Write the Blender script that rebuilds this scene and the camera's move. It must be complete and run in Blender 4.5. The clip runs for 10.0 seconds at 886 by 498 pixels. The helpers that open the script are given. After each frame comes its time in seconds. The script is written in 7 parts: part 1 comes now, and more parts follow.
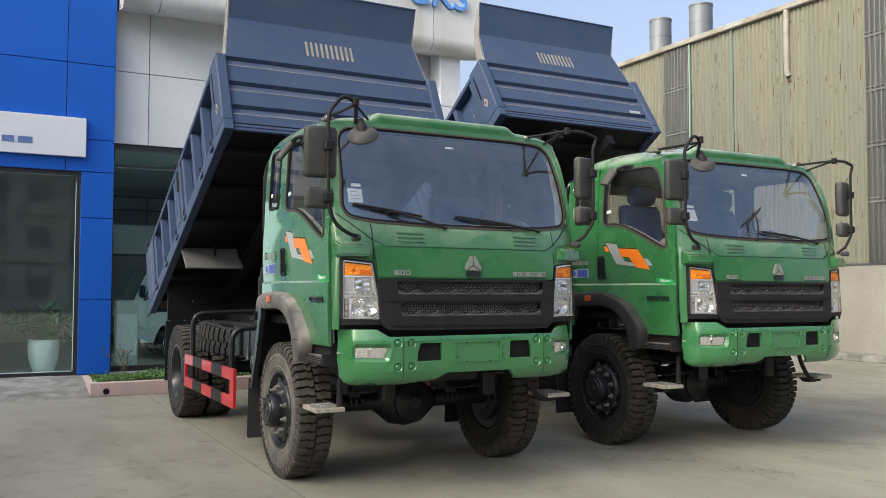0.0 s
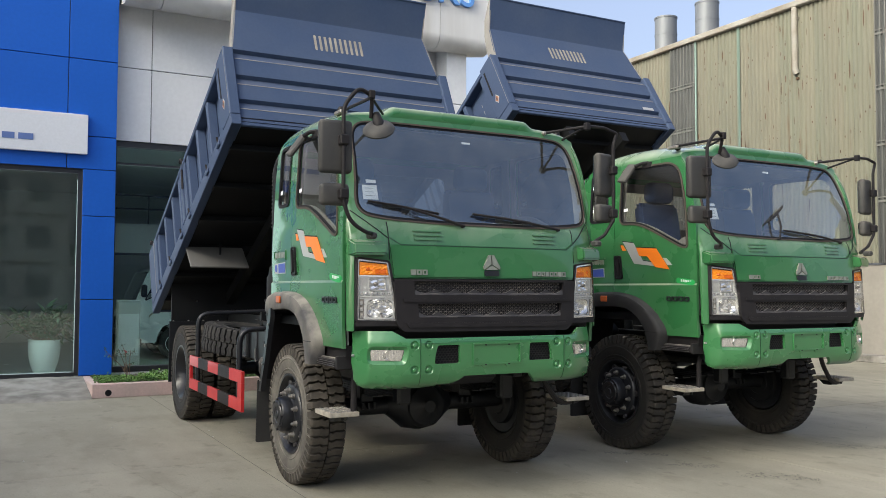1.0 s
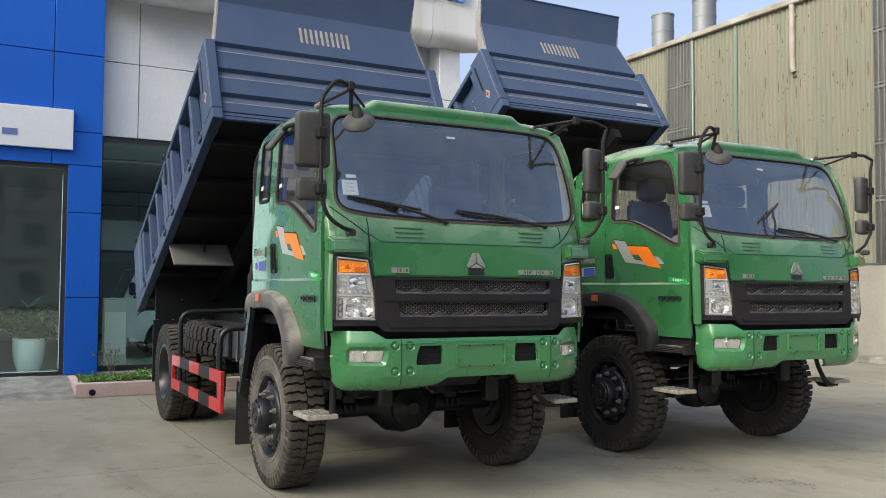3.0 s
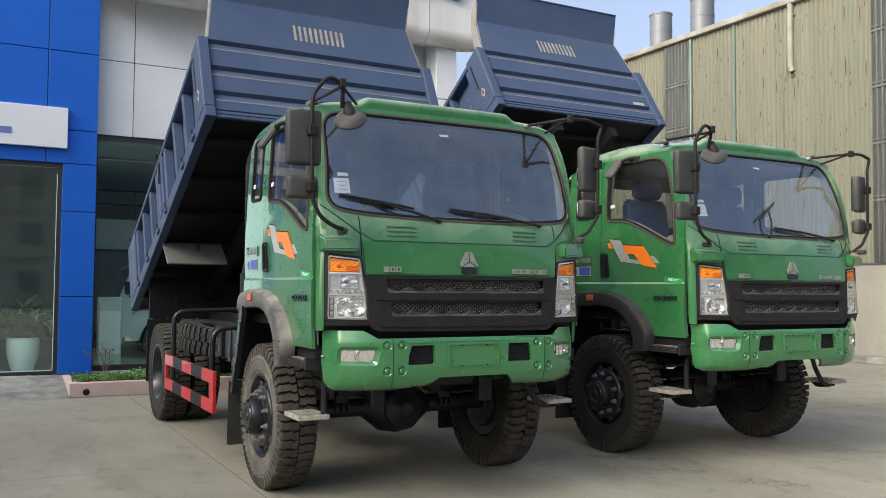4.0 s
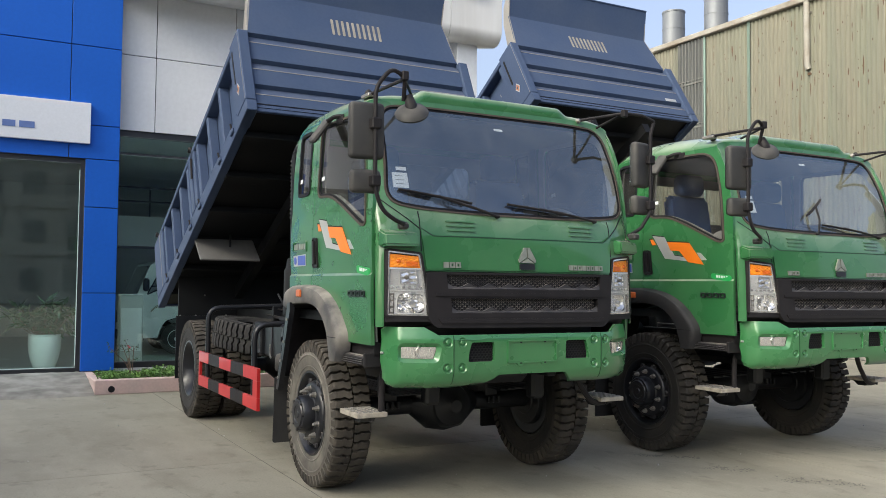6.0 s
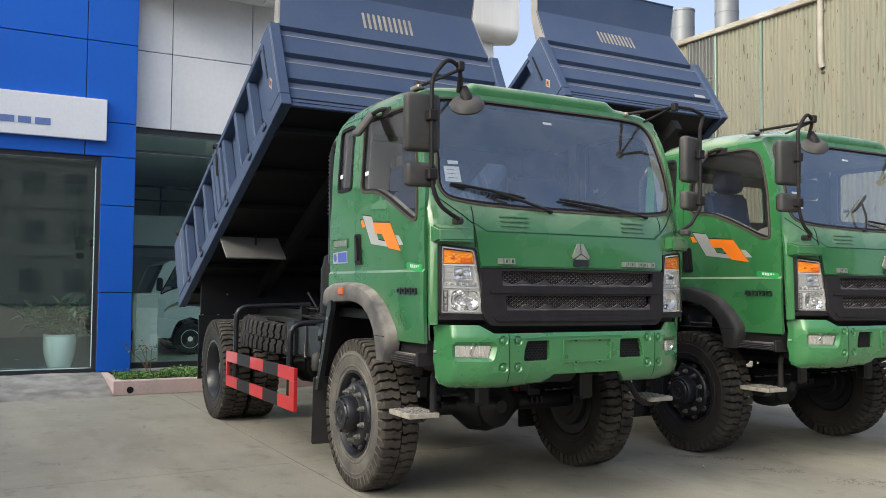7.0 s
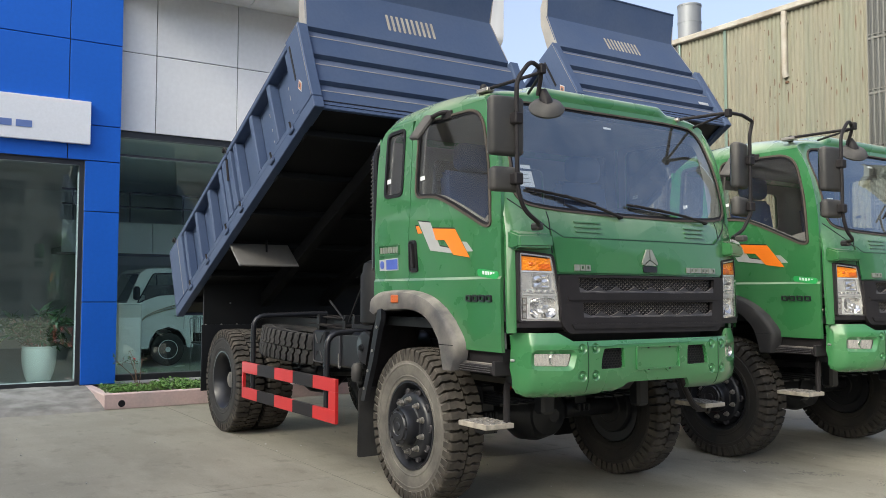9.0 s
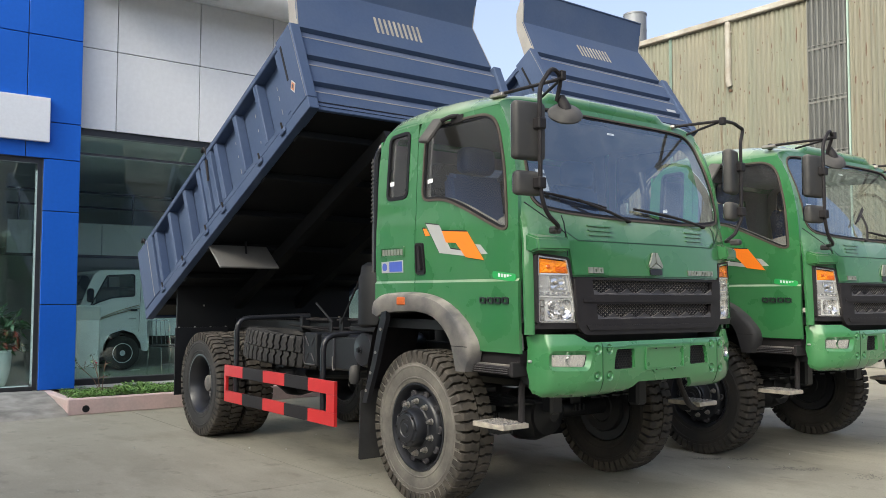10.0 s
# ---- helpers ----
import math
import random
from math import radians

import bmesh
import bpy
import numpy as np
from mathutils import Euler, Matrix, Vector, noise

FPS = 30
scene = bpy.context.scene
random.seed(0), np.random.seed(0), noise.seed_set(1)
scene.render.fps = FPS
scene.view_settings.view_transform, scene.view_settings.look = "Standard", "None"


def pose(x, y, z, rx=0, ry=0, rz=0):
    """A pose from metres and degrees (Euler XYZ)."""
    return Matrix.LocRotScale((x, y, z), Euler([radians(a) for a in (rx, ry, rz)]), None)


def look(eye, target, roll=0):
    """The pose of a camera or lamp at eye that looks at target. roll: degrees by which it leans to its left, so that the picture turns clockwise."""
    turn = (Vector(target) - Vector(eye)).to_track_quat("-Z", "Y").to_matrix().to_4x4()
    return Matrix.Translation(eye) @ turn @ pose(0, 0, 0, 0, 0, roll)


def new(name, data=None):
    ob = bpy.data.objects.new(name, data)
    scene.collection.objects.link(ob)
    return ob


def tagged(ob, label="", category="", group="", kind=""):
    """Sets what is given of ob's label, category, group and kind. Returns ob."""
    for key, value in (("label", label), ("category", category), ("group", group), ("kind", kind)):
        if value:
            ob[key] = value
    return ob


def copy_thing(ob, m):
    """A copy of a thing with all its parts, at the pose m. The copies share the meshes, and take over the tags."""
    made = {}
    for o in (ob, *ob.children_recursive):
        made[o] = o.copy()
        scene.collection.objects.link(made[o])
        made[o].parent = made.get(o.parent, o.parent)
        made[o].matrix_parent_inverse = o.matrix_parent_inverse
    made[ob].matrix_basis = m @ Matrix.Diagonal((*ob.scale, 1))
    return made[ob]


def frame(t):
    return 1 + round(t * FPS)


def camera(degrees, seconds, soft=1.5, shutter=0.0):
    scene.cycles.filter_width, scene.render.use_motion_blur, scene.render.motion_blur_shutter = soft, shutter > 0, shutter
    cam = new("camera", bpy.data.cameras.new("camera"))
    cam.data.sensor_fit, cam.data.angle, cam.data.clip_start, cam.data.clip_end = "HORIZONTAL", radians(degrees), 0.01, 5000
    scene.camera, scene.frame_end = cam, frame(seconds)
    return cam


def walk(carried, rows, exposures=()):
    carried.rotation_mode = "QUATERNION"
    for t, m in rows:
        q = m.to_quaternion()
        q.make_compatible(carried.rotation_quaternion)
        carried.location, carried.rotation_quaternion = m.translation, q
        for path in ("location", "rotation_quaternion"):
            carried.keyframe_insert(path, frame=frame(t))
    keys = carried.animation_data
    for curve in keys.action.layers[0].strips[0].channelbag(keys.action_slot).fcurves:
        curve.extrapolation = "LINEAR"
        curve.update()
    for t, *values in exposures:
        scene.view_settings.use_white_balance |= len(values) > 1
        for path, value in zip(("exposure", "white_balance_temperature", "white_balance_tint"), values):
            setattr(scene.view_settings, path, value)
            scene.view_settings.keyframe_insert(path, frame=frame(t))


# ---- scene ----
cam = camera(54.4, 10.0, soft=0.3)
METRES, EYE, TILT, LEAN, TURN = 3.0, 1.54, 0.0, 0.0, -28.1
ROWS = [
    (0.0, 0.0, 0.0, 0.0, -0.01, 2.7, -0.16),
    (0.5, -0.013, 0.0381, -0.0015, -0.05, 2.68, -0.19),
    (1.0, -0.0461, 0.0749, 0.0014, -0.09, 2.67, -0.22),
    (1.5, -0.0674, 0.1002, -0.0002, -0.12, 2.64, -0.27),
    (2.0, -0.0512, 0.1242, 0.0035, -0.15, 2.63, -0.31),
    (2.5, -0.0257, 0.1306, 0.0023, -0.18, 2.61, -0.35),
    (4.0, 0.0054, 0.1604, 0.0005, -0.29, 2.57, -0.44),
    (4.5, 0.0044, 0.1574, -0.0002, -0.33, 2.55, -0.47),
    (5.0, -0.0192, 0.1679, 0.0005, -0.37, 2.51, -0.5),
    (5.5, -0.0773, 0.1768, -0.0018, -0.41, 2.48, -0.53),
    (6.0, -0.135, 0.1875, -0.0059, -0.46, 2.46, -0.58),
    (7.5, -0.3317, 0.2634, -0.0175, -1.33, 2.64, -0.44),
    (8.0, -0.4035, 0.267, -0.0112, -2.48, 2.83, -0.3),
    (8.5, -0.4674, 0.2779, -0.0181, -3.62, 2.94, -0.19),
    (9.0, -0.5523, 0.304, -0.0159, -4.87, 2.99, -0.17),
    (9.5, -0.6525, 0.3189, -0.0261, -7.04, 3.06, -0.13),
    (10.0, -0.739, 0.3107, -0.0163, -9.48, 3.14, -0.15),
]
walk(cam, [(t, pose(0, 0, EYE, TILT, LEAN, TURN) @ pose(METRES * x, METRES * y, METRES * z, 90 + pitch, roll, yaw)) for t, x, y, z, yaw, pitch, roll in ROWS],
     exposures=[(0.0, 1.22, 6150, 7), (6.0, 1.28, 6150, 7), (10.0, 1.40, 6150, 7)])

# ---- light ----
SUN_AZ, SUN_EL = 194.0, 33.0          # direction the sun stands in: degrees from +x towards +y, height
world = bpy.data.worlds.new("hazy_sky")
scene.world = world
world.use_nodes = True
wn, wl = world.node_tree.nodes, world.node_tree.links
sky = wn.new("ShaderNodeTexSky")
sky.sky_type = "NISHITA"
sky.sun_disc = False
sky.sun_elevation = radians(SUN_EL)
sky.sun_rotation = radians(90.0 - SUN_AZ)
sky.air_density, sky.dust_density, sky.ozone_density = 1.0, 7.0, 1.0
haze = wn.new("ShaderNodeHueSaturation")       # thick haze greys the sky
haze.inputs["Saturation"].default_value = 0.78
haze.inputs["Hue"].default_value = 0.515
wl.new(sky.outputs["Color"], haze.inputs["Color"])
wl.new(haze.outputs["Color"], wn["Background"].inputs["Color"])
wn["Background"].inputs["Strength"].default_value = 0.13

sun_data = bpy.data.lights.new("sun", "SUN")
sun_data.energy, sun_data.angle, sun_data.color = 0.30, radians(10.0), (1.0, 0.90, 0.75)
sun = new("sun", sun_data)
sd = Vector((math.cos(radians(SUN_AZ)) * math.cos(radians(SUN_EL)), math.sin(radians(SUN_AZ)) * math.cos(radians(SUN_EL)), math.sin(radians(SUN_EL))))
sun.matrix_world = look(sd * 60, (0, 0, 0))

# fill lamps added just inside the showroom's tall glazing to brighten its interior
window_fill_data = bpy.data.lights.new("window_daylight", "AREA")
window_fill_data.shape, window_fill_data.size, window_fill_data.size_y, window_fill_data.energy, window_fill_data.color = "RECTANGLE", 6.0, 3.4, 17.0, (0.95, 0.98, 1.0)
window_fill_lamp = new("window_daylight", window_fill_data)
window_fill_lamp.matrix_world = pose(4.92, 15.2, 2.1, 90, 0, 180)
door_data = bpy.data.lights.new("door_daylight", "AREA")
door_data.shape, door_data.size, door_data.size_y, door_data.energy, door_data.color = "RECTANGLE", 1.4, 3.0, 11.0, (0.95, 0.98, 1.0)
door_fill_lamp = new("door_daylight", door_data)
door_fill_lamp.matrix_world = pose(0.58, 14.98, 1.75, 90, 0, 180)


# ---- materials ----
def material(name, colour, rough=0.5, metal=0.0, second=None, scale=6.0, amount=0.5, fine=60.0, bump=0.0, coat=0.0, rand=0.0, streak=1.0, spec=0.5, dust=None):
    """Base colour mixed with a second one by large noise, broken up by fine noise; a bump; variation from object to object."""
    m = bpy.data.materials.new(name)
    m.use_nodes = True
    n, l = m.node_tree.nodes, m.node_tree.links
    b = n["Principled BSDF"]
    b.inputs["Roughness"].default_value = rough
    b.inputs["Metallic"].default_value = metal
    b.inputs["Coat Weight"].default_value = coat
    b.inputs["Coat Roughness"].default_value = 0.035
    b.inputs["Specular IOR Level"].default_value = spec
    tc = n.new("ShaderNodeTexCoord")
    mp = n.new("ShaderNodeMapping")
    mp.inputs["Scale"].default_value = (1, 1, streak)
    l.new(tc.outputs["Object"], mp.inputs["Vector"])
    big = n.new("ShaderNodeTexNoise")
    big.inputs["Scale"].default_value, big.inputs["Detail"].default_value = scale, 6
    l.new(mp.outputs["Vector"], big.inputs["Vector"])
    small = n.new("ShaderNodeTexNoise")
    small.inputs["Scale"].default_value, small.inputs["Detail"].default_value = fine, 4
    l.new(mp.outputs["Vector"], small.inputs["Vector"])
    ramp = n.new("ShaderNodeMapRange")
    ramp.inputs["From Min"].default_value, ramp.inputs["From Max"].default_value = 0.35, 0.7
    l.new(big.outputs["Fac"], ramp.inputs["Value"])
    second = second or tuple(c * 0.75 for c in colour)
    mul = n.new("ShaderNodeMath")
    mul.operation = "MULTIPLY"
    mul.inputs[1].default_value = amount
    l.new(ramp.outputs["Result"], mul.inputs[0])
    mix = n.new("ShaderNodeMix")
    mix.data_type = "RGBA"
    mix.inputs["A"].default_value, mix.inputs["B"].default_value = (*colour, 1), (*second, 1)
    l.new(mul.outputs[0], mix.inputs["Factor"])
    val = n.new("ShaderNodeMapRange")
    val.inputs["To Min"].default_value, val.inputs["To Max"].default_value = 1 - 0.16 * amount, 1 + 0.16 * amount
    l.new(small.outputs["Fac"], val.inputs["Value"])
    hsv = n.new("ShaderNodeHueSaturation")
    l.new(mix.outputs["Result"], hsv.inputs["Color"])
    if rand:
        info = n.new("ShaderNodeObjectInfo")
        rr = n.new("ShaderNodeMapRange")
        rr.inputs["To Min"].default_value, rr.inputs["To Max"].default_value = 1 - rand, 1 + rand
        l.new(info.outputs["Random"], rr.inputs["Value"])
        mm = n.new("ShaderNodeMath")
        mm.operation = "MULTIPLY"
        l.new(rr.outputs["Result"], mm.inputs[0])
        l.new(val.outputs["Result"], mm.inputs[1])
        l.new(mm.outputs[0], hsv.inputs["Value"])
    else:
        l.new(val.outputs["Result"], hsv.inputs["Value"])
    out = hsv.outputs["Color"]
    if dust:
        # dust on upward faces and in blotches; on green paint also a painted highlight
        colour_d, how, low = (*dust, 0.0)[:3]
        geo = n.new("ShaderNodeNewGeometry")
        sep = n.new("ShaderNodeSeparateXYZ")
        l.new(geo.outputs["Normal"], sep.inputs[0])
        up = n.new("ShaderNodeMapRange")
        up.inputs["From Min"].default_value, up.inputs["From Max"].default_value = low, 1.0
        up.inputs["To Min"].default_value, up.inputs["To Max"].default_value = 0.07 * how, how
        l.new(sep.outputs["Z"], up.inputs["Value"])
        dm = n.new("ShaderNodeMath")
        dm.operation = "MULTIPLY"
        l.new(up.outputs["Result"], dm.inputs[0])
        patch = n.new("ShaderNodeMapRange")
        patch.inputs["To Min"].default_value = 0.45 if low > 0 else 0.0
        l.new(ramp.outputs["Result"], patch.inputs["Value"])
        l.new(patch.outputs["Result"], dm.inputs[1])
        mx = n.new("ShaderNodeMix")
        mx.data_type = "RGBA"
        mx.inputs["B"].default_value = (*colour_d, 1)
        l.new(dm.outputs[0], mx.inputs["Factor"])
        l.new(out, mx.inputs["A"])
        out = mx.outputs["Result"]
    l.new(out, b.inputs["Base Color"])
    rv = n.new("ShaderNodeMapRange")
    rv.inputs["To Min"].default_value, rv.inputs["To Max"].default_value = max(0.02, rough - 0.08), min(1, rough + 0.08)
    l.new(big.outputs["Fac"], rv.inputs["Value"])
    l.new(rv.outputs["Result"], b.inputs["Roughness"])
    if bump:
        bp = n.new("ShaderNodeBump")
        bp.inputs["Strength"].default_value, bp.inputs["Distance"].default_value = bump, 0.01
        l.new(small.outputs["Fac"], bp.inputs["Height"])
        l.new(bp.outputs["Normal"], b.inputs["Normal"])
    return m


def glass(name, tint=(0.8, 0.85, 0.85), f0=0.06, rough=0.0, coating=(1, 1, 1), film=0.0):
    """Thin glazing: clear and tinted, mirror-like by Schlick's curve, with a film of dust."""
    m = bpy.data.materials.new(name)
    m.use_nodes = True
    n, l = m.node_tree.nodes, m.node_tree.links
    n.remove(n["Principled BSDF"])
    t, g, f, x = n.new("ShaderNodeBsdfTransparent"), n.new("ShaderNodeBsdfGlossy"), n.new("ShaderNodeLayerWeight"), n.new("ShaderNodeMixShader")
    t.inputs["Color"].default_value = (*tint, 1)
    g.inputs["Roughness"].default_value = rough
    g.inputs["Color"].default_value = (*coating, 1)
    f.inputs["Blend"].default_value = 0.5
    p, k = n.new("ShaderNodeMath"), n.new("ShaderNodeMath")
    p.operation, k.operation = "POWER", "MULTIPLY_ADD"
    p.inputs[1].default_value = 5.0
    k.inputs[1].default_value, k.inputs[2].default_value = 1 - f0, f0
    l.new(f.outputs["Facing"], p.inputs[0])
    l.new(p.outputs[0], k.inputs[0])
    l.new(k.outputs[0], x.inputs[0])
    clear = t.outputs[0]
    if film:
        d, fm, spot, amount = n.new("ShaderNodeBsdfDiffuse"), n.new("ShaderNodeMixShader"), n.new("ShaderNodeTexNoise"), n.new("ShaderNodeMapRange")
        d.inputs["Color"].default_value = (0.62, 0.61, 0.58, 1)
        spot.inputs["Scale"].default_value, spot.inputs["Detail"].default_value = 7.0, 8
        l.new(n.new("ShaderNodeTexCoord").outputs["Object"], spot.inputs["Vector"])
        amount.inputs["From Min"].default_value, amount.inputs["From Max"].default_value = 0.3, 0.75
        amount.inputs["To Min"].default_value, amount.inputs["To Max"].default_value = 0.5 * film, 1.7 * film
        l.new(spot.outputs["Fac"], amount.inputs["Value"])
        l.new(amount.outputs["Result"], fm.inputs[0])
        l.new(clear, fm.inputs[1])
        l.new(d.outputs[0], fm.inputs[2])
        clear = fm.outputs[0]
    l.new(clear, x.inputs[1])
    l.new(g.outputs[0], x.inputs[2])
    l.new(x.outputs[0], n["Material Output"].inputs["Surface"])
    return m


DUST = (0.46, 0.42, 0.36)
M = {}
# the strong pale dust also paints the bright sky highlight on the roof shoulders
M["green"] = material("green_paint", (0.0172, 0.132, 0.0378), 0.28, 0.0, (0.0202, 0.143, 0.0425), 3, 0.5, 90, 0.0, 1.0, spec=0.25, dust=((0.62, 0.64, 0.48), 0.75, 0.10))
M["crease"] = material("dark_green_crease", (0.0055, 0.0414, 0.0138), 0.5, 0.0, None, 4, 0.4, 60)
M["green_bumper"] = material("green_bumper_paint", (0.0415, 0.186, 0.0615), 0.28, 0.1, (0.0490, 0.198, 0.0690), 3, 0.5, 90, 0.0, 0.8, dust=(DUST, 0.2, 0.35))
M["navy"] = material("dark_blue_steel_paint", (0.0500, 0.0755, 0.143), 0.58, 0.0, (0.0655, 0.0905, 0.153), 2.2, 0.6, 30, 0.03, 0.0, spec=0.16, dust=(DUST, 0.12, 0.5))
M["navy_under"] = material("black_chassis_paint", (0.0100, 0.0110, 0.0135), 0.42, 0.0, (0.0150, 0.0158, 0.0175), 4, 0.6, 50, 0.05, spec=0.35, dust=(DUST, 0.012))
# black parts behind the cab, and the deep shade painted under the tipping body
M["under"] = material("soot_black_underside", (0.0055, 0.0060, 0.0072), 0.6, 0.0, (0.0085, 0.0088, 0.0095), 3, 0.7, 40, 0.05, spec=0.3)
# dusty steel of the step teeth; on the headboard returns it paints sunlight
M["primer"] = material("dusty_primer_steel", (0.276, 0.262, 0.241), 0.6, 0.1, (0.193, 0.186, 0.179), 4, 0.7, 60, 0.05)
M["tray"] = material("dull_grey_steel_plate", (0.150, 0.146, 0.140), 0.6, 0.1, (0.110, 0.106, 0.100), 4, 0.7, 60, 0.05)
M["scratch"] = material("bare_scuffed_seam", (0.276, 0.262, 0.241), 0.6, 0.1, (0.166, 0.166, 0.193), 5, 0.9, 80)
M["black"] = material("black_plastic", (0.0172, 0.0159, 0.0177), 0.5, 0.0, (0.0248, 0.0228, 0.0242), 8, 0.6, 160, 0.06, spec=0.16, dust=(DUST, 0.06))
M["blackgloss"] = material("black_enamel", (0.0124, 0.0138, 0.0179), 0.30, 0.0, (0.0193, 0.0193, 0.0221), 6, 0.6, 90, 0.0, 0.0, spec=0.4, dust=(DUST, 0.03))
# lighter grey with top dust; paints highlights on grille scallops and wheel hole edges
M["shelf"] = material("dusty_grille_shelf", (0.0331, 0.0317, 0.0373), 0.45, 0.0, (0.0442, 0.0428, 0.0469), 8, 0.6, 120, 0.04, spec=0.35, dust=(DUST, 0.3))
M["greyplastic"] = material("dusty_grey_plastic", (0.0635, 0.0621, 0.0649), 0.6, 0.0, (0.150, 0.139, 0.126), 5, 0.9, 140, 0.05, spec=0.35, dust=(DUST, 0.75, -0.2))
M["mirror_back"] = material("dusty_dark_mirror_shell", (0.0360, 0.0360, 0.0365), 0.55, 0.0, (0.0600, 0.0570, 0.0540), 5, 0.7, 150, 0.05, spec=0.3, dust=(DUST, 0.3))
M["rubber"] = material("tyre_rubber", (0.0248, 0.0248, 0.0255), 0.8, 0.0, (0.0442, 0.0428, 0.0414), 4, 0.8, 40, 0.15, spec=0.3, dust=(DUST, 0.08))
M["rubber_dusty"] = material("dusty_tyre_rubber", (0.0911, 0.0856, 0.0773), 0.85, 0.0, (0.172, 0.159, 0.137), 5, 0.9, 46, 0.2, spec=0.2, dust=(DUST, 0.3))
M["tread"] = material("earth_stained_tread", (0.0370, 0.0340, 0.0305), 0.85, 0.0, (0.0800, 0.0690, 0.0560), 8, 0.95, 50, 0.25, spec=0.2, dust=(DUST, 0.12))
M["sealgrey"] = material("weathered_grey_brown_seal", (0.080, 0.066, 0.055), 0.65, 0.0, (0.045, 0.040, 0.036), 8, 0.6, 80, spec=0.2)
M["seal"] = material("rubber_seal", (0.0110, 0.0110, 0.0138), 0.6, 0.0, None, 8, 0.5, 80, spec=0.2)
M["chrome"] = material("chrome", (0.62, 0.62, 0.62), 0.2, 1.0, (0.5, 0.5, 0.5), 8, 0.4, 80)
M["dullchrome"] = material("dull_letter_chrome", (0.32, 0.335, 0.28), 0.4, 0.5, (0.17, 0.18, 0.15), 20, 0.5, 80)
M["steel"] = material("bare_steel", (0.42, 0.40, 0.37), 0.45, 0.8, (0.25, 0.23, 0.2), 20, 0.7, 120)
M["stepsteel"] = material("dusty_galvanised_tread", (0.469, 0.421, 0.345), 0.7, 0.2, (0.207, 0.193, 0.166), 14, 0.8, 120, 0.2)
M["red"] = material("red_guard_paint", (0.497, 0.0166, 0.0179), 0.45, 0.0, (0.414, 0.0152, 0.0166), 5, 0.5, 80, 0, 0.2, dust=(DUST, 0.15))
M["orange_faded"] = material("faded_orange_print", (0.414, 0.166, 0.0690), 0.5, 0.0, (0.331, 0.166, 0.0966), 12, 0.5, 80)
M["arch_dark"] = material("black_arch_plastic", (0.0221, 0.0221, 0.0248), 0.55, 0.0, (0.0359, 0.0345, 0.0345), 6, 0.6, 140, 0.05, spec=0.3, dust=(DUST, 0.1))
# black tyres of the second truck; also the shade painted on inner tyre walls
M["rubber_black"] = material("fresh_black_rubber", (0.0166, 0.0166, 0.0166), 0.75, 0.0, (0.0331, 0.0290, 0.0248), 5, 0.8, 40, 0.15, spec=0.3, dust=(DUST, 0.06))
M["tread_black"] = material("fresh_black_tread", (0.0221, 0.0214, 0.0207), 0.8, 0.0, (0.0690, 0.0580, 0.0469), 9, 0.7, 46, 0.2, spec=0.3, dust=(DUST, 0.06))
M["orange"] = material("orange_decal", (0.820, 0.199, 0.0117), 0.4, 0.0, (0.820, 0.189, 0.0126), 5, 0.4, 80)
M["silver"] = material("silver_decal", (0.455, 0.455, 0.455), 0.4, 0.3, (0.386, 0.386, 0.386), 5, 0.4, 80)
M["white"] = material("white_label", (0.690, 0.704, 0.718), 0.5, 0.0, (0.580, 0.593, 0.621), 12, 0.4, 90)
M["bluelabel"] = material("blue_label", (0.0552, 0.0966, 0.414), 0.45, 0.0, None, 12, 0.3, 90)
M["ecogreen"] = material("bright_green_badge", (0.0207, 0.304, 0.0690), 0.4, 0.0, None, 12, 0.3, 90)
M["amber"] = material("amber_lens", (0.820, 0.267, 0.0103), 0.25, 0.0, (0.759, 0.179, 0.0069), 30, 0.6, 90, 0.1, 0.1)
M["marker"] = material("dark_orange_marker", (0.50, 0.11, 0.022), 0.3, 0.0, (0.36, 0.08, 0.016), 30, 0.5, 90)
M["reflector"] = material("lamp_reflector", (0.80, 0.785, 0.75), 0.15, 0.8, (0.66, 0.65, 0.62), 9, 0.4, 60)
M["brightwork"] = material("bright_lamp_bowl", (0.88, 0.875, 0.86), 0.20, 0.85, (0.80, 0.80, 0.79), 20, 0.3, 60)
M["amber_deep"] = material("deep_amber_lens", (0.66, 0.13, 0.005), 0.2, 0.0, (0.50, 0.09, 0.004), 30, 0.6, 90, 0.1, 0.1)
M["lampwhite"] = material("frosted_lamp_border", (0.66, 0.66, 0.65), 0.30, 0.35, (0.52, 0.52, 0.51), 20, 0.5, 80)
M["seat"] = material("blue_seat_cloth", (0.016, 0.040, 0.115), 0.9, 0.0, (0.020, 0.046, 0.126), 5, 0.5, 20)
M["trim_in"] = material("grey_cab_trim", (0.20, 0.197, 0.19), 0.7, 0.0, None, 6, 0.4, 100)
M["lens"] = glass("clear_lens", (0.98, 0.98, 0.98), 0.02)
M["windscreen"] = glass("windscreen_glass", (0.72, 0.75, 0.745), 0.20, 0.0, (0.69, 0.87, 1.0), 0.045)
M["cabglass"] = glass("side_glass", (0.86, 0.87, 0.86), 0.055, film=0.018)
M["inner_face"] = bpy.data.materials.new("inner_glass_face")
M["inner_face"].use_nodes = True
n_, l_ = M["inner_face"].node_tree.nodes, M["inner_face"].node_tree.links
l_.new(n_.new("ShaderNodeBsdfTransparent").outputs[0], n_["Material Output"].inputs["Surface"])
n_.remove(n_["Principled BSDF"])
M["mirror"] = material("mirror_glass", (0.8, 0.82, 0.84), 0.03, 1.0, (0.8, 0.8, 0.8), 3, 0.1, 20)
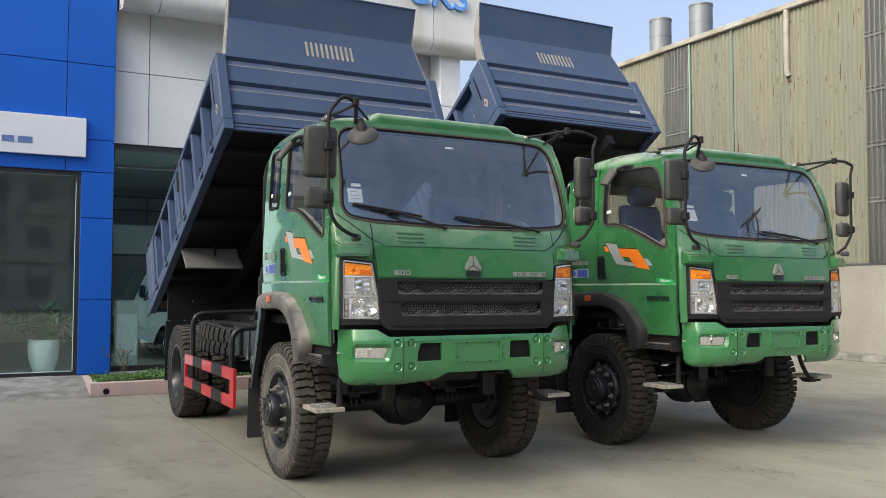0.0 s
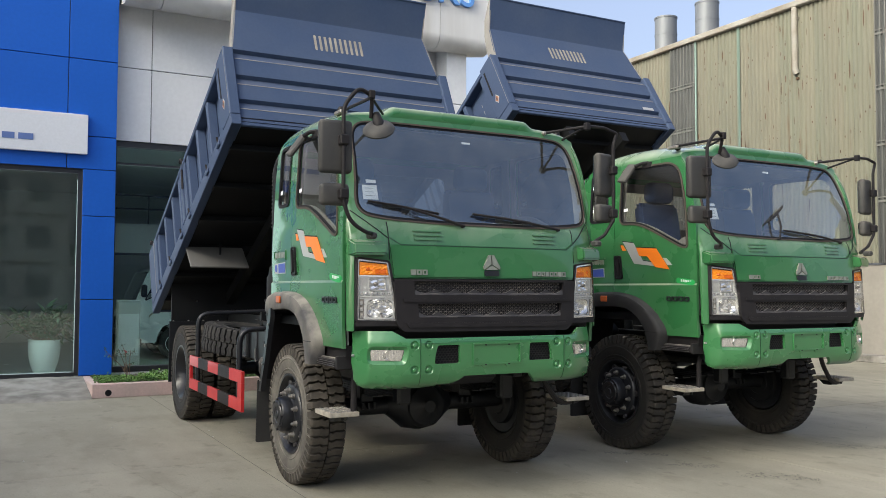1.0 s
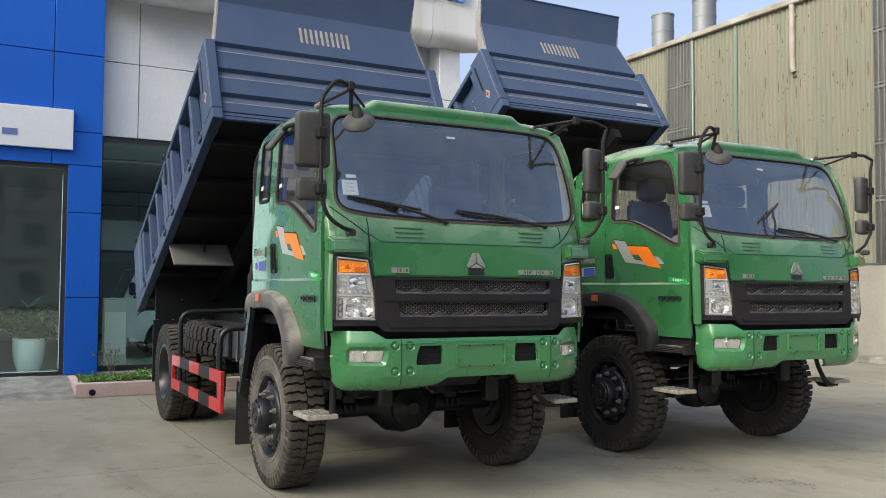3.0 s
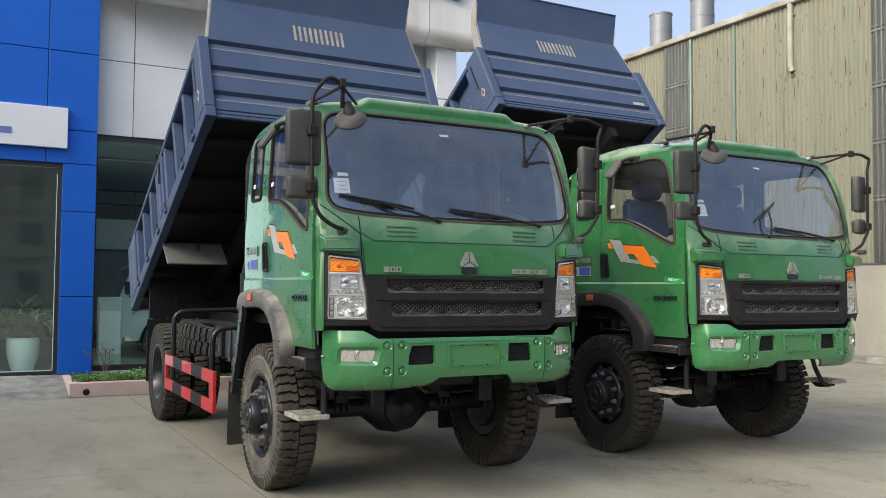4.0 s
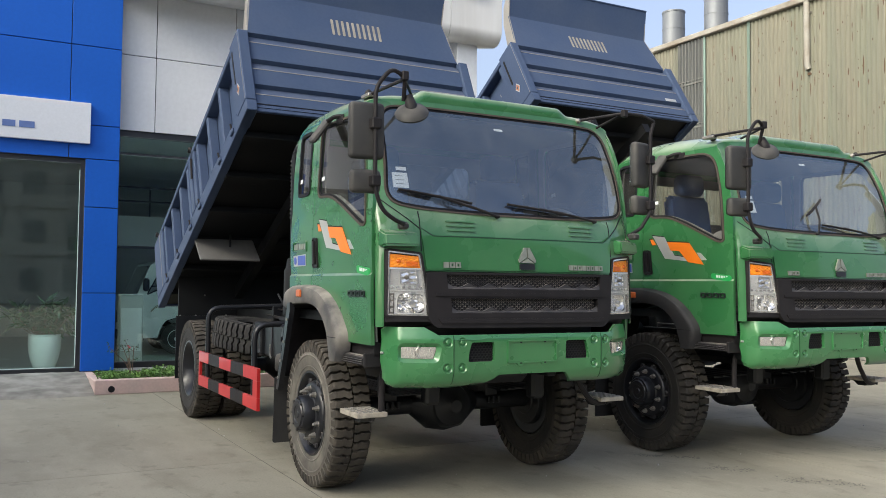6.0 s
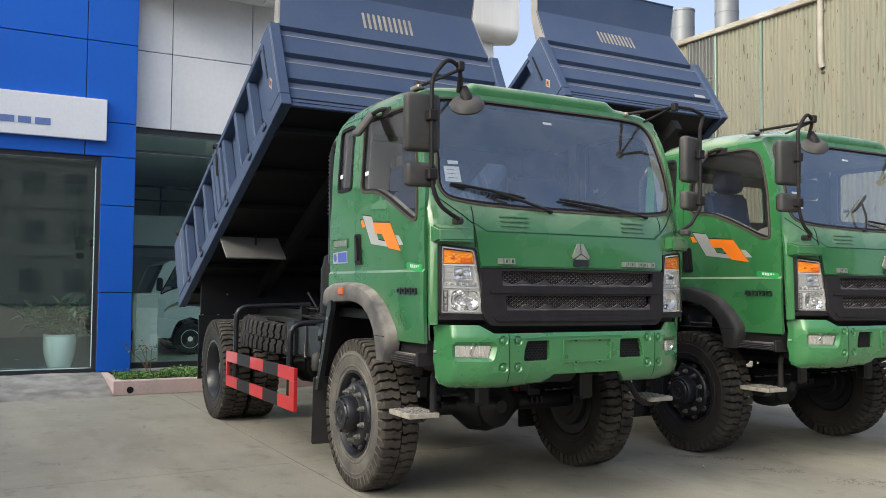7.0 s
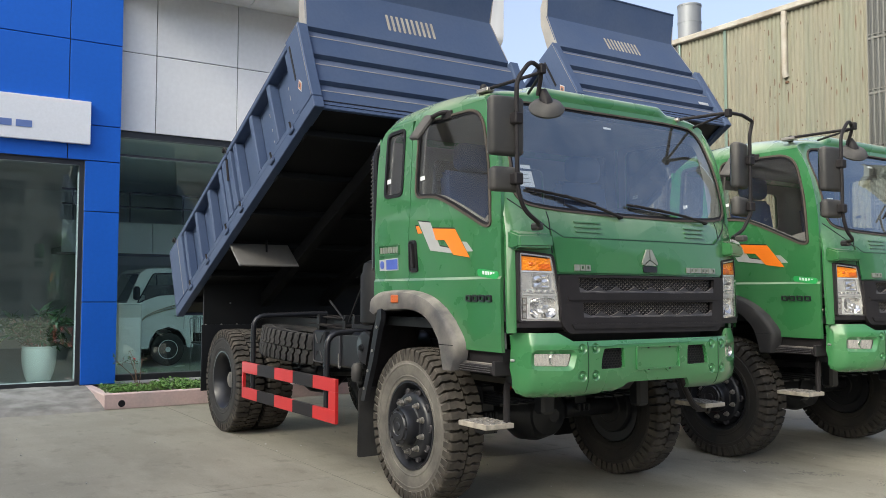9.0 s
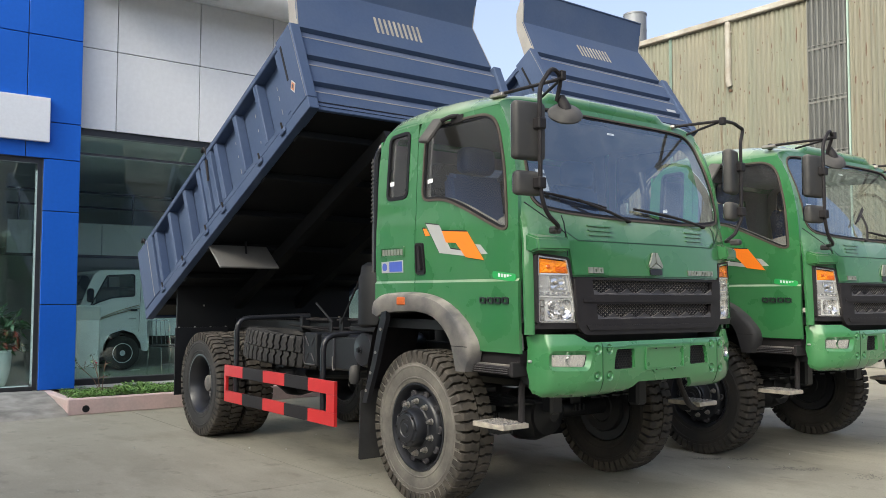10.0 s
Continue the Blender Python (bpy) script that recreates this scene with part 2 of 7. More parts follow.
M["shopglass"] = glass("showroom_glass", (0.86, 0.96, 0.93), 0.075)
M["blueacp"] = material("blue_composite_panel", (0.0110, 0.110, 0.552), 0.5, 0.0, (0.0138, 0.124, 0.593), 1.2, 0.5, 20, 0.0, 0.0, spec=0.3, rand=0.04)
M["whiteacp"] = material("pale_grey_composite_panel", (0.773, 0.787, 0.814), 0.42, 0.0, (0.690, 0.704, 0.731), 0.9, 0.5, 14, 0.0, 0.1, rand=0.03)
M["fascia"] = material("stained_pale_fascia", (0.759, 0.759, 0.759), 0.45, 0.0, (0.455, 0.428, 0.386), 1.6, 0.55, 9, 0.0, 0.1, streak=0.12)
M["joint"] = material("dark_joint_sealant", (0.0690, 0.0759, 0.0897), 0.7)
M["joint_dirt"] = material("dirt_filled_joint", (0.0483, 0.0442, 0.0386), 0.9, 0.0, (0.138, 0.124, 0.110), 6, 0.7, 60)
M["signwhite"] = material("white_sign_board", (0.748, 0.772, 0.820), 0.35, 0.0, (0.741, 0.767, 0.820), 2, 0.4, 30, 0, 0.2)
M["signblue"] = material("blue_lettering", (0.13, 0.20, 0.46), 0.4, 0.0, None, 8, 0.3, 60)
M["frame"] = material("dark_aluminium_frame", (0.0483, 0.0511, 0.0552), 0.4, 0.5, (0.0690, 0.0690, 0.0759), 6, 0.4, 60)
M["clad"] = material("pale_yellow_cladding", (0.184, 0.170, 0.124), 0.6, 0.0, (0.136, 0.140, 0.108), 1.3, 0.7, 18, 0.0, rand=0.07, streak=0.08)
n_, l_ = M["clad"].node_tree.nodes, M["clad"].node_tree.links
src_ = n_["Principled BSDF"].inputs["Base Color"].links[0].from_socket
geo_, map_, wash_, lim_, mix_ = n_.new("ShaderNodeNewGeometry"), n_.new("ShaderNodeMapping"), n_.new("ShaderNodeTexNoise"), n_.new("ShaderNodeMapRange"), n_.new("ShaderNodeMix")
map_.inputs["Scale"].default_value = (1, 0.9, 0.12)
wash_.inputs["Scale"].default_value, wash_.inputs["Detail"].default_value = 1.0, 7
lim_.inputs["From Min"].default_value, lim_.inputs["From Max"].default_value, lim_.inputs["To Max"].default_value = 0.48, 0.64, 0.3
mix_.data_type = "RGBA"
mix_.inputs["B"].default_value = (0.135, 0.168, 0.121, 1)
l_.new(geo_.outputs["Position"], map_.inputs["Vector"])
l_.new(map_.outputs["Vector"], wash_.inputs["Vector"])
l_.new(wash_.outputs["Fac"], lim_.inputs["Value"])
l_.new(lim_.outputs["Result"], mix_.inputs["Factor"])
l_.new(src_, mix_.inputs["A"])
map2_, run_, lim2_, mix2_ = n_.new("ShaderNodeMapping"), n_.new("ShaderNodeTexNoise"), n_.new("ShaderNodeMapRange"), n_.new("ShaderNodeMix")
map2_.inputs["Scale"].default_value = (1, 7.0, 0.55)
run_.inputs["Scale"].default_value, run_.inputs["Detail"].default_value = 1.0, 5
lim2_.inputs["From Min"].default_value, lim2_.inputs["From Max"].default_value, lim2_.inputs["To Max"].default_value = 0.62, 0.74, 0.75
mix2_.data_type = "RGBA"
mix2_.inputs["B"].default_value = (0.117, 0.076, 0.044, 1)
l_.new(geo_.outputs["Position"], map2_.inputs["Vector"])
l_.new(map2_.outputs["Vector"], run_.inputs["Vector"])
l_.new(run_.outputs["Fac"], lim2_.inputs["Value"])
l_.new(lim2_.outputs["Result"], mix2_.inputs["Factor"])
l_.new(mix_.outputs["Result"], mix2_.inputs["A"])
l_.new(mix2_.outputs["Result"], n_["Principled BSDF"].inputs["Base Color"])
M["girt"] = material("pale_girt_line", (0.145, 0.149, 0.135), 0.6, 0.0, (0.0690, 0.0690, 0.0635), 3, 0.9, 20)
M["cladgreen"] = material("faded_green_cladding", (0.262, 0.386, 0.345), 0.6, 0.0, (0.207, 0.221, 0.179), 1.3, 0.8, 18, 0.0, streak=0.08)
M["translucent"] = material("grey_translucent_sheet", (0.0800, 0.0828, 0.0773), 0.4, 0.0, (0.0304, 0.0317, 0.0304), 1.6, 0.8, 12, 0.0, streak=0.25)
M["rust"] = material("rust_spot", (0.0621, 0.0359, 0.0207), 0.9, 0.0, (0.117, 0.0718, 0.0414), 12, 0.8, 60)
M["plaster"] = material("weathered_plaster", (0.265, 0.248, 0.218), 0.9, 0.0, (0.193, 0.179, 0.159), 0.8, 0.7, 12, 0.2)
M["gutter"] = material("white_gutter_metal", (0.331, 0.317, 0.283), 0.55, 0.0, (0.166, 0.131, 0.0897), 1.5, 0.8, 20)
M["flue"] = material("galvanised_flue", (0.179, 0.193, 0.214), 0.5, 0.2, (0.117, 0.124, 0.138), 1.4, 0.7, 14, streak=0.3)


def concrete(name, base, stain, pale):
    m = material(name, base, 0.85, 0.0, tuple(c * 0.85 for c in base), 0.7, 0.8, 55.0, 0.15, rand=0.05)
    n, l = m.node_tree.nodes, m.node_tree.links
    b = n["Principled BSDF"]
    src = b.inputs["Base Color"].links[0].from_socket
    geo = n.new("ShaderNodeNewGeometry")
    for scale, lo, hi, colour, how, squash in ((0.45, 0.47, 0.64, stain, 0.3, 1.0), (1.7, 0.53, 0.66, stain, 0.32, 0.5), (0.8, 0.50, 0.66, pale, 0.6, 0.35), (5.0, 0.58, 0.68, stain, 0.4, 0.6), (16.0, 0.60, 0.70, pale, 0.4, 1.0), (60.0, 0.56, 0.68, stain, 0.4, 1.0)):
        mp = n.new("ShaderNodeMapping")
        mp.inputs["Scale"].default_value = (1, squash, 1)
        mp.inputs["Location"].default_value = (scale * 3.1, scale * 7.7, 0)
        l.new(geo.outputs["Position"], mp.inputs["Vector"])
        t = n.new("ShaderNodeTexNoise")
        t.inputs["Scale"].default_value, t.inputs["Detail"].default_value = scale, 9
        t.inputs["Roughness"].default_value = 0.62
        l.new(mp.outputs["Vector"], t.inputs["Vector"])
        r = n.new("ShaderNodeMapRange")
        r.inputs["From Min"].default_value, r.inputs["From Max"].default_value = lo, hi
        r.inputs["To Max"].default_value = how
        l.new(t.outputs["Fac"], r.inputs["Value"])
        x = n.new("ShaderNodeMix")
        x.data_type = "RGBA"
        x.inputs["B"].default_value = (*colour, 1)
        l.new(r.outputs["Result"], x.inputs["Factor"])
        l.new(src, x.inputs["A"])
        src = x.outputs["Result"]
    l.new(src, b.inputs["Base Color"])
    return m


M["concrete"] = concrete("dusty_concrete_slab", (0.286, 0.267, 0.212), (0.128, 0.117, 0.092), (0.365, 0.338, 0.270))
M["ground"] = material("packed_grey_ground", (0.235, 0.218, 0.190), 0.95, 0.0, (0.304, 0.269, 0.214), 0.05, 0.8, 3, 0.1)
M["pale_grit"] = material("pale_grit", (0.469, 0.455, 0.414), 0.9)
M["tyre_print"] = material("faint_tyre_dirt", (0.145, 0.138, 0.117), 0.9, 0.0, (0.193, 0.186, 0.159), 20, 0.8, 60)
M["gold"] = material("gold_brown_stripe", (0.276, 0.193, 0.0966), 0.5, 0.0, None, 6, 0.3, 60)
M["rampc"] = material("rough_patched_concrete", (0.290, 0.276, 0.248), 0.92, 0.0, (0.117, 0.110, 0.0966), 3.5, 0.9, 12, 0.8)
M["kerb"] = material("faded_pink_kerb_paint", (0.580, 0.428, 0.400), 0.85, 0.0, (0.455, 0.373, 0.345), 3, 0.8, 30, 0.15)
M["soil"] = material("dark_soil", (0.0828, 0.0621, 0.0414), 1.0, 0.0, None, 8, 0.6, 60, 0.4)
M["leaf"] = material("ground_cover_leaf", (0.0966, 0.221, 0.0414), 0.6, 0.0, (0.179, 0.304, 0.0690), 7, 0.8, 40)
M["leafdark"] = material("pot_plant_leaf", (0.018, 0.080, 0.022), 0.45, 0.0, (0.045, 0.115, 0.036), 7, 0.8, 40)
M["twig"] = material("brown_twig", (0.221, 0.138, 0.0966), 0.8)
M["flower"] = material("red_flower", (0.820, 0.0410, 0.0820), 0.6)
M["pot"] = material("white_glazed_pot", (0.820, 0.820, 0.797), 0.3, 0.0, (0.820, 0.820, 0.794), 4, 0.4, 40, 0, 0.3)
M["tilefloor"] = material("grey_showroom_tile", (0.635, 0.635, 0.621), 0.25, 0.0, (0.552, 0.552, 0.538), 1, 0.5, 20)
M["inwall"] = material("pale_showroom_wall", (0.552, 0.566, 0.552), 0.8, 0.0, (0.455, 0.469, 0.455), 0.7, 0.5, 10)
M["vanwhite"] = material("white_vehicle_paint", (0.810, 0.820, 0.820), 0.3, 0.0, (0.784, 0.808, 0.820), 2, 0.3, 40, 0, 0.6)
M["opposite"] = material("far_side_plaster", (0.40, 0.39, 0.355), 0.9, 0.0, (0.32, 0.31, 0.285), 0.3, 0.6, 4)
M["yardwall"] = material("pale_yard_plaster", (0.396, 0.387, 0.360), 0.9, 0.0, (0.330, 0.321, 0.300), 0.3, 0.6, 4)
M["band"] = material("far_side_glazing", (0.16, 0.165, 0.165), 0.5, 0.0, (0.12, 0.125, 0.125), 0.6, 0.5, 5)


# ---- building blocks ----
def finish(name, bm, mat, parent=None, label="", angle=35, loc=None):
    me = bpy.data.meshes.new(name)
    bmesh.ops.recalc_face_normals(bm, faces=bm.faces)
    bm.to_mesh(me)
    bm.free()
    me.materials.append(M[mat] if isinstance(mat, str) else mat)
    me.polygons.foreach_set("use_smooth", [True] * len(me.polygons))
    me.set_sharp_from_angle(angle=radians(angle))
    ob = new(name, me)
    if parent is not None:
        ob.parent = parent
    if loc is not None:
        ob.location = loc
    if label:
        ob["label"] = label
    return ob


def part(name, bm, mat, parent, label="", angle=35, loc=None):
    return finish(name, bm, mat, parent, label, angle, loc)


def reuse(ob, parent, m):
    """Another part on the same mesh."""
    o = new(ob.name.split(".")[0], ob.data)
    o.parent = parent
    o.matrix_basis = m
    if "label" in ob:
        o["label"] = ob["label"]
    return o


def box(bm, x0, x1, y0, y1, z0, z1, bevel=0.0, seg=1, m=None):
    mat = Matrix.Translation(((x0 + x1) / 2, (y0 + y1) / 2, (z0 + z1) / 2)) @ Matrix.Diagonal((abs(x1 - x0), abs(y1 - y0), abs(z1 - z0), 1))
    g = bmesh.ops.create_cube(bm, size=1, matrix=mat)
    vs = g["verts"]
    if bevel:
        es = list({e for v in vs for e in v.link_edges})
        r = bmesh.ops.bevel(bm, geom=es, offset=bevel, segments=seg, profile=0.5, affect="EDGES")
        vs = list({v for f in r["faces"] for v in f.verts} | {v for v in vs if v.is_valid})
    if m is not None:
        bmesh.ops.transform(bm, matrix=m, verts=vs)
    return vs


def boxm(*a, **k):
    bm = bmesh.new()
    box(bm, *a, **k)
    return bm


def prism(bm, pts, fn, d0, d1):
    """Extrudes a polygon: fn(u, v, d) gives the place in space for depth d."""
    a = [bm.verts.new(fn(u, v, d0)) for u, v in pts]
    b = [bm.verts.new(fn(u, v, d1)) for u, v in pts]
    n = len(pts)
    bm.faces.new(a)
    bm.faces.new(b[::-1])
    for i in range(n):
        bm.faces.new((a[i], b[i], b[(i + 1) % n], a[(i + 1) % n]))
    return a + b


def rounded(pts, r, n=5):
    """The polygon with its corners rounded; r is one radius or one for each corner."""
    out = []
    k = len(pts)
    for i in range(k):
        p, a, b = Vector(pts[i]), Vector(pts[i - 1]), Vector(pts[(i + 1) % k])
        rr = r[i] if isinstance(r, (list, tuple)) else r
        if rr <= 0:
            out.append(tuple(p))
            continue
        da, db = (a - p), (b - p)
        ca = min(rr, da.length * 0.49)
        cb = min(rr, db.length * 0.49)
        s, e = p + da.normalized() * ca, p + db.normalized() * cb
        for j in range(n + 1):
            t = j / n
            q = (1 - t) ** 2 * s + 2 * t * (1 - t) * p + t * t * e
            out.append((q.x, q.y))
    return out


def sheet(outer, holes, fn, thick, cuts=()):
    """A flat outline with holes, cut along lines (axis, value), bent into space by fn(u, v) and given thickness."""
    bm = bmesh.new()
    for loop in [outer] + list(holes):
        vs = [bm.verts.new((u, v, 0)) for u, v in loop]
        for i in range(len(vs)):
            bm.edges.new((vs[i], vs[(i + 1) % len(vs)]))
    bmesh.ops.triangle_fill(bm, use_beauty=True, use_dissolve=False, edges=bm.edges[:], normal=(0, 0, 1))
    for axis, value in cuts:
        no = (1, 0, 0) if axis == 0 else (0, 1, 0)
        co = (value, 0, 0) if axis == 0 else (0, value, 0)
        bmesh.ops.bisect_plane(bm, geom=bm.verts[:] + bm.edges[:] + bm.faces[:], dist=1e-5, plane_co=co, plane_no=no)
    for v in bm.verts:
        v.co = Vector(fn(v.co.x, v.co.y))
    if thick:
        # the given surface is the outer one; the inner one lies behind it along the main axis
        mean, centre = Vector(), Vector()
        for f in bm.faces:
            f.normal_update()
            mean += Vector([abs(c) for c in f.normal]) * f.calc_area()
        for v in bm.verts:
            centre += v.co / len(bm.verts)
        k = max(range(3), key=lambda i: mean[i])
        way = Vector((0, 0, 0))
        way[k] = (1.0 if centre.x > 0 else -1.0) if k == 0 else (-1.0 if k == 1 else 1.0)
        rim = [e for e in bm.edges if len(e.link_faces) == 1]
        twin = {v: bm.verts.new(v.co - way * thick) for v in bm.verts[:]}
        for f in bm.faces[:]:
            bm.faces.new([twin[v] for v in reversed(f.verts)])
        for e in rim:
            a, b = e.verts
            bm.faces.new((a, b, twin[b], twin[a]))
    return bm


def ring(outer, inner, fn, depth):
    """A frame between two outlines of the same count, depth along fn's third value."""
    bm = bmesh.new()
    n = len(outer)
    a = [bm.verts.new(fn(u, v, 0)) for u, v in outer]
    b = [bm.verts.new(fn(u, v, 0)) for u, v in inner]
    c = [bm.verts.new(fn(u, v, depth)) for u, v in outer]
    d = [bm.verts.new(fn(u, v, depth)) for u, v in inner]
    for i in range(n):
        j = (i + 1) % n
        bm.faces.new((a[i], a[j], b[j], b[i]))
        bm.faces.new((c[i], d[i], d[j], c[j]))
        bm.faces.new((a[i], c[i], c[j], a[j]))
        bm.faces.new((b[i], b[j], d[j], d[i]))
    return bm


def inset(pts, d):
    """The outline moved towards its inside by d."""
    k = len(pts)
    area = sum(pts[i][0] * pts[(i + 1) % k][1] - pts[(i + 1) % k][0] * pts[i][1] for i in range(k))
    s = 1 if area > 0 else -1
    out = []
    for i in range(k):
        p, a, b = Vector(pts[i]), Vector(pts[i - 1]), Vector(pts[(i + 1) % k])
        t1, t2 = (p - a), (b - p)
        t1 = t1.normalized() if t1.length > 1e-9 else t2.normalized()
        t2 = t2.normalized() if t2.length > 1e-9 else t1
        nn = Vector((-(t1.y + t2.y), t1.x + t2.x))
        nn = nn.normalized() * s if nn.length > 1e-6 else Vector((0, 0))
        out.append((p.x + nn.x * d, p.y + nn.y * d))
    return out


def soften(pts, r, n=4):
    """A polyline in space with rounded bends."""
    P = [Vector(p) for p in pts]
    out = [P[0]]
    for i in range(1, len(P) - 1):
        a, p, b = P[i - 1], P[i], P[i + 1]
        da, db = a - p, b - p
        c = min(r, da.length * 0.45, db.length * 0.45)
        s, e = p + da.normalized() * c, p + db.normalized() * c
        for j in range(n + 1):
            t = j / n
            out.append((1 - t) ** 2 * s + 2 * t * (1 - t) * p + t * t * e)
    out.append(P[-1])
    return out


def tube(bm, pts, r, seg=10, bend=0.05):
    P = soften(pts, bend) if bend else [Vector(p) for p in pts]
    rings = []
    t = (P[1] - P[0]).normalized()
    ref = t.orthogonal().normalized()
    for i, p in enumerate(P):
        if i:
            d = (P[i] - P[i - 1]).normalized()
            nt = d if i == len(P) - 1 else (d + (P[i + 1] - P[i]).normalized()).normalized()
            ref = (ref - nt * ref.dot(nt)).normalized()
            t = nt
        bi = t.cross(ref)
        rr = r[i] if isinstance(r, (list, tuple)) else r
        rings.append([bm.verts.new(p + (ref * math.cos(2 * math.pi * k / seg) + bi * math.sin(2 * math.pi * k / seg)) * rr) for k in range(seg)])
    for a, b in zip(rings, rings[1:]):
        for k in range(seg):
            bm.faces.new((a[k], a[(k + 1) % seg], b[(k + 1) % seg], b[k]))
    bm.faces.new(rings[0][::-1])
    bm.faces.new(rings[-1])


def tubem(pts, r, seg=10, bend=0.05):
    bm = bmesh.new()
    tube(bm, pts, r, seg, bend)
    return bm


def lathe(bm, profile, seg=40, axis="x", centre=(0, 0, 0), closed=False):
    """Turns (radius, offset) pairs round an axis."""
    c = Vector(centre)
    rings = []
    for r, o in profile:
        row = []
        for k in range(seg):
            a = 2 * math.pi * k / seg
            ca, sa = r * math.cos(a), r * math.sin(a)
            v = (o, ca, sa) if axis == "x" else ((ca, o, sa) if axis == "y" else (ca, sa, o))
            row.append(bm.verts.new(c + Vector(v)))
        rings.append(row)
    for a, b in zip(rings, rings[1:]):
        for k in range(seg):
            bm.faces.new((a[k], a[(k + 1) % seg], b[(k + 1) % seg], b[k]))
    if closed:
        for k in range(seg):
            bm.faces.new((rings[-1][k], rings[-1][(k + 1) % seg], rings[0][(k + 1) % seg], rings[0][k]))
        return
    if profile[0][0] > 1e-4:
        bm.faces.new(rings[0][::-1])
    if profile[-1][0] > 1e-4:
        bm.faces.new(rings[-1])
    bmesh.ops.remove_doubles(bm, verts=[v for row in (rings[0], rings[-1]) for v in row], dist=1e-6)


def lathem(profile, seg=40, axis="x", centre=(0, 0, 0)):
    bm = bmesh.new()
    lathe(bm, profile, seg, axis, centre)
    return bm


def thing(name, loc, label, category, group="", kind=""):
    ob = new(name)
    ob.location = loc
    ob.empty_display_size = 0.2
    return tagged(ob, label, category, group, kind)


# ---- ground ----
bm = bmesh.new()
bmesh.ops.create_grid(bm, x_segments=8, y_segments=8, size=1500)
ground = tagged(finish("ground", bm, "ground", loc=(0, 0, -0.095)), "packed grey yard ground reaching to the horizon", "ground", kind="structure")

# ---- showroom building ----
FA, WA = 14.72, 14.97           # faces of the blue portal and of the white wall
FLOOR = 0.19
TOP = 8.6


def wall_box(name, dims, mat, label, bevel=0.0):
    return tagged(finish(name, boxm(*dims, bevel=bevel), mat), label, "wall", kind="structure")


def panel_grid(parent, xs, zs, y, mat, gap=0.012, depth=0.03, name="panel"):
    """Facade panels with open joints between them, each one a piece."""
    for i in range(len(xs) - 1):
        for j in range(len(zs) - 1):
            w, h = xs[i + 1] - xs[i] - gap, zs[j + 1] - zs[j] - gap
            bm = boxm(-w / 2, w / 2, 0, depth, -h / 2, h / 2, bevel=0.004)
            part(name, bm, mat, parent, loc=((xs[i] + xs[i + 1]) / 2, y, (zs[j] + zs[j + 1]) / 2))


portal_x = [-0.27, 1.11, 1.835]
# dark backing of the blue portal, with the door opening in it
bm = bmesh.new()
box(bm, -0.27, 1.83, FA + 0.032, FA + 0.22, 3.40, TOP)
box(bm, 1.345, 1.83, FA + 0.032, FA + 0.22, FLOOR - 0.02, 3.40)
box(bm, -0.27, -0.12, FA + 0.032, FA + 0.22, FLOOR - 0.02, 3.40)
wall_portal = tagged(finish("wall_portal", bm, "joint"), "bright blue composite panels of a showroom entrance portal", "wall", kind="structure")
panel_grid(wall_portal, portal_x, [3.40, 3.92, 5.13, 6.35, 7.5, TOP], FA, "blueacp")
panel_grid(wall_portal, [1.345, 1.835], [FLOOR - 0.01, 1.362, 2.665, 3.40], FA, "blueacp")
# cheek of the pillar
panel_grid(wall_portal, [-0.27, -0.12], [FLOOR - 0.01, 1.362, 2.665, 3.40], FA, "blueacp")

# white wall beside the portal
bm = bmesh.new()
box(bm, 1.84, 8.0, WA + 0.032, WA + 0.25, 3.92, TOP)
wall_white = tagged(finish("wall_white", bm, "joint"), "pale grey composite panel wall above the showroom glass", "wall", kind="structure")
panel_grid(wall_white, [1.842, 2.392, 3.675, 4.945, 6.2, 7.45, 8.0], [3.93, 5.138, 6.35, TOP], WA, "whiteacp")

bm = bmesh.new()
box(bm, -9.0, -0.28, WA + 0.032, WA + 0.25, 0.0, TOP)
wall_left = tagged(finish("wall_left", bm, "joint"), "pale grey composite panel wall beyond the entrance portal", "wall", kind="structure")
panel_grid(wall_left, [-9.0, -7.7, -6.4, -5.1, -3.9, -2.75, -1.5, -0.28], [0.0, 1.36, 2.66, 3.93, 5.138, 6.35, TOP], WA, "whiteacp")

# overhanging fascia with a rolled lower edge
FX1, FY0, FZ0 = 8.42, 14.12, 6.02


def fascia_piece(x0, x1):
    pts = [(WA, TOP)]
    pts += [(WA, FZ0 + 0.13), (FY0 + 0.30, FZ0)]
    for k in range(7):
        a = radians(90 * k / 6)
        pts.append((FY0 + 0.24 - 0.24 * math.sin(a), FZ0 + 0.24 - 0.24 * math.cos(a)))
    pts.append((FY0, TOP))
    bm = bmesh.new()
    prism(bm, pts, lambda u, v, d: (d, u, v), x0, x1)
    return bm


fascia = tagged(finish("fascia", boxm(1.86, FX1 - 0.02, FY0 + 0.05, WA, FZ0 + 0.3, TOP - 0.03), "joint"), "stained pale grey overhanging fascia with rolled lower edge", "fascia", kind="structure")
fx = [1.86, 2.42, 3.68, 4.95, 6.0, 7.33, FX1]
for a, b in zip(fx, fx[1:]):
    part("fascia_panel", fascia_piece(a + 0.006, b - 0.006), "fascia", fascia)

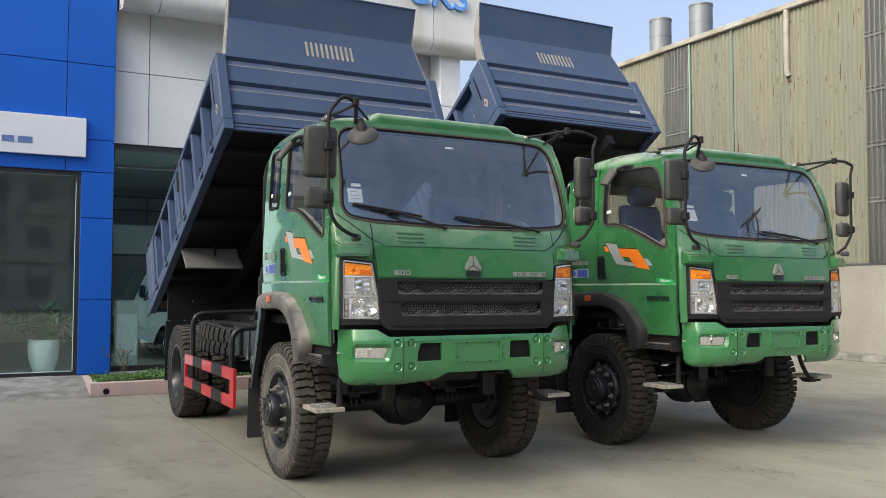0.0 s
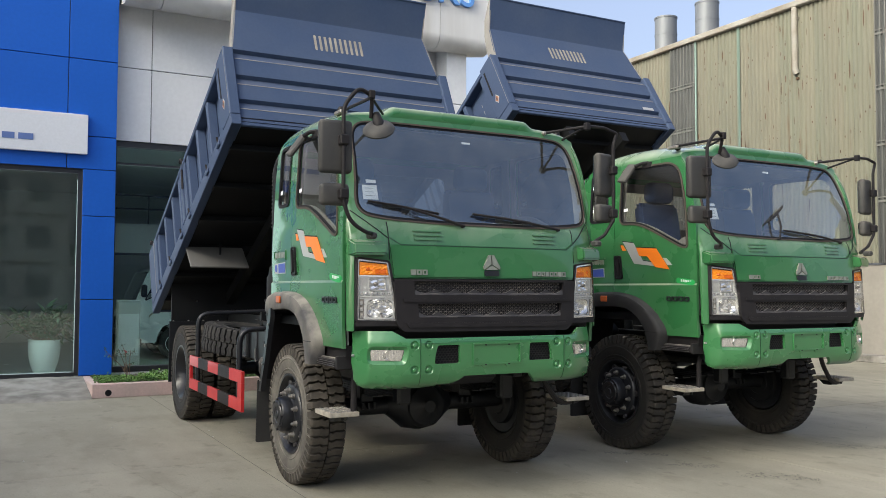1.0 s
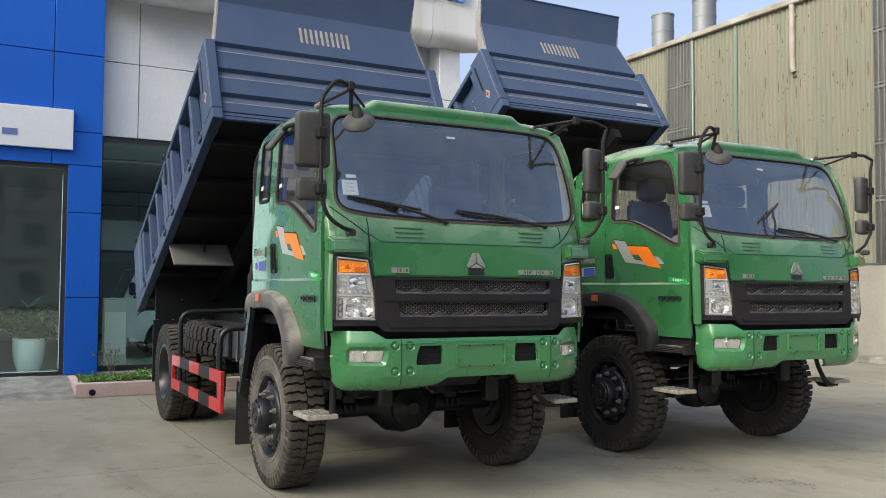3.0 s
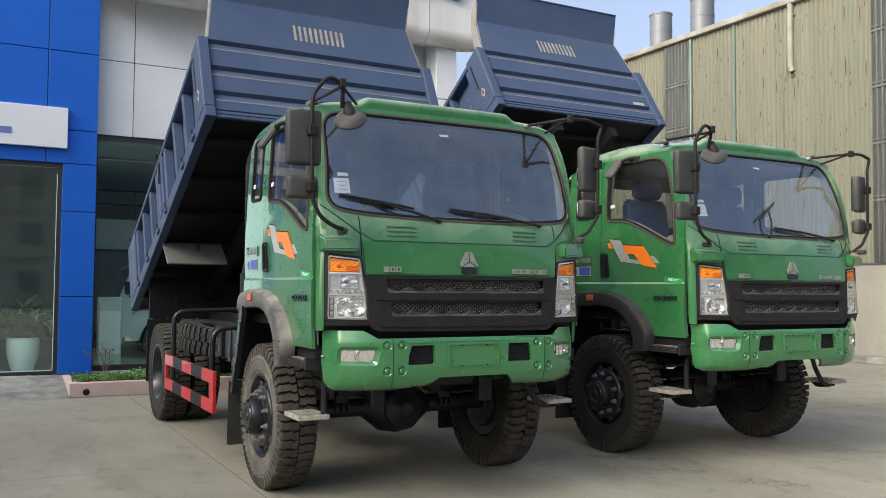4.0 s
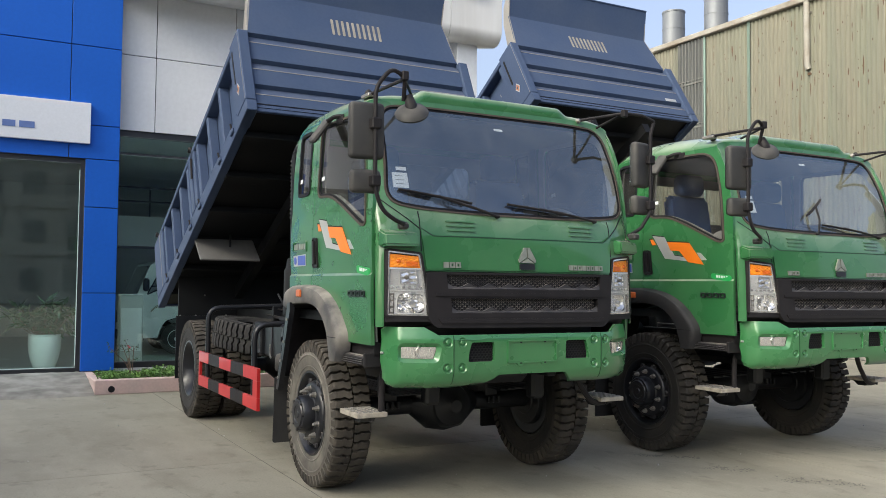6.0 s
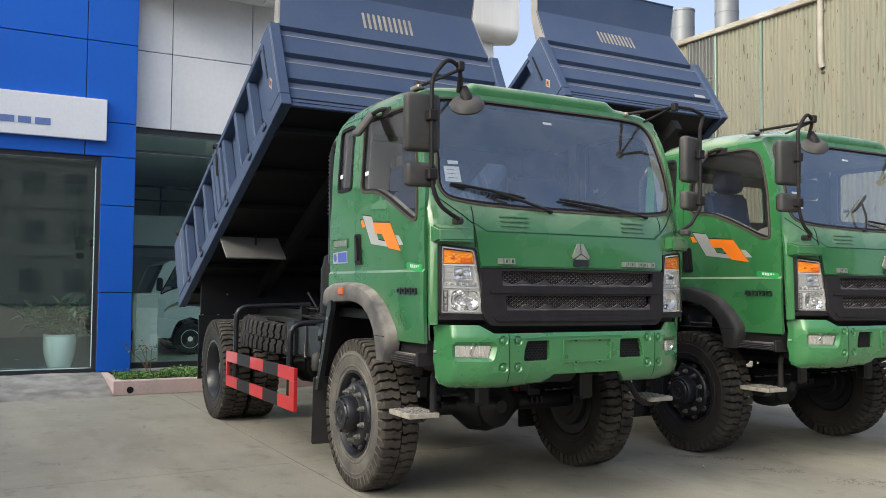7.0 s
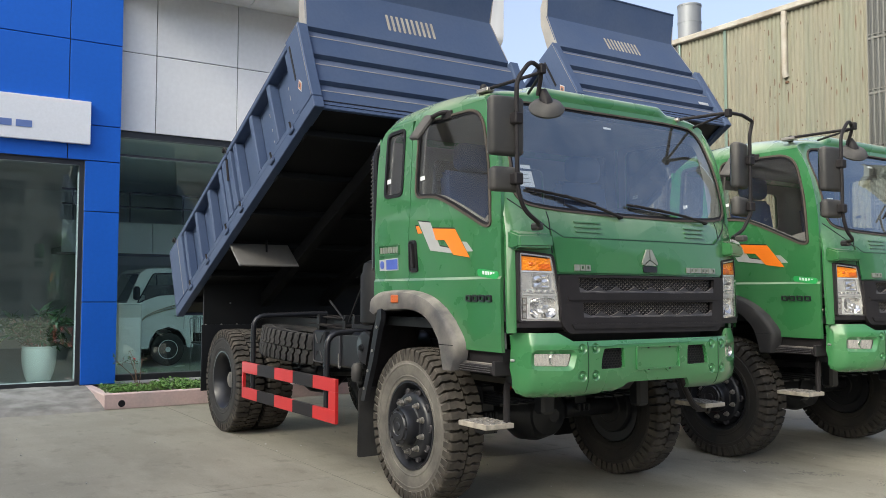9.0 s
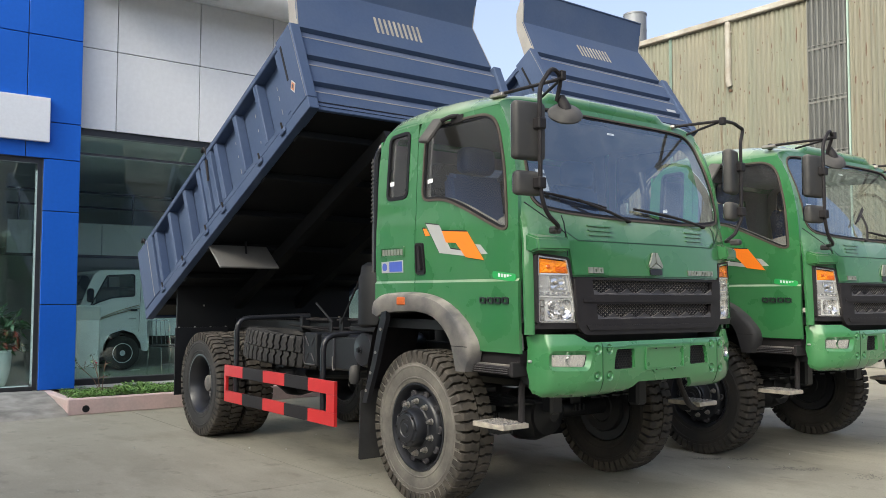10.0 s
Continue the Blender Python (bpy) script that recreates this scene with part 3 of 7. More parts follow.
# raised blue letters along the fascia
def letters(text, x, z, size, y):
    for ch, dx in text:
        cu = bpy.data.curves.new("letter", "FONT")
        cu.body, cu.size, cu.extrude, cu.bevel_depth = ch, size, 0.03, 0.006
        ob = bpy.data.objects.new("letter_tmp", cu)
        scene.collection.objects.link(ob)
        me = bpy.data.meshes.new_from_object(ob.evaluated_get(bpy.context.evaluated_depsgraph_get()))
        bpy.data.objects.remove(ob)
        me.materials.clear()
        me.materials.append(M["signletters"])
        o = new("sign_letter", me)
        o.matrix_basis = pose(x + dx, y, z, 90, 0, 0)
        tagged(o, "raised sky blue sign letter on the fascia", "sign letter", "fascia letters")


M["signletters"] = material("sky_blue_letter", (0.138, 0.331, 0.759), 0.4, 0.0, (0.110, 0.276, 0.690), 5, 0.4, 40)
letters((("C", 0.0), ("K", 0.52), ("S", 0.99)), 6.72, 6.83, 0.72, FY0 - 0.035)

# column that carries the fascia's end
bm = boxm(7.655, 8.085, 14.46, 14.90, 0.0, 5.05, bevel=0.01)
column = tagged(finish("column", bm, "whiteacp"), "square pale grey clad column under the fascia", "column", kind="structure")
part("column_head", boxm(7.655, 8.085, 14.46, 14.90, 5.062, 6.2, bevel=0.01), "whiteacp", column)

# shell of the showroom
wall_box("wall_back", (-9, 8.2, 24.0, 24.25, 0, TOP), "inwall", "dim plain rear wall of the showroom")
wall_box("wall_side", (-9.25, -9.0, 14.8, 24.25, 0, TOP), "inwall", "plain side wall of the showroom")
wall_box("wall_end", (8.0, 8.2, 15.24, 24.0, 0, TOP), "whiteacp", "plain pale end wall of the showroom")
tagged(finish("showroom_floor", boxm(-9, 8.0, FA + 0.26, 24.0, 0.0, FLOOR), "tilefloor"), "grey tiled showroom floor", "floor", kind="structure")
tagged(finish("ceiling", boxm(-9, 8.0, WA + 0.26, 24.0, 3.95, 4.1), "inwall"), "plain showroom ceiling", "ceiling", kind="structure")
tagged(finish("roof", boxm(-9.2, 8.4, 14.3, 24.2, TOP, TOP + 0.15), "gutter"), "flat roof over the showroom", "roof", kind="structure")

# glazing beside the pillar: frame, transom, panes
window_1 = tagged(finish("window_1", boxm(1.84, 8.0, WA + 0.04, WA + 0.16, 3.84, 3.92), "frame"), "tall dark framed showroom glazing above a planter", "window", kind="structure")
part("window_sill", boxm(1.84, 8.0, WA + 0.02, WA + 0.18, FLOOR - 0.19, FLOOR + 0.09, bevel=0.006), "frame", window_1)
part("transom", boxm(1.84, 8.0, WA + 0.06, WA + 0.12, 3.55, 3.585), "frame", window_1)
for x in (1.86, 4.3, 6.3, 7.97):
    part("mullion", boxm(x - 0.02, x + 0.02, WA + 0.05, WA + 0.14, FLOOR + 0.09, 3.84), "frame", window_1)
for a, b in ((1.88, 4.28), (4.32, 6.28), (6.32, 7.95)):
    p = part("pane", boxm(a, b, WA + 0.085, WA + 0.097, FLOOR + 0.10, 3.84), "shopglass", window_1)
    p.visible_shadow = False

# glazed entrance under the portal
door_1 = tagged(finish("door_1", boxm(-0.12, 1.345, FA + 0.06, FA + 0.2, 3.33, 3.40), "frame"), "dark framed glass showroom entrance", "door", kind="structure")
part("jamb", boxm(1.285, 1.345, FA + 0.06, FA + 0.2, FLOOR, 3.33), "frame", door_1)
part("threshold", boxm(-0.12, 1.285, FA + 0.04, FA + 0.24, FLOOR - 0.1, FLOOR + 0.05), "frame", door_1)
for a, b in ((-0.12, 1.285),):
    p = part("pane", boxm(a, b, FA + 0.12, FA + 0.132, FLOOR + 0.05, 3.33), "shopglass", door_1)
    p.visible_shadow = False

# unseen glazed front beside the entrance, added as a dark reflection for the truck's flank
wall_box("wall_front", (-9.2, -0.275, FA + 0.04, FA + 0.22, 3.40, TOP), "whiteacp", "unseen plain wall added above the glazed showroom front")
window_2 = tagged(finish("window_2", boxm(-9.0, -0.275, FA + 0.06, FA + 0.2, 3.33, 3.398), "frame"), "unseen dark framed glazing added beside the entrance", "window", kind="structure")
part("window_sill", boxm(-9.0, -0.275, FA + 0.04, FA + 0.22, 0.0, FLOOR + 0.10, bevel=0.006), "frame", window_2)
for k in range(5):
    x = -9.0 + 1.74 * k
    part("mullion", boxm(x, x + 0.06, FA + 0.06, FA + 0.2, FLOOR + 0.10, 3.33), "frame", window_2)
    p = part("pane", boxm(x + 0.06, x + 1.74, FA + 0.12, FA + 0.132, FLOOR + 0.10, 3.33), "shopglass", window_2)
    p.visible_shadow = False

# sign board with unreadable address line
sign = tagged(finish("sign_board", boxm(-0.27, 1.40, FA - 0.075, FA - 0.006, 3.62, 4.24, bevel=0.006), "signwhite"), "long white sign board with blue lettering on blue panels", "sign")
xx = 0.63
for w in (0.205, 0.17, 0.215, 0.20, 0.24):
    part("lettering", boxm(xx - w, xx, FA - 0.082, FA - 0.074, 3.785, 3.88), "signblue", sign)
    xx -= w + 0.05

# ---- planter and ramp in front ----
kerb = tagged(finish("kerb", boxm(1.40, 7.9, 13.36, 13.48, -0.02, 0.185, bevel=0.012), "kerb"), "low faded pink painted kerb round a planting bed", "kerb", kind="structure")
part("kerb_return", boxm(1.40, 1.52, 13.482, 14.70, -0.02, 0.18, bevel=0.012), "kerb", kerb)
part("drain_hole", lathem([(0.0, -0.004), (0.045, -0.004), (0.045, 0.01), (0.03, 0.012), (0.0, 0.012)], 16, "y", (1.62, 13.357, 0.055)), "seal", kerb)
tagged(finish("planting_soil", boxm(1.52, 7.9, 13.48, 14.96, 0.0, 0.15), "soil"), "dark soil of the planting bed", "soil", kind="structure")

bm = bmesh.new()
grid = []
for j in range(31):
    q = j / 30
    row = []
    for i in range(151):
        x = -4.6 + 5.998 * i / 150
        y = 13.26 + 1.69 * q + (0.10 * noise.noise(Vector((x * 1.9, 0, 3))) + 0.04 * noise.noise(Vector((x * 9, 0, 8)))) * (1 - q) ** 2
        z = 0.012 + (FLOOR - 0.022) * min(1.0, q / 0.72) + 0.014 * noise.noise(Vector((x * 2.3, y * 3.1, 0))) + 0.007 * noise.noise(Vector((x * 11, y * 13, 5)))
        row.append(bm.verts.new((x, y, max(z, 0.004) if j else -0.02)))
    grid.append(row)
for ra, rb in zip(grid, grid[1:]):
    for i in range(150):
        bm.faces.new((ra[i], ra[i + 1], rb[i + 1], rb[i]))
tagged(finish("entrance_ramp", bm, "rampc", angle=60), "rough patched concrete ramp up to the entrance", "ramp", kind="structure")


def leaf_cluster(bm, c, size, n, rnd, flat=0.5):
    for _ in range(n):
        p = Vector(c) + Vector((rnd.uniform(-1, 1), rnd.uniform(-1, 1), rnd.uniform(-flat, flat))) * size
        m = Matrix.Translation(p) @ Euler((rnd.uniform(-0.9, 0.9), rnd.uniform(-0.9, 0.9), rnd.uniform(0, 6.3))).to_matrix().to_4x4()
        s = rnd.uniform(0.012, 0.024)
        vs = [bm.verts.new(m @ Vector(q)) for q in ((0, -s, 0), (s * 0.55, 0, s * 0.15), (0, s * 1.2, 0), (-s * 0.55, 0, s * 0.15))]
        bm.faces.new(vs)


rnd = random.Random(4)
bm = bmesh.new()
for _ in range(900):
    x, y = rnd.uniform(1.50, 7.8), rnd.uniform(13.52, 14.2)
    h = 0.19 + 0.06 * noise.noise(Vector((x * 2.2, y * 2.2, 0))) + rnd.uniform(-0.02, 0.05)
    leaf_cluster(bm, (x, y, h), 0.07, 20, rnd)
tagged(finish("ground_cover", bm, "leaf"), "low bright green leafy ground cover in the bed", "plants", kind="stuff")


def shrub(x, y, seed, lean):
    r = random.Random(seed)
    ob = thing("flowering_shrub", (x, y, 0.14), "thin bare stemmed shrub with a few red flowers", "shrub", "shrubs in the bed")
    bl = bmesh.new()
    for k in range(5):
        a = r.uniform(0, 6.28)
        h = r.uniform(0.28, 0.58)
        tip = Vector((math.cos(a) * 0.26 + lean, math.sin(a) * 0.2, h))
        mid = tip * 0.5 + Vector((r.uniform(-0.05, 0.05), 0, 0.03))
        bm = bmesh.new()
        tube(bm, [(0, 0, 0), mid, tip], [0.0045] * 7, 5, 0.05)
        for j in range(3):
            t2 = tip + Vector((r.uniform(-0.12, 0.12), r.uniform(-0.1, 0.1), r.uniform(-0.08, 0.1)))
            tube(bm, [mid.lerp(tip, 0.5 + 0.15 * j), t2], 0.003, 4, 0)
            leaf_cluster(bl, t2, 0.04, 5, r, 1)
        part("stem", bm, "twig", ob)
        if k < 1:
            bf = bmesh.new()
            leaf_cluster(bf, tip, 0.02, 9, r, 1)
            part("flower", bf, "flower", ob, "red petals")
    part("foliage", bl, "leafdark", ob)


shrub(1.98, 13.95, 3, -0.05)

# ---- things in the showroom ----
pot = thing("planter_pot", (0.90, 15.37, FLOOR), "white tapered pot holding a dark leafy plant by the entrance", "potted plant")
part("pot", lathem([(0.0, 0), (0.135, 0), (0.155, 0.02), (0.195, 0.12), (0.222, 0.24), (0.236, 0.38), (0.236, 0.47), (0.228, 0.50), (0.236, 0.51), (0.236, 0.53), (0.21, 0.53), (0.2, 0.46), (0.0, 0.46)], 32, "z"), "pot", pot)
r = random.Random(11)
bs, bl = bmesh.new(), bmesh.new()
for k in range(46):
    a, h, o = r.uniform(0, 6.28), r.uniform(0.62, 1.05), r.uniform(0.04, 0.42)
    foot = Vector((math.cos(a) * 0.07, math.sin(a) * 0.07, 0.45))
    tip = Vector((math.cos(a) * o * (1.3 if math.cos(a) < 0 else 1.0), math.sin(a) * o * 0.8, h))
    tube(bs, [foot, tip], 0.006, 4, 0)
    for j in range(13):
        q = foot.lerp(tip, r.uniform(0.55, 1.02))
        m = Matrix.Translation(q) @ Euler((r.uniform(-0.7, 0.9), r.uniform(-0.6, 0.6), r.uniform(0, 6.3))).to_matrix().to_4x4()
        s = r.uniform(0.06, 0.10)
        spine = [bl.verts.new(m @ Vector(p)) for p in ((0, 0, 0), (0, s, 0.03), (0, s * 2.6, -0.005))]
        for q2 in (-1, 1):
            edge_v = bl.verts.new(m @ Vector((q2 * s * 0.36, s * 1.0, 0.012)))
            bl.faces.new((spine[0], spine[1], edge_v))
            bl.faces.new((spine[1], spine[2], edge_v))
part("stalk", bs, "twig", pot)
part("foliage", bl, "leafdark", pot, "dark green pointed leaves")

podium = thing("display_stand", (2.14, 15.5, FLOOR), "plain white display stand behind the glass", "stand")
part("plinth", boxm(-0.14, 0.21, -0.12, 0.15, 0.0, 1.13, bevel=0.008), "inwall", podium)
part("front_panel", boxm(-0.132, 0.19, -0.128, -0.121, 0.23, 0.925, bevel=0.003), "vanwhite", podium)
part("top_panel", boxm(-0.145, 0.215, -0.13, 0.155, 1.132, 1.15, bevel=0.004), "vanwhite", podium)


def metal_chair(x, y, rz):
    ob = thing("metal_chair", (x, y, FLOOR), "slim chrome wire chair on the showroom floor", "chair", "showroom chairs")
    ob.rotation_euler = (0, 0, radians(rz))
    for sx in (-0.2, 0.2):
        part("leg", tubem([(sx, -0.22, 0), (sx, -0.2, 0.45), (sx, 0.2, 0.45)], 0.009, 8, 0.03), "chrome", ob)
        part("leg", tubem([(sx, 0.24, 0), (sx, 0.2, 0.45)], 0.009, 8, 0.03), "chrome", ob)
    part("back_frame", tubem([(-0.2, 0.2, 0.45), (-0.2, 0.27, 0.88), (0.2, 0.27, 0.88), (0.2, 0.2, 0.45)], 0.009, 8, 0.05), "chrome", ob)
    for k in range(4):
        part("back_bar", tubem([(-0.12 + 0.08 * k, 0.21, 0.48), (-0.12 + 0.08 * k, 0.27, 0.87)], 0.005, 6, 0), "chrome", ob)
    part("seat", boxm(-0.2, 0.2, -0.2, 0.2, 0.455, 0.485, bevel=0.012), "black", ob)
    part("stretcher", tubem([(-0.2, -0.21, 0.18), (0.2, -0.21, 0.18)], 0.006, 6, 0), "chrome", ob)


metal_chair(3.62, 16.1, 10)
metal_chair(4.1, 16.35, -20)
metal_chair(4.45, 16.0, 160)


def light_truck(loc):
    """A small white cab-over truck, its front towards -x."""
    ob = thing("light_truck", loc, "small white cab-over truck with gold stripes parked inside the showroom", "truck")
    WD = 1.56
    side = rounded([(0.05, 0.32), (0.0, 0.42), (-0.02, 0.86), (0.05, 1.0), (0.158, 1.12), (0.376, 1.66), (0.485, 1.735), (1.18, 1.76), (1.275, 1.72), (1.32, 0.83), (1.335, 0.32), (1.225, 0.32), (1.20, 0.46), (1.09, 0.63), (0.884, 0.70), (0.67, 0.63), (0.565, 0.46), (0.545, 0.32)], 0.04, 4)
    win = rounded([(0.33, 1.118), (0.466, 1.186), (0.70, 1.267), (1.075, 1.294), (1.067, 1.667), (0.60, 1.645)], 0.035, 4)
    for y in (0.0, WD):
        part("side_panel", sheet(side, [win], lambda u, v, y=y: (u, y, v), 0.04), "vanwhite", ob)
        part("window_trim", ring(inset(win, -0.012), inset(win, 0.008), lambda u, v, k, y=y: (u, y - 0.006 + k, v), 0.02), "seal", ob)
        part("side_glass", sheet(inset(win, -0.005), [], lambda u, v, y=y: (u, y, v), 0.006), "cabglass", ob)
    part("roof", prism_m([(1.275, 1.70), (1.18, 1.76), (0.485, 1.735), (0.40, 1.68), (0.42, 1.65), (1.25, 1.66)], 0.045, WD - 0.045), "vanwhite", ob)
    part("windscreen", prism_m([(0.17, 1.12), (0.40, 1.66), (0.38, 1.66), (0.15, 1.12)], 0.06, WD - 0.06), "cabglass", ob)
    part("front_panel", prism_m([(0.0, 0.42), (-0.02, 0.86), (0.05, 1.0), (0.158, 1.12), (0.19, 1.10), (0.09, 0.98), (0.03, 0.86), (0.04, 0.42)], 0.045, WD - 0.045), "vanwhite", ob)
    part("back_panel", boxm(1.28, 1.31, 0.045, WD - 0.045, 0.4, 1.66), "vanwhite", ob)
    part("floor_pan", boxm(0.05, 1.3, 0.05, WD - 0.05, 0.70, 0.74), "black", ob)
    part("dashboard", boxm(0.14, 0.42, 0.06, WD - 0.06, 0.78, 1.10, bevel=0.04), "black", ob)
    part("seat", boxm(0.80, 1.24, 0.12, WD - 0.12, 0.76, 1.45, bevel=0.06), "black", ob)
    for y in (0.1, 1.16):
        part("headlight", boxm(-0.05, 0.03, y, y + 0.3, 0.56, 0.80, bevel=0.03), "reflector", ob)
    part("bumper", boxm(-0.07, 0.3, -0.01, WD + 0.01, 0.25, 0.42, bevel=0.03), "black", ob)
    for x in (0.884, 2.95):
        for y, q in ((0.03, -1), (WD - 0.03, 1)):
            w = part("wheel", lathem([(0.0, 0.05 * q), (0.045, 0.05 * q), (0.05, 0.03 * q), (0.10, 0.02 * q), (0.155, 0.03 * q), (0.165, 0.045 * q), (0.172, 0.045 * q), (0.172, -0.1 * q), (0.0, -0.1 * q)], 28, "y", (x, y, 0.295)), "whiteacp", ob, "pale silver wheel")
            for k in range(10):
                a = 2 * math.pi * k / 10
                part("wheel_slot", lathem([(0.0, 0.030 * q), (0.012, 0.030 * q), (0.014, 0.01 * q)], 8, "y", (x + 0.128 * math.cos(a), y, 0.295 + 0.128 * math.sin(a))), "seal", w)
            part("tyre", lathem([(0.168, 0.04 * q), (0.20, 0.055 * q), (0.26, 0.05 * q), (0.29, 0.03 * q), (0.295, -0.03 * q), (0.29, -0.09 * q), (0.25, -0.11 * q), (0.168, -0.1 * q)], 36, "y", (x, y, 0.295)), "rubber", w)
    part("wheel_arch_liner", prism_m([(0.56, 0.36), (0.58, 0.47), (0.68, 0.61), (0.884, 0.68), (1.08, 0.61), (1.19, 0.47), (1.21, 0.36), (1.25, 0.36), (1.23, 0.48), (1.10, 0.66), (0.884, 0.74), (0.66, 0.66), (0.54, 0.48), (0.52, 0.36)], 0.05, 0.6), "seal", ob)
    part("loadbed", boxm(1.40, 3.95, 0.0, WD, 0.58, 0.90, bevel=0.012), "vanwhite", ob)
    for k in range(3):
        part("bed_seam", boxm(1.46 + 0.8 * k, 1.475 + 0.8 * k, -0.006, 0.0, 0.60, 0.88), "joint", ob)
    part("chassis", boxm(1.2, 3.9, 0.35, 1.2, 0.36, 0.56), "black", ob)
    # sweeping stripes on the door
    for k in range(3):
        lo, th = 0.030 * k, 0.012
        top = [(0.40 + 0.76 * q, 0.83 + 0.31 * q ** 0.62 - lo * (0.4 + 0.6 * q) + 0.0 * q) for q in [j / 10 for j in range(11)]]
        part("decal_stripe", sheet(top + [(u, v - th) for u, v in reversed(top)], [], lambda u, v: (u, -0.024, v), 0.002), "gold" if k != 1 else "silver", ob, "gold-brown side stripe")
    part("door_seam", sheet([(1.15, 0.66), (1.156, 0.66), (1.186, 1.69), (1.18, 1.69)], [], lambda u, v: (u, -0.023, v), 0.002), "joint", ob)
    part("door_handle", boxm(1.0, 1.12, -0.045, -0.02, 1.03, 1.06, bevel=0.008), "black", ob)
    part("side_mirror", boxm(0.24, 0.34, -0.20, -0.06, 1.18, 1.42, bevel=0.03), "black", ob)
    part("lettering_bar", boxm(0.98, 1.10, -0.024, -0.021, 0.885, 0.91), "silver", ob)
    return ob


def prism_m(pts, d0, d1):
    bm = bmesh.new()
    prism(bm, pts, lambda u, v, d: (u, d, v), d0, d1)
    return bm


light_truck((2.40, 17.3, FLOOR))

# mezzanine edge at the back of the hall
mezz = tagged(finish("mezzanine", boxm(1.9, 7.95, 20.06, 21.2, 2.30, 2.42), "joint"), "pale panelled mezzanine edge with a thin rail", "mezzanine", kind="structure")
for a, b in ((1.9, 2.35), (2.35, 3.66), (3.66, 4.97), (4.97, 6.28), (6.28, 7.95)):
    part("edge_panel", boxm(a + 0.006, b - 0.006, 20.0, 20.05, 2.31, 2.95, bevel=0.004), "whiteacp", mezz)
for z in (3.28, 3.58):
    part("rail", tubem([(1.9, 20.1, z), (7.95, 20.1, z)], 0.02, 8, 0), "frame", mezz)
for k in range(6):
    part("rail_post", boxm(2.1 + 1.1 * k, 2.13 + 1.1 * k, 20.08, 20.12, 2.95, 3.58), "frame", mezz)

# ---- warehouse ----
WX, EAVE, BASE, WY0 = 17.54, 8.52, 2.13, 2.856
wall_ware = tagged(finish("wall_warehouse", boxm(WX + 0.06, WX + 0.25, WY0, 40, 2.0, EAVE), "joint"), "pale yellow corrugated steel warehouse wall with rust spots", "wall", kind="structure")
wall_box("wall_warehouse_base", (WX - 0.02, WX + 0.3, WY0, 40, -0.02, BASE - 0.01), "plaster", "weathered plastered masonry base of the warehouse")
tagged(finish("wall_kerb", boxm(WX - 0.5, WX - 0.02, WY0, 40, -0.02, 0.14, bevel=0.02), "rampc"), "low concrete kerb along the warehouse wall", "kerb", kind="structure")
tagged(finish("trim_flashing", boxm(WX - 0.045, WX + 0.06, WY0, 40, BASE - 0.012, BASE + 0.035, bevel=0.006), "joint"), "dark ragged flashing under the cladding", "flashing", kind="structure")
PITCH, N_RIB = 0.128, 8
SHEET_W = PITCH * N_RIB


def corrugated(z0, z1):
    bm = bmesh.new()
    prof = []
    for k in range(N_RIB):
        y = k * PITCH
        prof += [(y, 0.0), (y + 0.018, 0.0), (y + 0.040, -0.028), (y + 0.056, -0.036), (y + 0.086, -0.036), (y + 0.102, -0.028), (y + 0.124, 0.0)]
    prof.append((SHEET_W, 0.0))
    a = [bm.verts.new((x, y, z0)) for y, x in prof]
    b = [bm.verts.new((x, y, z1)) for y, x in prof]
    for i in range(len(prof) - 1):
        bm.faces.new((a[i], a[i + 1], b[i + 1], b[i]))
    return bm


first = part("cladding_sheet", corrugated(BASE + 0.03, EAVE), "clad", wall_ware, angle=20, loc=(WX, WY0, 0))
k = 1
y = WY0 + SHEET_W
skylights = ((11.55, 12.50), (18.0, 19.02), (24.4, 25.4))
while y < 39:
    o = reuse(first, wall_ware, pose(WX + (0.003 if k % 2 else 0.0), y, 0))
    y += SHEET_W
    k += 1
for a, b in skylights:
    n = round((b - a) / PITCH)
    bm = corrugated(BASE + 0.03, EAVE - 0.02)
    bmesh.ops.bisect_plane(bm, geom=bm.verts[:] + bm.edges[:] + bm.faces[:], plane_co=(0, b - a, 0), plane_no=(0, 1, 0), clear_outer=True)
    part("translucent_sheet", bm, "translucent", wall_ware, angle=20, loc=(WX - 0.042, a, 0))
    for z in (3.5, 4.75, 6.0, 7.25):
        part("girt", boxm(WX - 0.086, WX - 0.080, a + 0.02, b - 0.02, z, z + 0.05), "girt", wall_ware)
        part("girt", boxm(WX - 0.085, WX - 0.081, a + 0.02, b - 0.02, z + 0.10, z + 0.125), "girt", wall_ware)
    part("green_flashing", boxm(WX - 0.080, WX - 0.044, a - 0.045, a - 0.005, BASE + 0.03, EAVE - 0.02), "cladgreen", wall_ware)
part("green_sheet", corrugated(BASE + 0.03, EAVE - 0.01), "cladgreen", wall_ware, angle=20, loc=(WX - 0.042, 16.4, 0)).scale = (1, 0.075, 1)
r = random.Random(21)
bm = bmesh.new()
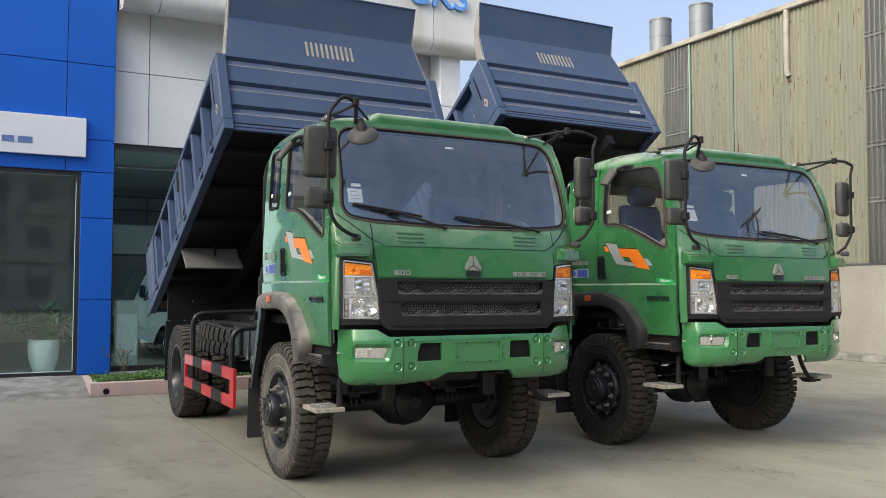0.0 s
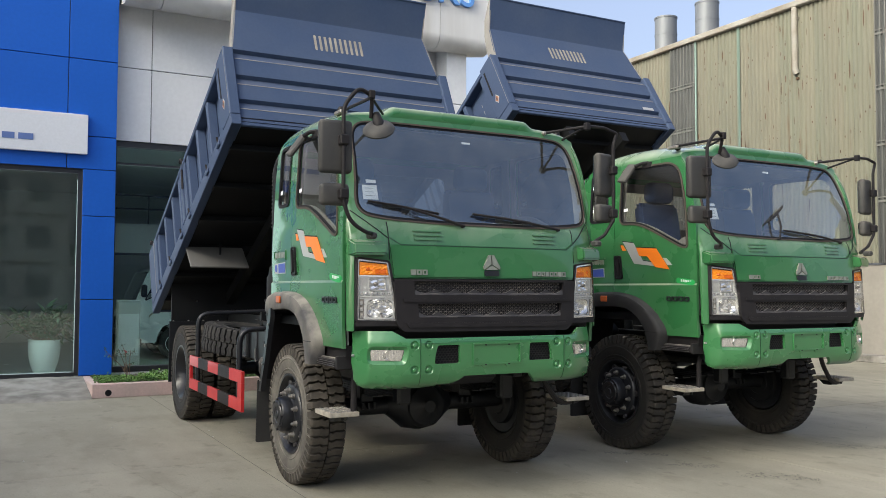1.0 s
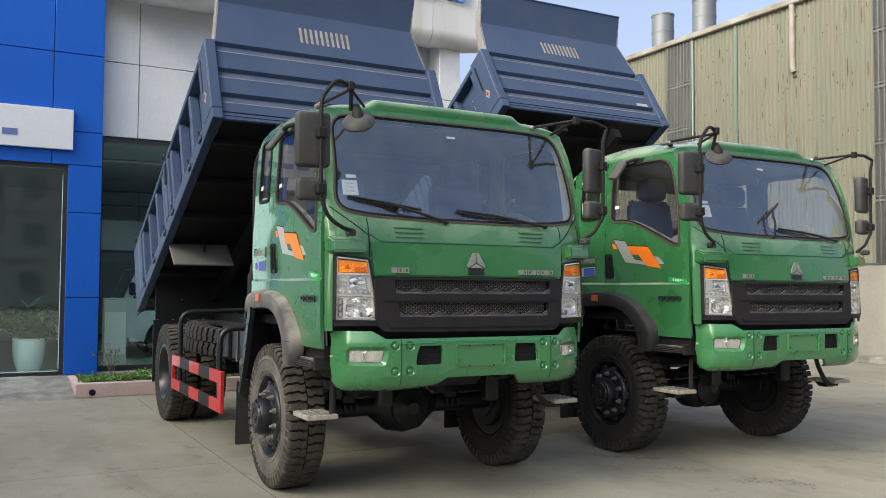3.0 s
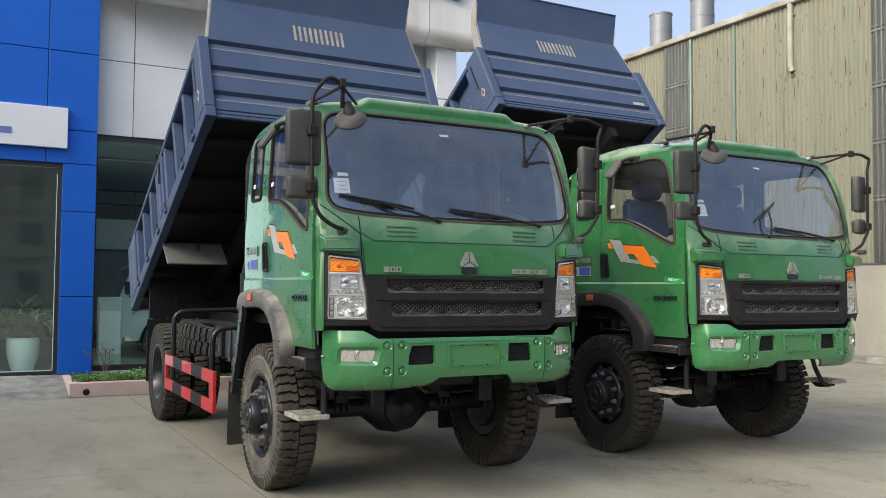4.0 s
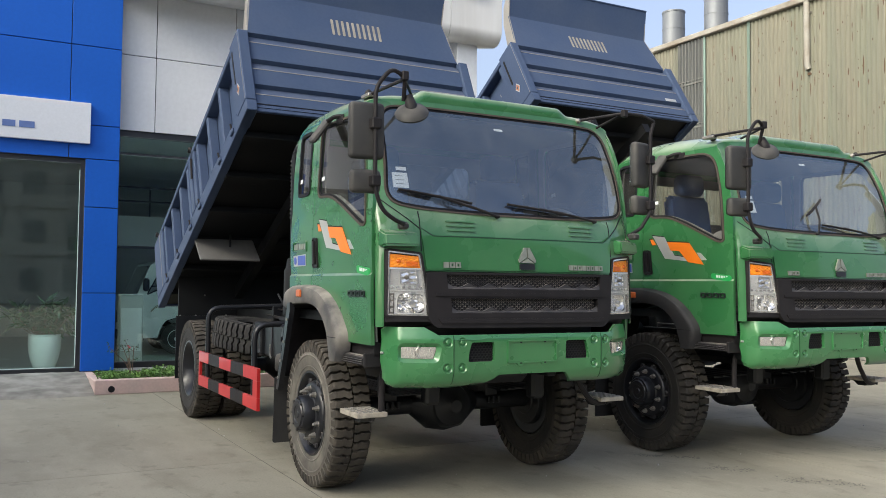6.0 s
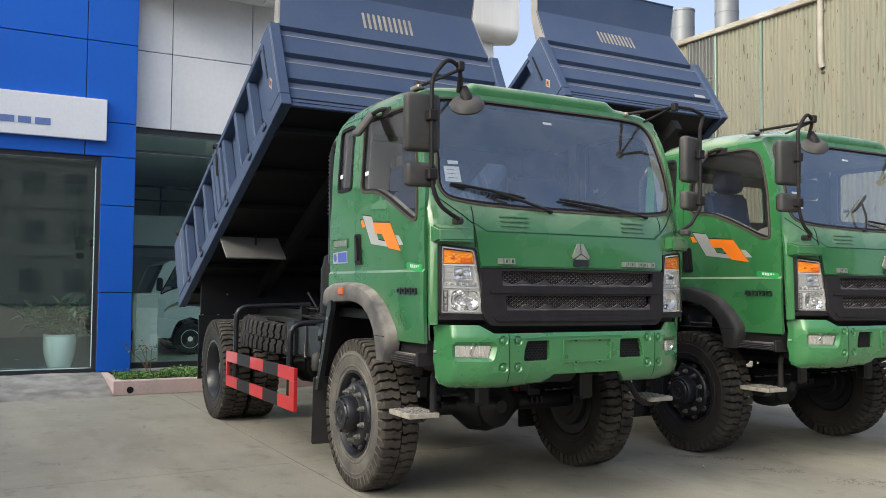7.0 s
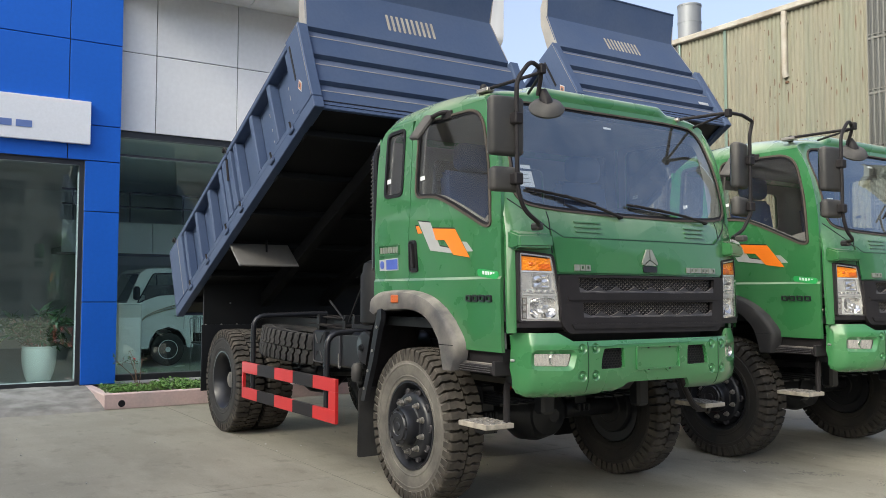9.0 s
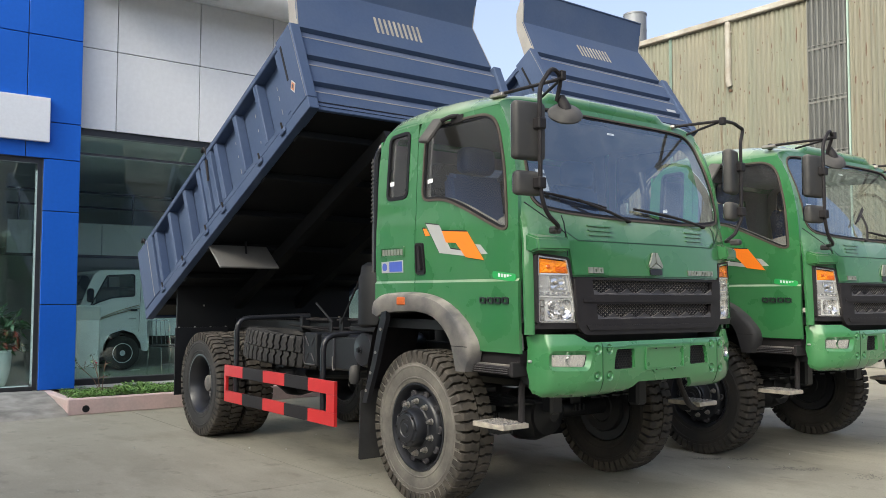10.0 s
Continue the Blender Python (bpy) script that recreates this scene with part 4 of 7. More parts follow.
for _ in range(620):
    # on the flank of a rib, beside its fixings
    yy = 9.0 + PITCH * r.randrange(0, 110) + r.choice((0.060, 0.071, 0.082))
    zz = r.choice((7.6, 6.5, 5.4, 4.3, 3.2)) + r.uniform(-0.3, 0.3) + r.choice((0, 0, 0, 0.4))
    s = r.uniform(0.006, 0.016)
    h = s * r.choice((1.2, 1.8, 3.0, 6.0, 14.0))
    bm.faces.new([bm.verts.new((WX - 0.0405, yy + s * r.uniform(0.7, 1.2) * math.cos(q), zz + h * r.uniform(0.8, 1.2) * math.sin(q))) for q in [-2 * math.pi * k / 7 for k in range(7)]])
part("rust_mark", bm, "rust", wall_ware, "rust stains round the fixings")["kind"] = "stuff"
tagged(finish("trim_eave", boxm(WX - 0.16, WX + 0.3, WY0, 40, EAVE - 0.02, EAVE + 0.13, bevel=0.02), "gutter"), "white rusted metal gutter along the eave", "gutter", kind="structure")
bm = bmesh.new()
prism(bm, [(WX - 0.1, EAVE + 0.135), (WX + 8, EAVE + 1.0), (WX + 16, EAVE + 0.135)], lambda u, v, d: (u, d, v), WY0, 40)
tagged(finish("warehouse_roof", bm, "gutter"), "low pitched pale metal warehouse roof", "roof", kind="structure")
wall_box("wall_warehouse_gable", (WX + 0.3, WX + 15.9, 39.7, 40, 0, EAVE), "clad", "plain far gable wall of the warehouse")
wall_box("wall_warehouse_end", (WX + 0.3, WX + 15.9, WY0, WY0 + 0.3, 0, EAVE), "clad", "plain near gable wall of the warehouse")
pipe = thing("downpipe", (WX - 0.09, 14.62, 0), "short white broken downpipe on the warehouse wall", "downpipe")
part("pipe", tubem([(0, 0, 8.5), (0, 0, 6.95), (0.03, -0.02, 6.85)], 0.075, 14, 0.05), "gutter", pipe)
part("broken_end", lathem([(0.045, 0.0), (0.05, 0.02), (0.04, 0.06), (0.0, 0.07)], 9, "z", (0.05, -0.03, 6.70)), "rust", pipe)
part("bracket", boxm(-0.02, 0.09, -0.09, 0.09, 8.2, 8.25), "gutter", pipe)


def flue(x, y, z1):
    ob = thing("roof_flue", (x, y, EAVE), "wide galvanised round flue on the warehouse roof", "flue", "roof flues")
    part("flue_pipe", lathem([(0.0, 0.0), (0.33, 0.0), (0.33, z1 - EAVE - 0.05), (0.345, z1 - EAVE - 0.05), (0.345, z1 - EAVE), (0.315, z1 - EAVE), (0.315, 0.4), (0.0, 0.4)], 32, "z"), "flue", ob)
    part("collar", lathem([(0.33, 0.02), (0.40, 0.02), (0.36, 0.3), (0.33, 0.3)], 28, "z"), "flue", ob)
    part("band", lathem([(0.33, 0.75), (0.34, 0.75), (0.34, 0.79), (0.33, 0.79)], 28, "z"), "flue", ob)


flue(18.2, 19.93, 9.83)
flue(18.2, 18.24, 9.80)

# ---- the far side of the yard, behind the camera ----
OY = -38.0
# out of view: fills reflections, and its height limits skylight on the truck fronts
wall_opp = wall_box("wall_opposite", (-60, 60, OY - 6, OY, 0, 14.0), "opposite", "unseen pale building across the yard")
pane_mesh = None
for k in range(34):
    x = -44 + k * 2.75
    for z in (0.9, 4.3, 7.7, 11.0):
        if pane_mesh is None:
            pane_mesh = part("far_window", boxm(0, 1.5, 0.002, 0.03, 0, 1.6), "band", wall_opp, loc=(x, OY, z))
        else:
            reuse(pane_mesh, wall_opp, pose(x, OY, z))
for z in (3.4, 6.8, 10.1, 13.6):
    part("string_course", boxm(-60, 60, OY, OY + 0.2, z, z + 0.3), "opposite", wall_opp)

# unseen long building, added to keep the low sun off the trucks
LX = -14.0
wall_yard = wall_box("wall_yard", (LX - 8, LX, -1, 14.2, 0, 11.8), "yardwall", "unseen pale building added to shade the yard")
for k in range(4):
    y = -0.4 + k * 4.0
    for z in (1.0, 4.4, 7.6):
        part("window_band", boxm(LX + 0.002, LX + 0.03, y, y + 3.4, z, z + 1.5), "band", wall_yard)


# ---- dump trucks ----
CX, FY = 3.315, 5.67             # middle of the first truck's front
GAP, BACK = 3.37, 0.02           # the second one stands beside it
HALF = 1.085


def clear_inside(ob, outward):
    """Gloss on the outer face of a pane alone."""
    ob.data.materials.append(M["inner_face"])
    for p in ob.data.polygons:
        if p.normal.dot(outward) < 0.2:
            p.material_index = 1
    ob.visible_shadow = False


def lerp_table(t, tab):
    if t <= tab[0][0]:
        return tab[0][1]
    for (a, va), (b, vb) in zip(tab, tab[1:]):
        if t <= b:
            return va + (vb - va) * (t - a) / (b - a)
    return tab[-1][1]


SLOPE = ((1.2, 0.05), (1.62, 0.06), (1.86, 0.085), (1.97, 0.105), (2.03, 0.135), (2.69, 0.445), (2.76, 0.475), (2.80, 0.488), (2.90, 0.497))
BOW = ((2.0, 0.2), (2.05, 0.19), (2.2, 0.118), (2.35, 0.048), (2.5, 0.010), (2.9, 0.0))


def front(x, z, off=0.0):
    """The bowed front of the cab; off is metres forward of it."""
    q = min(abs(x) / 1.09, 1.0)
    return (x, lerp_table(z, SLOPE) + lerp_table(z, BOW) * (1 - (1 - q ** 3) ** 0.4545) - off, z)


def flank(s, y, z, off=0.0):
    """The cab's side, leaning in a little above the belt."""
    x = HALF - 0.03 * max(0.0, (z - 2.0) / 0.8) ** 1.5 - 0.012 * max(0.0, (1.5 - z) / 0.4) ** 2
    if 1.60 < z < 2.10:
        x += 0.010 * math.sin(math.pi * (z - 1.60) / 0.50) ** 0.8
    if z < 1.606:
        x += 0.013 * min(1.0, (1.606 - z) / 0.016)
    return (s * (x + off), y, z)


XCUT = [(0, v) for v in (-1.05, -1.02, -0.98, -0.92, -0.85, -0.76, -0.65, -0.5, -0.3, -0.1, 0.1, 0.3, 0.5, 0.65, 0.76, 0.85, 0.92, 0.98, 1.02, 1.05)]
WS = rounded([(-1.008, 2.088), (-0.80, 2.042), (-0.40, 2.022), (0.40, 2.018), (0.80, 2.038), (1.022, 2.078), (1.012, 2.35), (0.985, 2.775), (0.70, 2.800), (-0.70, 2.800), (-0.965, 2.775), (-0.985, 2.35)], [0.13, 0.15, 0.15, 0.15, 0.15, 0.13, 0.3, 0.15, 0.2, 0.2, 0.15, 0.3], 7)


def roof_edge(x, h=0.065):
    """Height of the roof over the line where it meets the cab's front and sides."""
    return 2.780 + h * max(0.0, 1 - min(abs(x) / 1.058, 1.0) ** 6) ** 0.55


def dense(pts, step=0.06):
    """The same outline with points along its long edges."""
    out = []
    for a, b in zip(pts, pts[1:] + pts[:1]):
        n = max(1, int(math.hypot(b[0] - a[0], b[1] - a[1]) / step))
        out += [(a[0] + (b[0] - a[0]) * k / n, a[1] + (b[1] - a[1]) * k / n) for k in range(n)]
    return out


def cab_shell(t):
    # front with the windscreen opening
    outer = [(-1.078, 1.25), (-1.04, 1.25), (-1.035, 1.765), (-0.80, 1.74), (-0.775, 1.62), (0.775, 1.62), (0.80, 1.74), (1.035, 1.765), (1.04, 1.25), (1.078, 1.25), (1.072, 2.15)] + [(x, roof_edge(x) + 0.004) for x in (1.056, 1.045, 1.02, 0.98, 0.92, 0.85, 0.7, 0.5, 0.25, 0.0, -0.25, -0.5, -0.7, -0.85, -0.92, -0.98, -1.02, -1.045, -1.056)] + [(-1.072, 2.15)]
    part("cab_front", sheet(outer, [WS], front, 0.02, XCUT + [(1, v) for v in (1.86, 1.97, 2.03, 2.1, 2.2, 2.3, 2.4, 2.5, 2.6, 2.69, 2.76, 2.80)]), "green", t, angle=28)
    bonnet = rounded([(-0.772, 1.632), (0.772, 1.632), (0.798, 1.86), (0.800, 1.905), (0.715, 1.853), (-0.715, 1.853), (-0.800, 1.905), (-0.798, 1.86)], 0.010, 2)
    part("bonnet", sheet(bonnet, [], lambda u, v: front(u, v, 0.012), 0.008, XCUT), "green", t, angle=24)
    # dark green strip that paints the shade line of the crease above the bonnet
    part("bonnet_crease", sheet([(-0.800, 1.911), (-0.717, 1.860), (0.717, 1.860), (0.800, 1.911), (0.802, 1.904), (0.718, 1.8525), (-0.718, 1.8525), (-0.802, 1.904)], [], lambda u, v: front(u, v, 0.0135), 0.004, XCUT), "crease", t)
    for s in (-1, 1):
        # seams of the cowl: one along the bonnet's side, one up to the windscreen's corner
        part("bonnet_seam", sheet([(s * 0.797, 1.752), (s * 0.803, 1.752), (s * 0.806, 2.022), (s * 0.800, 2.022)], [], lambda u, v: front(u, v, 0.003), 0.003, [(1, 1.86), (1, 1.97)]), "seal", t)
        part("cowl_seam", sheet([(s * 0.806, 1.910), (s * 0.90, 1.987), (s * 0.95, 2.030), (s * 1.040, 2.103), (s * 1.044, 2.098), (s * 0.954, 2.024), (s * 0.904, 1.981), (s * 0.806, 1.902)], [], lambda u, v: front(u, v, 0.003), 0.003, XCUT + [(1, 1.97), (1, 2.03)]), "seal", t)
    for s in (-1, 1):
        for j in range(3):
            z = 1.895 + 0.031 * j
            xs = sorted((s * 0.40, s * (0.61 + 0.004 * j)))
            part("vent_slot", sheet(rounded([(xs[0], z), (xs[1], z), (xs[1], z + 0.009), (xs[0], z + 0.009)], 0.004, 2), [], lambda u, v: front(u, v, 0.011), 0.010, [(0, s * 0.5)]), "green", t)
    # flanks: quarter panel and door
    qwin = rounded([(1.515, 2.235), (1.795, 2.235), (1.775, 2.735), (1.505, 2.745)], 0.06, 5)
    quarter = rounded([(1.402, 1.45), (1.925, 1.45), (1.925, 2.60), (1.82, 2.80), (1.402, 2.80)], [0, 0, 0.22, 0.22, 0], 6)
    door = [(0.262, 1.125), (0.70, 1.125), (0.69, 1.20), (0.76, 1.31), (0.88, 1.40), (1.05, 1.455), (1.2, 1.47), (1.396, 1.475), (1.396, 2.70), (1.36, 2.79), (0.60, 2.79), (0.555, 2.775), (0.48, 2.742), (0.432, 2.688), (0.389, 2.605), (0.351, 2.505), (0.311, 2.351), (0.285, 2.201), (0.271, 2.053), (0.265, 1.9)]
    dwin = rounded([(0.366, 1.935), (0.43, 1.928), (0.86, 2.115), (1.06, 2.185), (1.325, 2.195), (1.305, 2.745), (0.63, 2.735), (0.530, 2.690), (0.478, 2.61), (0.412, 2.364)], [0.03, 0.06, 0.1, 0.1, 0.08, 0.08, 0.06, 0.05, 0.05, 0.1], 5)
    ZC = [(1, v) for v in (1.2, 1.3, 1.4, 1.5, 1.575, 1.589, 1.60, 1.607, 1.625, 1.65, 1.68, 1.72, 1.77, 1.85, 1.95, 2.02, 2.07, 2.1, 2.15, 2.3, 2.45, 2.6, 2.7)]
    for s in (-1, 1):
        part("quarter_panel", sheet(quarter, [qwin], lambda u, v: flank(s, u, v), 0.02, ZC), "green", t, angle=28)
        part("pillar_panel", sheet([(0.41, 2.63), (0.66, 2.775), (1.30, 2.775), (1.30, 2.797), (0.52, 2.797), (0.475, 2.76), (0.44, 2.71)], [], lambda u, v: flank(s, u, v, -0.004), 0.015, ZC), "green", t, angle=28)
        d = part("door", sheet(door, [dwin], lambda u, v: flank(s, u, v), 0.025, ZC), "green", t, angle=28)
        part("window_seal", ring(inset(dwin, -0.007), inset(dwin, 0.009), lambda u, v, k: flank(s, u, v, 0.009 - k), 0.02), "sealgrey", d)
        part("inner_seal", ring(inset(dwin, 0.008), inset(dwin, 0.024), lambda u, v, k: flank(s, u, v, 0.0015 - k), 0.012), "seal", d)
        clear_inside(part("side_window", sheet(inset(dwin, 0.006), [], lambda u, v: flank(s, u, v, -0.008), 0.004, ZC), "cabglass", d), Vector((s, 0, 0)))
        part("quarter_seal", ring(inset(qwin, -0.006), inset(qwin, 0.020), lambda u, v, k: flank(s, u, v, 0.007 - k), 0.02), "seal", t)
        part("window_sticker", sheet([(1.70, 2.345), (1.755, 2.342), (1.757, 2.375), (1.702, 2.378)], [], lambda u, v: flank(s, u, v, 0.001), 0.002), "white", t, "small white sticker")
        for zz in (2.30, 2.47, 2.66):
            part("window_clip", lathem([(0.0, 0.010), (0.008, 0.008), (0.011, 0.0), (0.011, -0.008)], 10, "x", flank(s, 1.545 if zz != 2.47 else 1.762, zz, 0.001 if s > 0 else -0.009)), "seal", t)
        clear_inside(part("quarter_window", sheet(inset(qwin, 0.006), [], lambda u, v: flank(s, u, v, -0.006), 0.004), "cabglass", t), Vector((s, 0, 0)))
        part("door_handle", sheet(rounded([(1.262, 1.65), (1.38, 1.65), (1.385, 1.885), (1.285, 1.885)], 0.03, 4), [], lambda u, v: flank(s, u, v, 0.006), 0.012), "blackgloss", d, "black recessed door handle")
        part("handle_grip", sheet(rounded([(1.295, 1.68), (1.325, 1.68), (1.34, 1.86), (1.312, 1.86)], 0.008, 3), [], lambda u, v: flank(s, u, v, 0.03), 0.02), "black", d)
        part("handle_cup", ring(rounded([(1.262, 1.65), (1.38, 1.65), (1.385, 1.885), (1.285, 1.885)], 0.03, 4), inset(rounded([(1.262, 1.65), (1.38, 1.65), (1.385, 1.885), (1.285, 1.885)], 0.03, 4), 0.012), lambda u, v, k: flank(s, u, v, 0.014 - k), 0.010), "black", d)
        part("window_sticker", sheet([(1.20, 2.32), (1.26, 2.315), (1.262, 2.345), (1.202, 2.35)], [], lambda u, v: flank(s, u, v, 0.002), 0.002), "white", d, "small white sticker")
        # decal on the door and badges
        part("decal_edge", sheet([(u + 0.014, v + 0.010) for u, v in [(1.295, 1.985), (1.258, 1.985), (1.205, 1.930), (1.262, 1.930)]], [], lambda u, v: flank(s, u, v, 0.003), 0.002), "seal", d)
        part("decal", sheet([(1.295, 1.985), (1.258, 1.985), (1.205, 1.930), (1.262, 1.930)], [], lambda u, v: flank(s, u, v, 0.004), 0.003), "orange", d, "orange stripe decal")
        part("decal_edge", sheet([(u + 0.014, v + 0.010) for u, v in [(1.262, 2.02), (1.10, 2.00), (0.965, 1.825), (0.79, 1.80), (0.765, 1.765), (1.09, 1.80)]], [], lambda u, v: flank(s, u, v, 0.003), 0.002), "seal", d)
        part("decal", sheet([(1.262, 2.02), (1.10, 2.00), (0.965, 1.825), (0.79, 1.80), (0.765, 1.765), (1.09, 1.80)], [], lambda u, v: flank(s, u, v, 0.005), 0.003), "silver", d, "silver stripe decal")
        part("decal_edge", sheet([(u + 0.014, v + 0.010) for u, v in [(1.06, 1.955), (0.775, 1.935), (0.60, 1.735), (0.79, 1.76), (0.90, 1.865), (1.01, 1.872)]], [], lambda u, v: flank(s, u, v, 0.003), 0.002), "seal", d)
        part("decal", sheet([(1.06, 1.955), (0.775, 1.935), (0.60, 1.735), (0.79, 1.76), (0.90, 1.865), (1.01, 1.872)], [], lambda u, v: flank(s, u, v, 0.008), 0.003), "orange", d, "orange stripe decal")
        part("decal", sheet([(0.69, 1.845), (0.64, 1.84), (0.565, 1.775), (0.63, 1.775)], [], lambda u, v: flank(s, u, v, 0.004), 0.003), "silver", d)
        part("round_badge", sheet(rounded([(0.29, 1.585), (0.52, 1.61), (0.52, 1.66), (0.29, 1.635)], 0.025, 4), [], lambda u, v: flank(s, u, v, 0.005), 0.004), "ecogreen", d, "bright green oval badge")
        for k in range(5):
            y = 0.33 + 0.028 * k
            part("badge_mark", sheet([(y, 1.607 + 0.003 * k), (y + 0.018, 1.609 + 0.003 * k), (y + 0.018, 1.632 + 0.003 * k), (y, 1.630 + 0.003 * k)], [], lambda u, v: flank(s, u, v, 0.008), 0.002), "white", d)
        for k in range(4):
            y = 0.35 + 0.075 * k
            part("name_plate", ring(rounded([(y, 1.44), (y + 0.06, 1.445), (y + 0.06, 1.49), (y, 1.485)], 0.012, 2), inset(rounded([(y, 1.44), (y + 0.06, 1.445), (y + 0.06, 1.49), (y, 1.485)], 0.012, 2), 0.012), lambda u, v, k2: flank(s, u, v, 0.012 - k2), 0.012), "blackgloss", d, "dark chrome lettering shape")
        part("plate_frame", ring(rounded([(1.53, 1.785), (1.845, 1.785), (1.845, 1.87), (1.53, 1.87)], 0.012, 3), rounded([(1.54, 1.795), (1.835, 1.795), (1.835, 1.86), (1.54, 1.86)], 0.010, 3), lambda u, v, k2: flank(s, u, v, 0.010 - k2), 0.012), "green", t)
        for k in range(7):
            y = 1.55 + 0.04 * k
            part("name_plate", sheet(rounded([(y, 1.80), (y + 0.03, 1.805), (y + 0.03, 1.850), (y, 1.848)], 0.006, 2), [], lambda u, v: flank(s, u, v, 0.008), 0.006), "dullchrome", t)
        part("data_label", sheet([(1.55, 1.67), (1.84, 1.67), (1.84, 1.755), (1.55, 1.765)], [], lambda u, v: flank(s, u, v, 0.004), 0.003), "silver", t, "white and blue inspection label")
        part("label_print", sheet([(1.56, 1.678), (1.73, 1.678), (1.73, 1.752), (1.56, 1.755)], [], lambda u, v: flank(s, u, v, 0.006), 0.002), "bluelabel", t)
        part("label_print", sheet(rounded([(1.765, 1.685), (1.825, 1.685), (1.825, 1.745), (1.765, 1.745)], 0.028, 4), [], lambda u, v: flank(s, u, v, 0.006), 0.002), "bluelabel", t)
        part("door_trim", sheet(inset(door, 0.03), [inset(dwin, 0.022)], lambda u, v: flank(s, u, v, -0.045), 0.012, ZC), "trim_in", d)
        part("quarter_trim", sheet(inset(quarter, 0.02), [inset(qwin, 0.02)], lambda u, v: flank(s, u, v, -0.040), 0.012, ZC), "trim_in", t)
    part("rear_trim", sheet([(-1.03, 1.33), (1.03, 1.33), (1.0, 2.70), (-1.0, 2.70)], [rounded([(-0.60, 2.22), (0.60, 2.22), (0.58, 2.60), (-0.58, 2.60)], 0.06, 3)], lambda u, v: (u, 1.87, v), 0.01), "trim_in", t)
    # roof
    bm = bmesh.new()
    # (distance behind the front edge, crown height, height of the raised brow)
    prof = [(0.0, 0.065, 0.0), (0.004, 0.080, 0.022), (0.014, 0.094, 0.036), (0.035, 0.104, 0.043), (0.07, 0.113, 0.044), (0.13, 0.126, 0.040), (0.22, 0.143, 0.026), (0.36, 0.165, 0.006), (0.55, 0.182, 0.0), (0.80, 0.192, 0.0)]
    prof += [(y - 0.497, 0.172 * f + 0.02, 0.0) for y, f in ((1.55, 0.92), (1.7, 0.84), (1.8, 0.74), (1.87, 0.6), (1.91, 0.45), (1.925, 0.3))]
    half = [0.0, 0.12, 0.25, 0.38, 0.50, 0.565, 0.585, 0.605, 0.63, 0.66, 0.69, 0.73, 0.78, 0.83, 0.88, 0.92, 0.955, 0.985, 1.01, 1.03, 1.045, 1.053, 1.058]
    xs = [-x for x in half[:0:-1]] + half
    rows = []
    for d, h, lip in prof:
        drop = lerp_table(d + 0.497, ((1.5, 0.0), (1.7, -0.005), (1.8, -0.035), (1.87, -0.09), (1.925, -0.18)))
        row = []
        for x in xs:
            e = min(1.0, max(0.0, (0.685 - abs(x)) / 0.10))
            y0 = front(x, roof_edge(x))[1]
            y = y0 + d * (1.925 - y0) / 1.428
            row.append(bm.verts.new((x, y - 0.02 * lip / 0.044 * e, roof_edge(x, h) + drop + lip * e * e * (3 - 2 * e))))
        rows.append(row)
    for a, b in zip(rows, rows[1:]):
        for k in range(len(xs) - 1):
            bm.faces.new((a[k], a[k + 1], b[k + 1], b[k]))
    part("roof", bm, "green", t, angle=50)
    # back wall with window, floor
    part("back_panel", sheet([(-1.06, 1.3), (1.06, 1.3), (1.05, 2.72), (-1.05, 2.72)], [rounded([(-0.62, 2.2), (0.62, 2.2), (0.60, 2.62), (-0.60, 2.62)], 0.06, 3)], lambda u, v: (u, 1.905, v), 0.02), "green", t)
    part("rear_window", sheet([(-0.63, 2.19), (0.63, 2.19), (0.61, 2.63), (-0.61, 2.63)], [], lambda u, v: (u, 1.90, v), 0.004), "cabglass", t)
    part("floor_pan", boxm(-1.05, 1.05, 0.28, 1.9, 1.25, 1.32), "navy_under", t)
    part("headliner", boxm(-1.0, 1.0, 0.56, 1.86, 2.755, 2.77), "trim_in", t)
    # windscreen with black edge
    clear_inside(part("windscreen", sheet(inset(WS, -0.008), [], lambda u, v: front(u, v, -0.004), 0.005, XCUT + [(1, v) for v in (2.03, 2.1, 2.2, 2.27, 2.35, 2.42, 2.5, 2.6, 2.69, 2.76)]), "windscreen", t, angle=60), Vector((0, -1, 0)))
    part("windscreen_seal", ring(inset(dense(list(WS)), -0.009), inset(dense(list(WS)), 0.004), lambda u, v, k: front(u, v, 0.008 - k), 0.012), "sealgrey", t)
    part("windscreen_border", ring(inset(dense(list(WS)), 0.003), inset(dense(list(WS)), 0.021), lambda u, v, k: front(u, v, -0.0015 - k), 0.002), "seal", t)
    for z0, z1, x0, x1, m in ((2.185, 2.292, -0.938, -0.828, "white"), (2.308, 2.333, -0.905, -0.83, "white"), (2.682, 2.700, -0.028, 0.048, "white")):
        part("screen_sticker", sheet([(x0, z0), (x1, z0), (x1, z1), (x0, z1)], [], lambda u, v: front(u, v, -0.012), 0.002), m, t, "white paper windscreen sticker")
    for k in range(3):
        part("sticker_print", sheet([(-0.918, 2.21 + 0.028 * k), (-0.852, 2.21 + 0.028 * k), (-0.852 - 0.01 * k, 2.214 + 0.028 * k), (-0.918, 2.214 + 0.028 * k)], [], lambda u, v: front(u, v, -0.0105), 0.002), "trim_in", t)


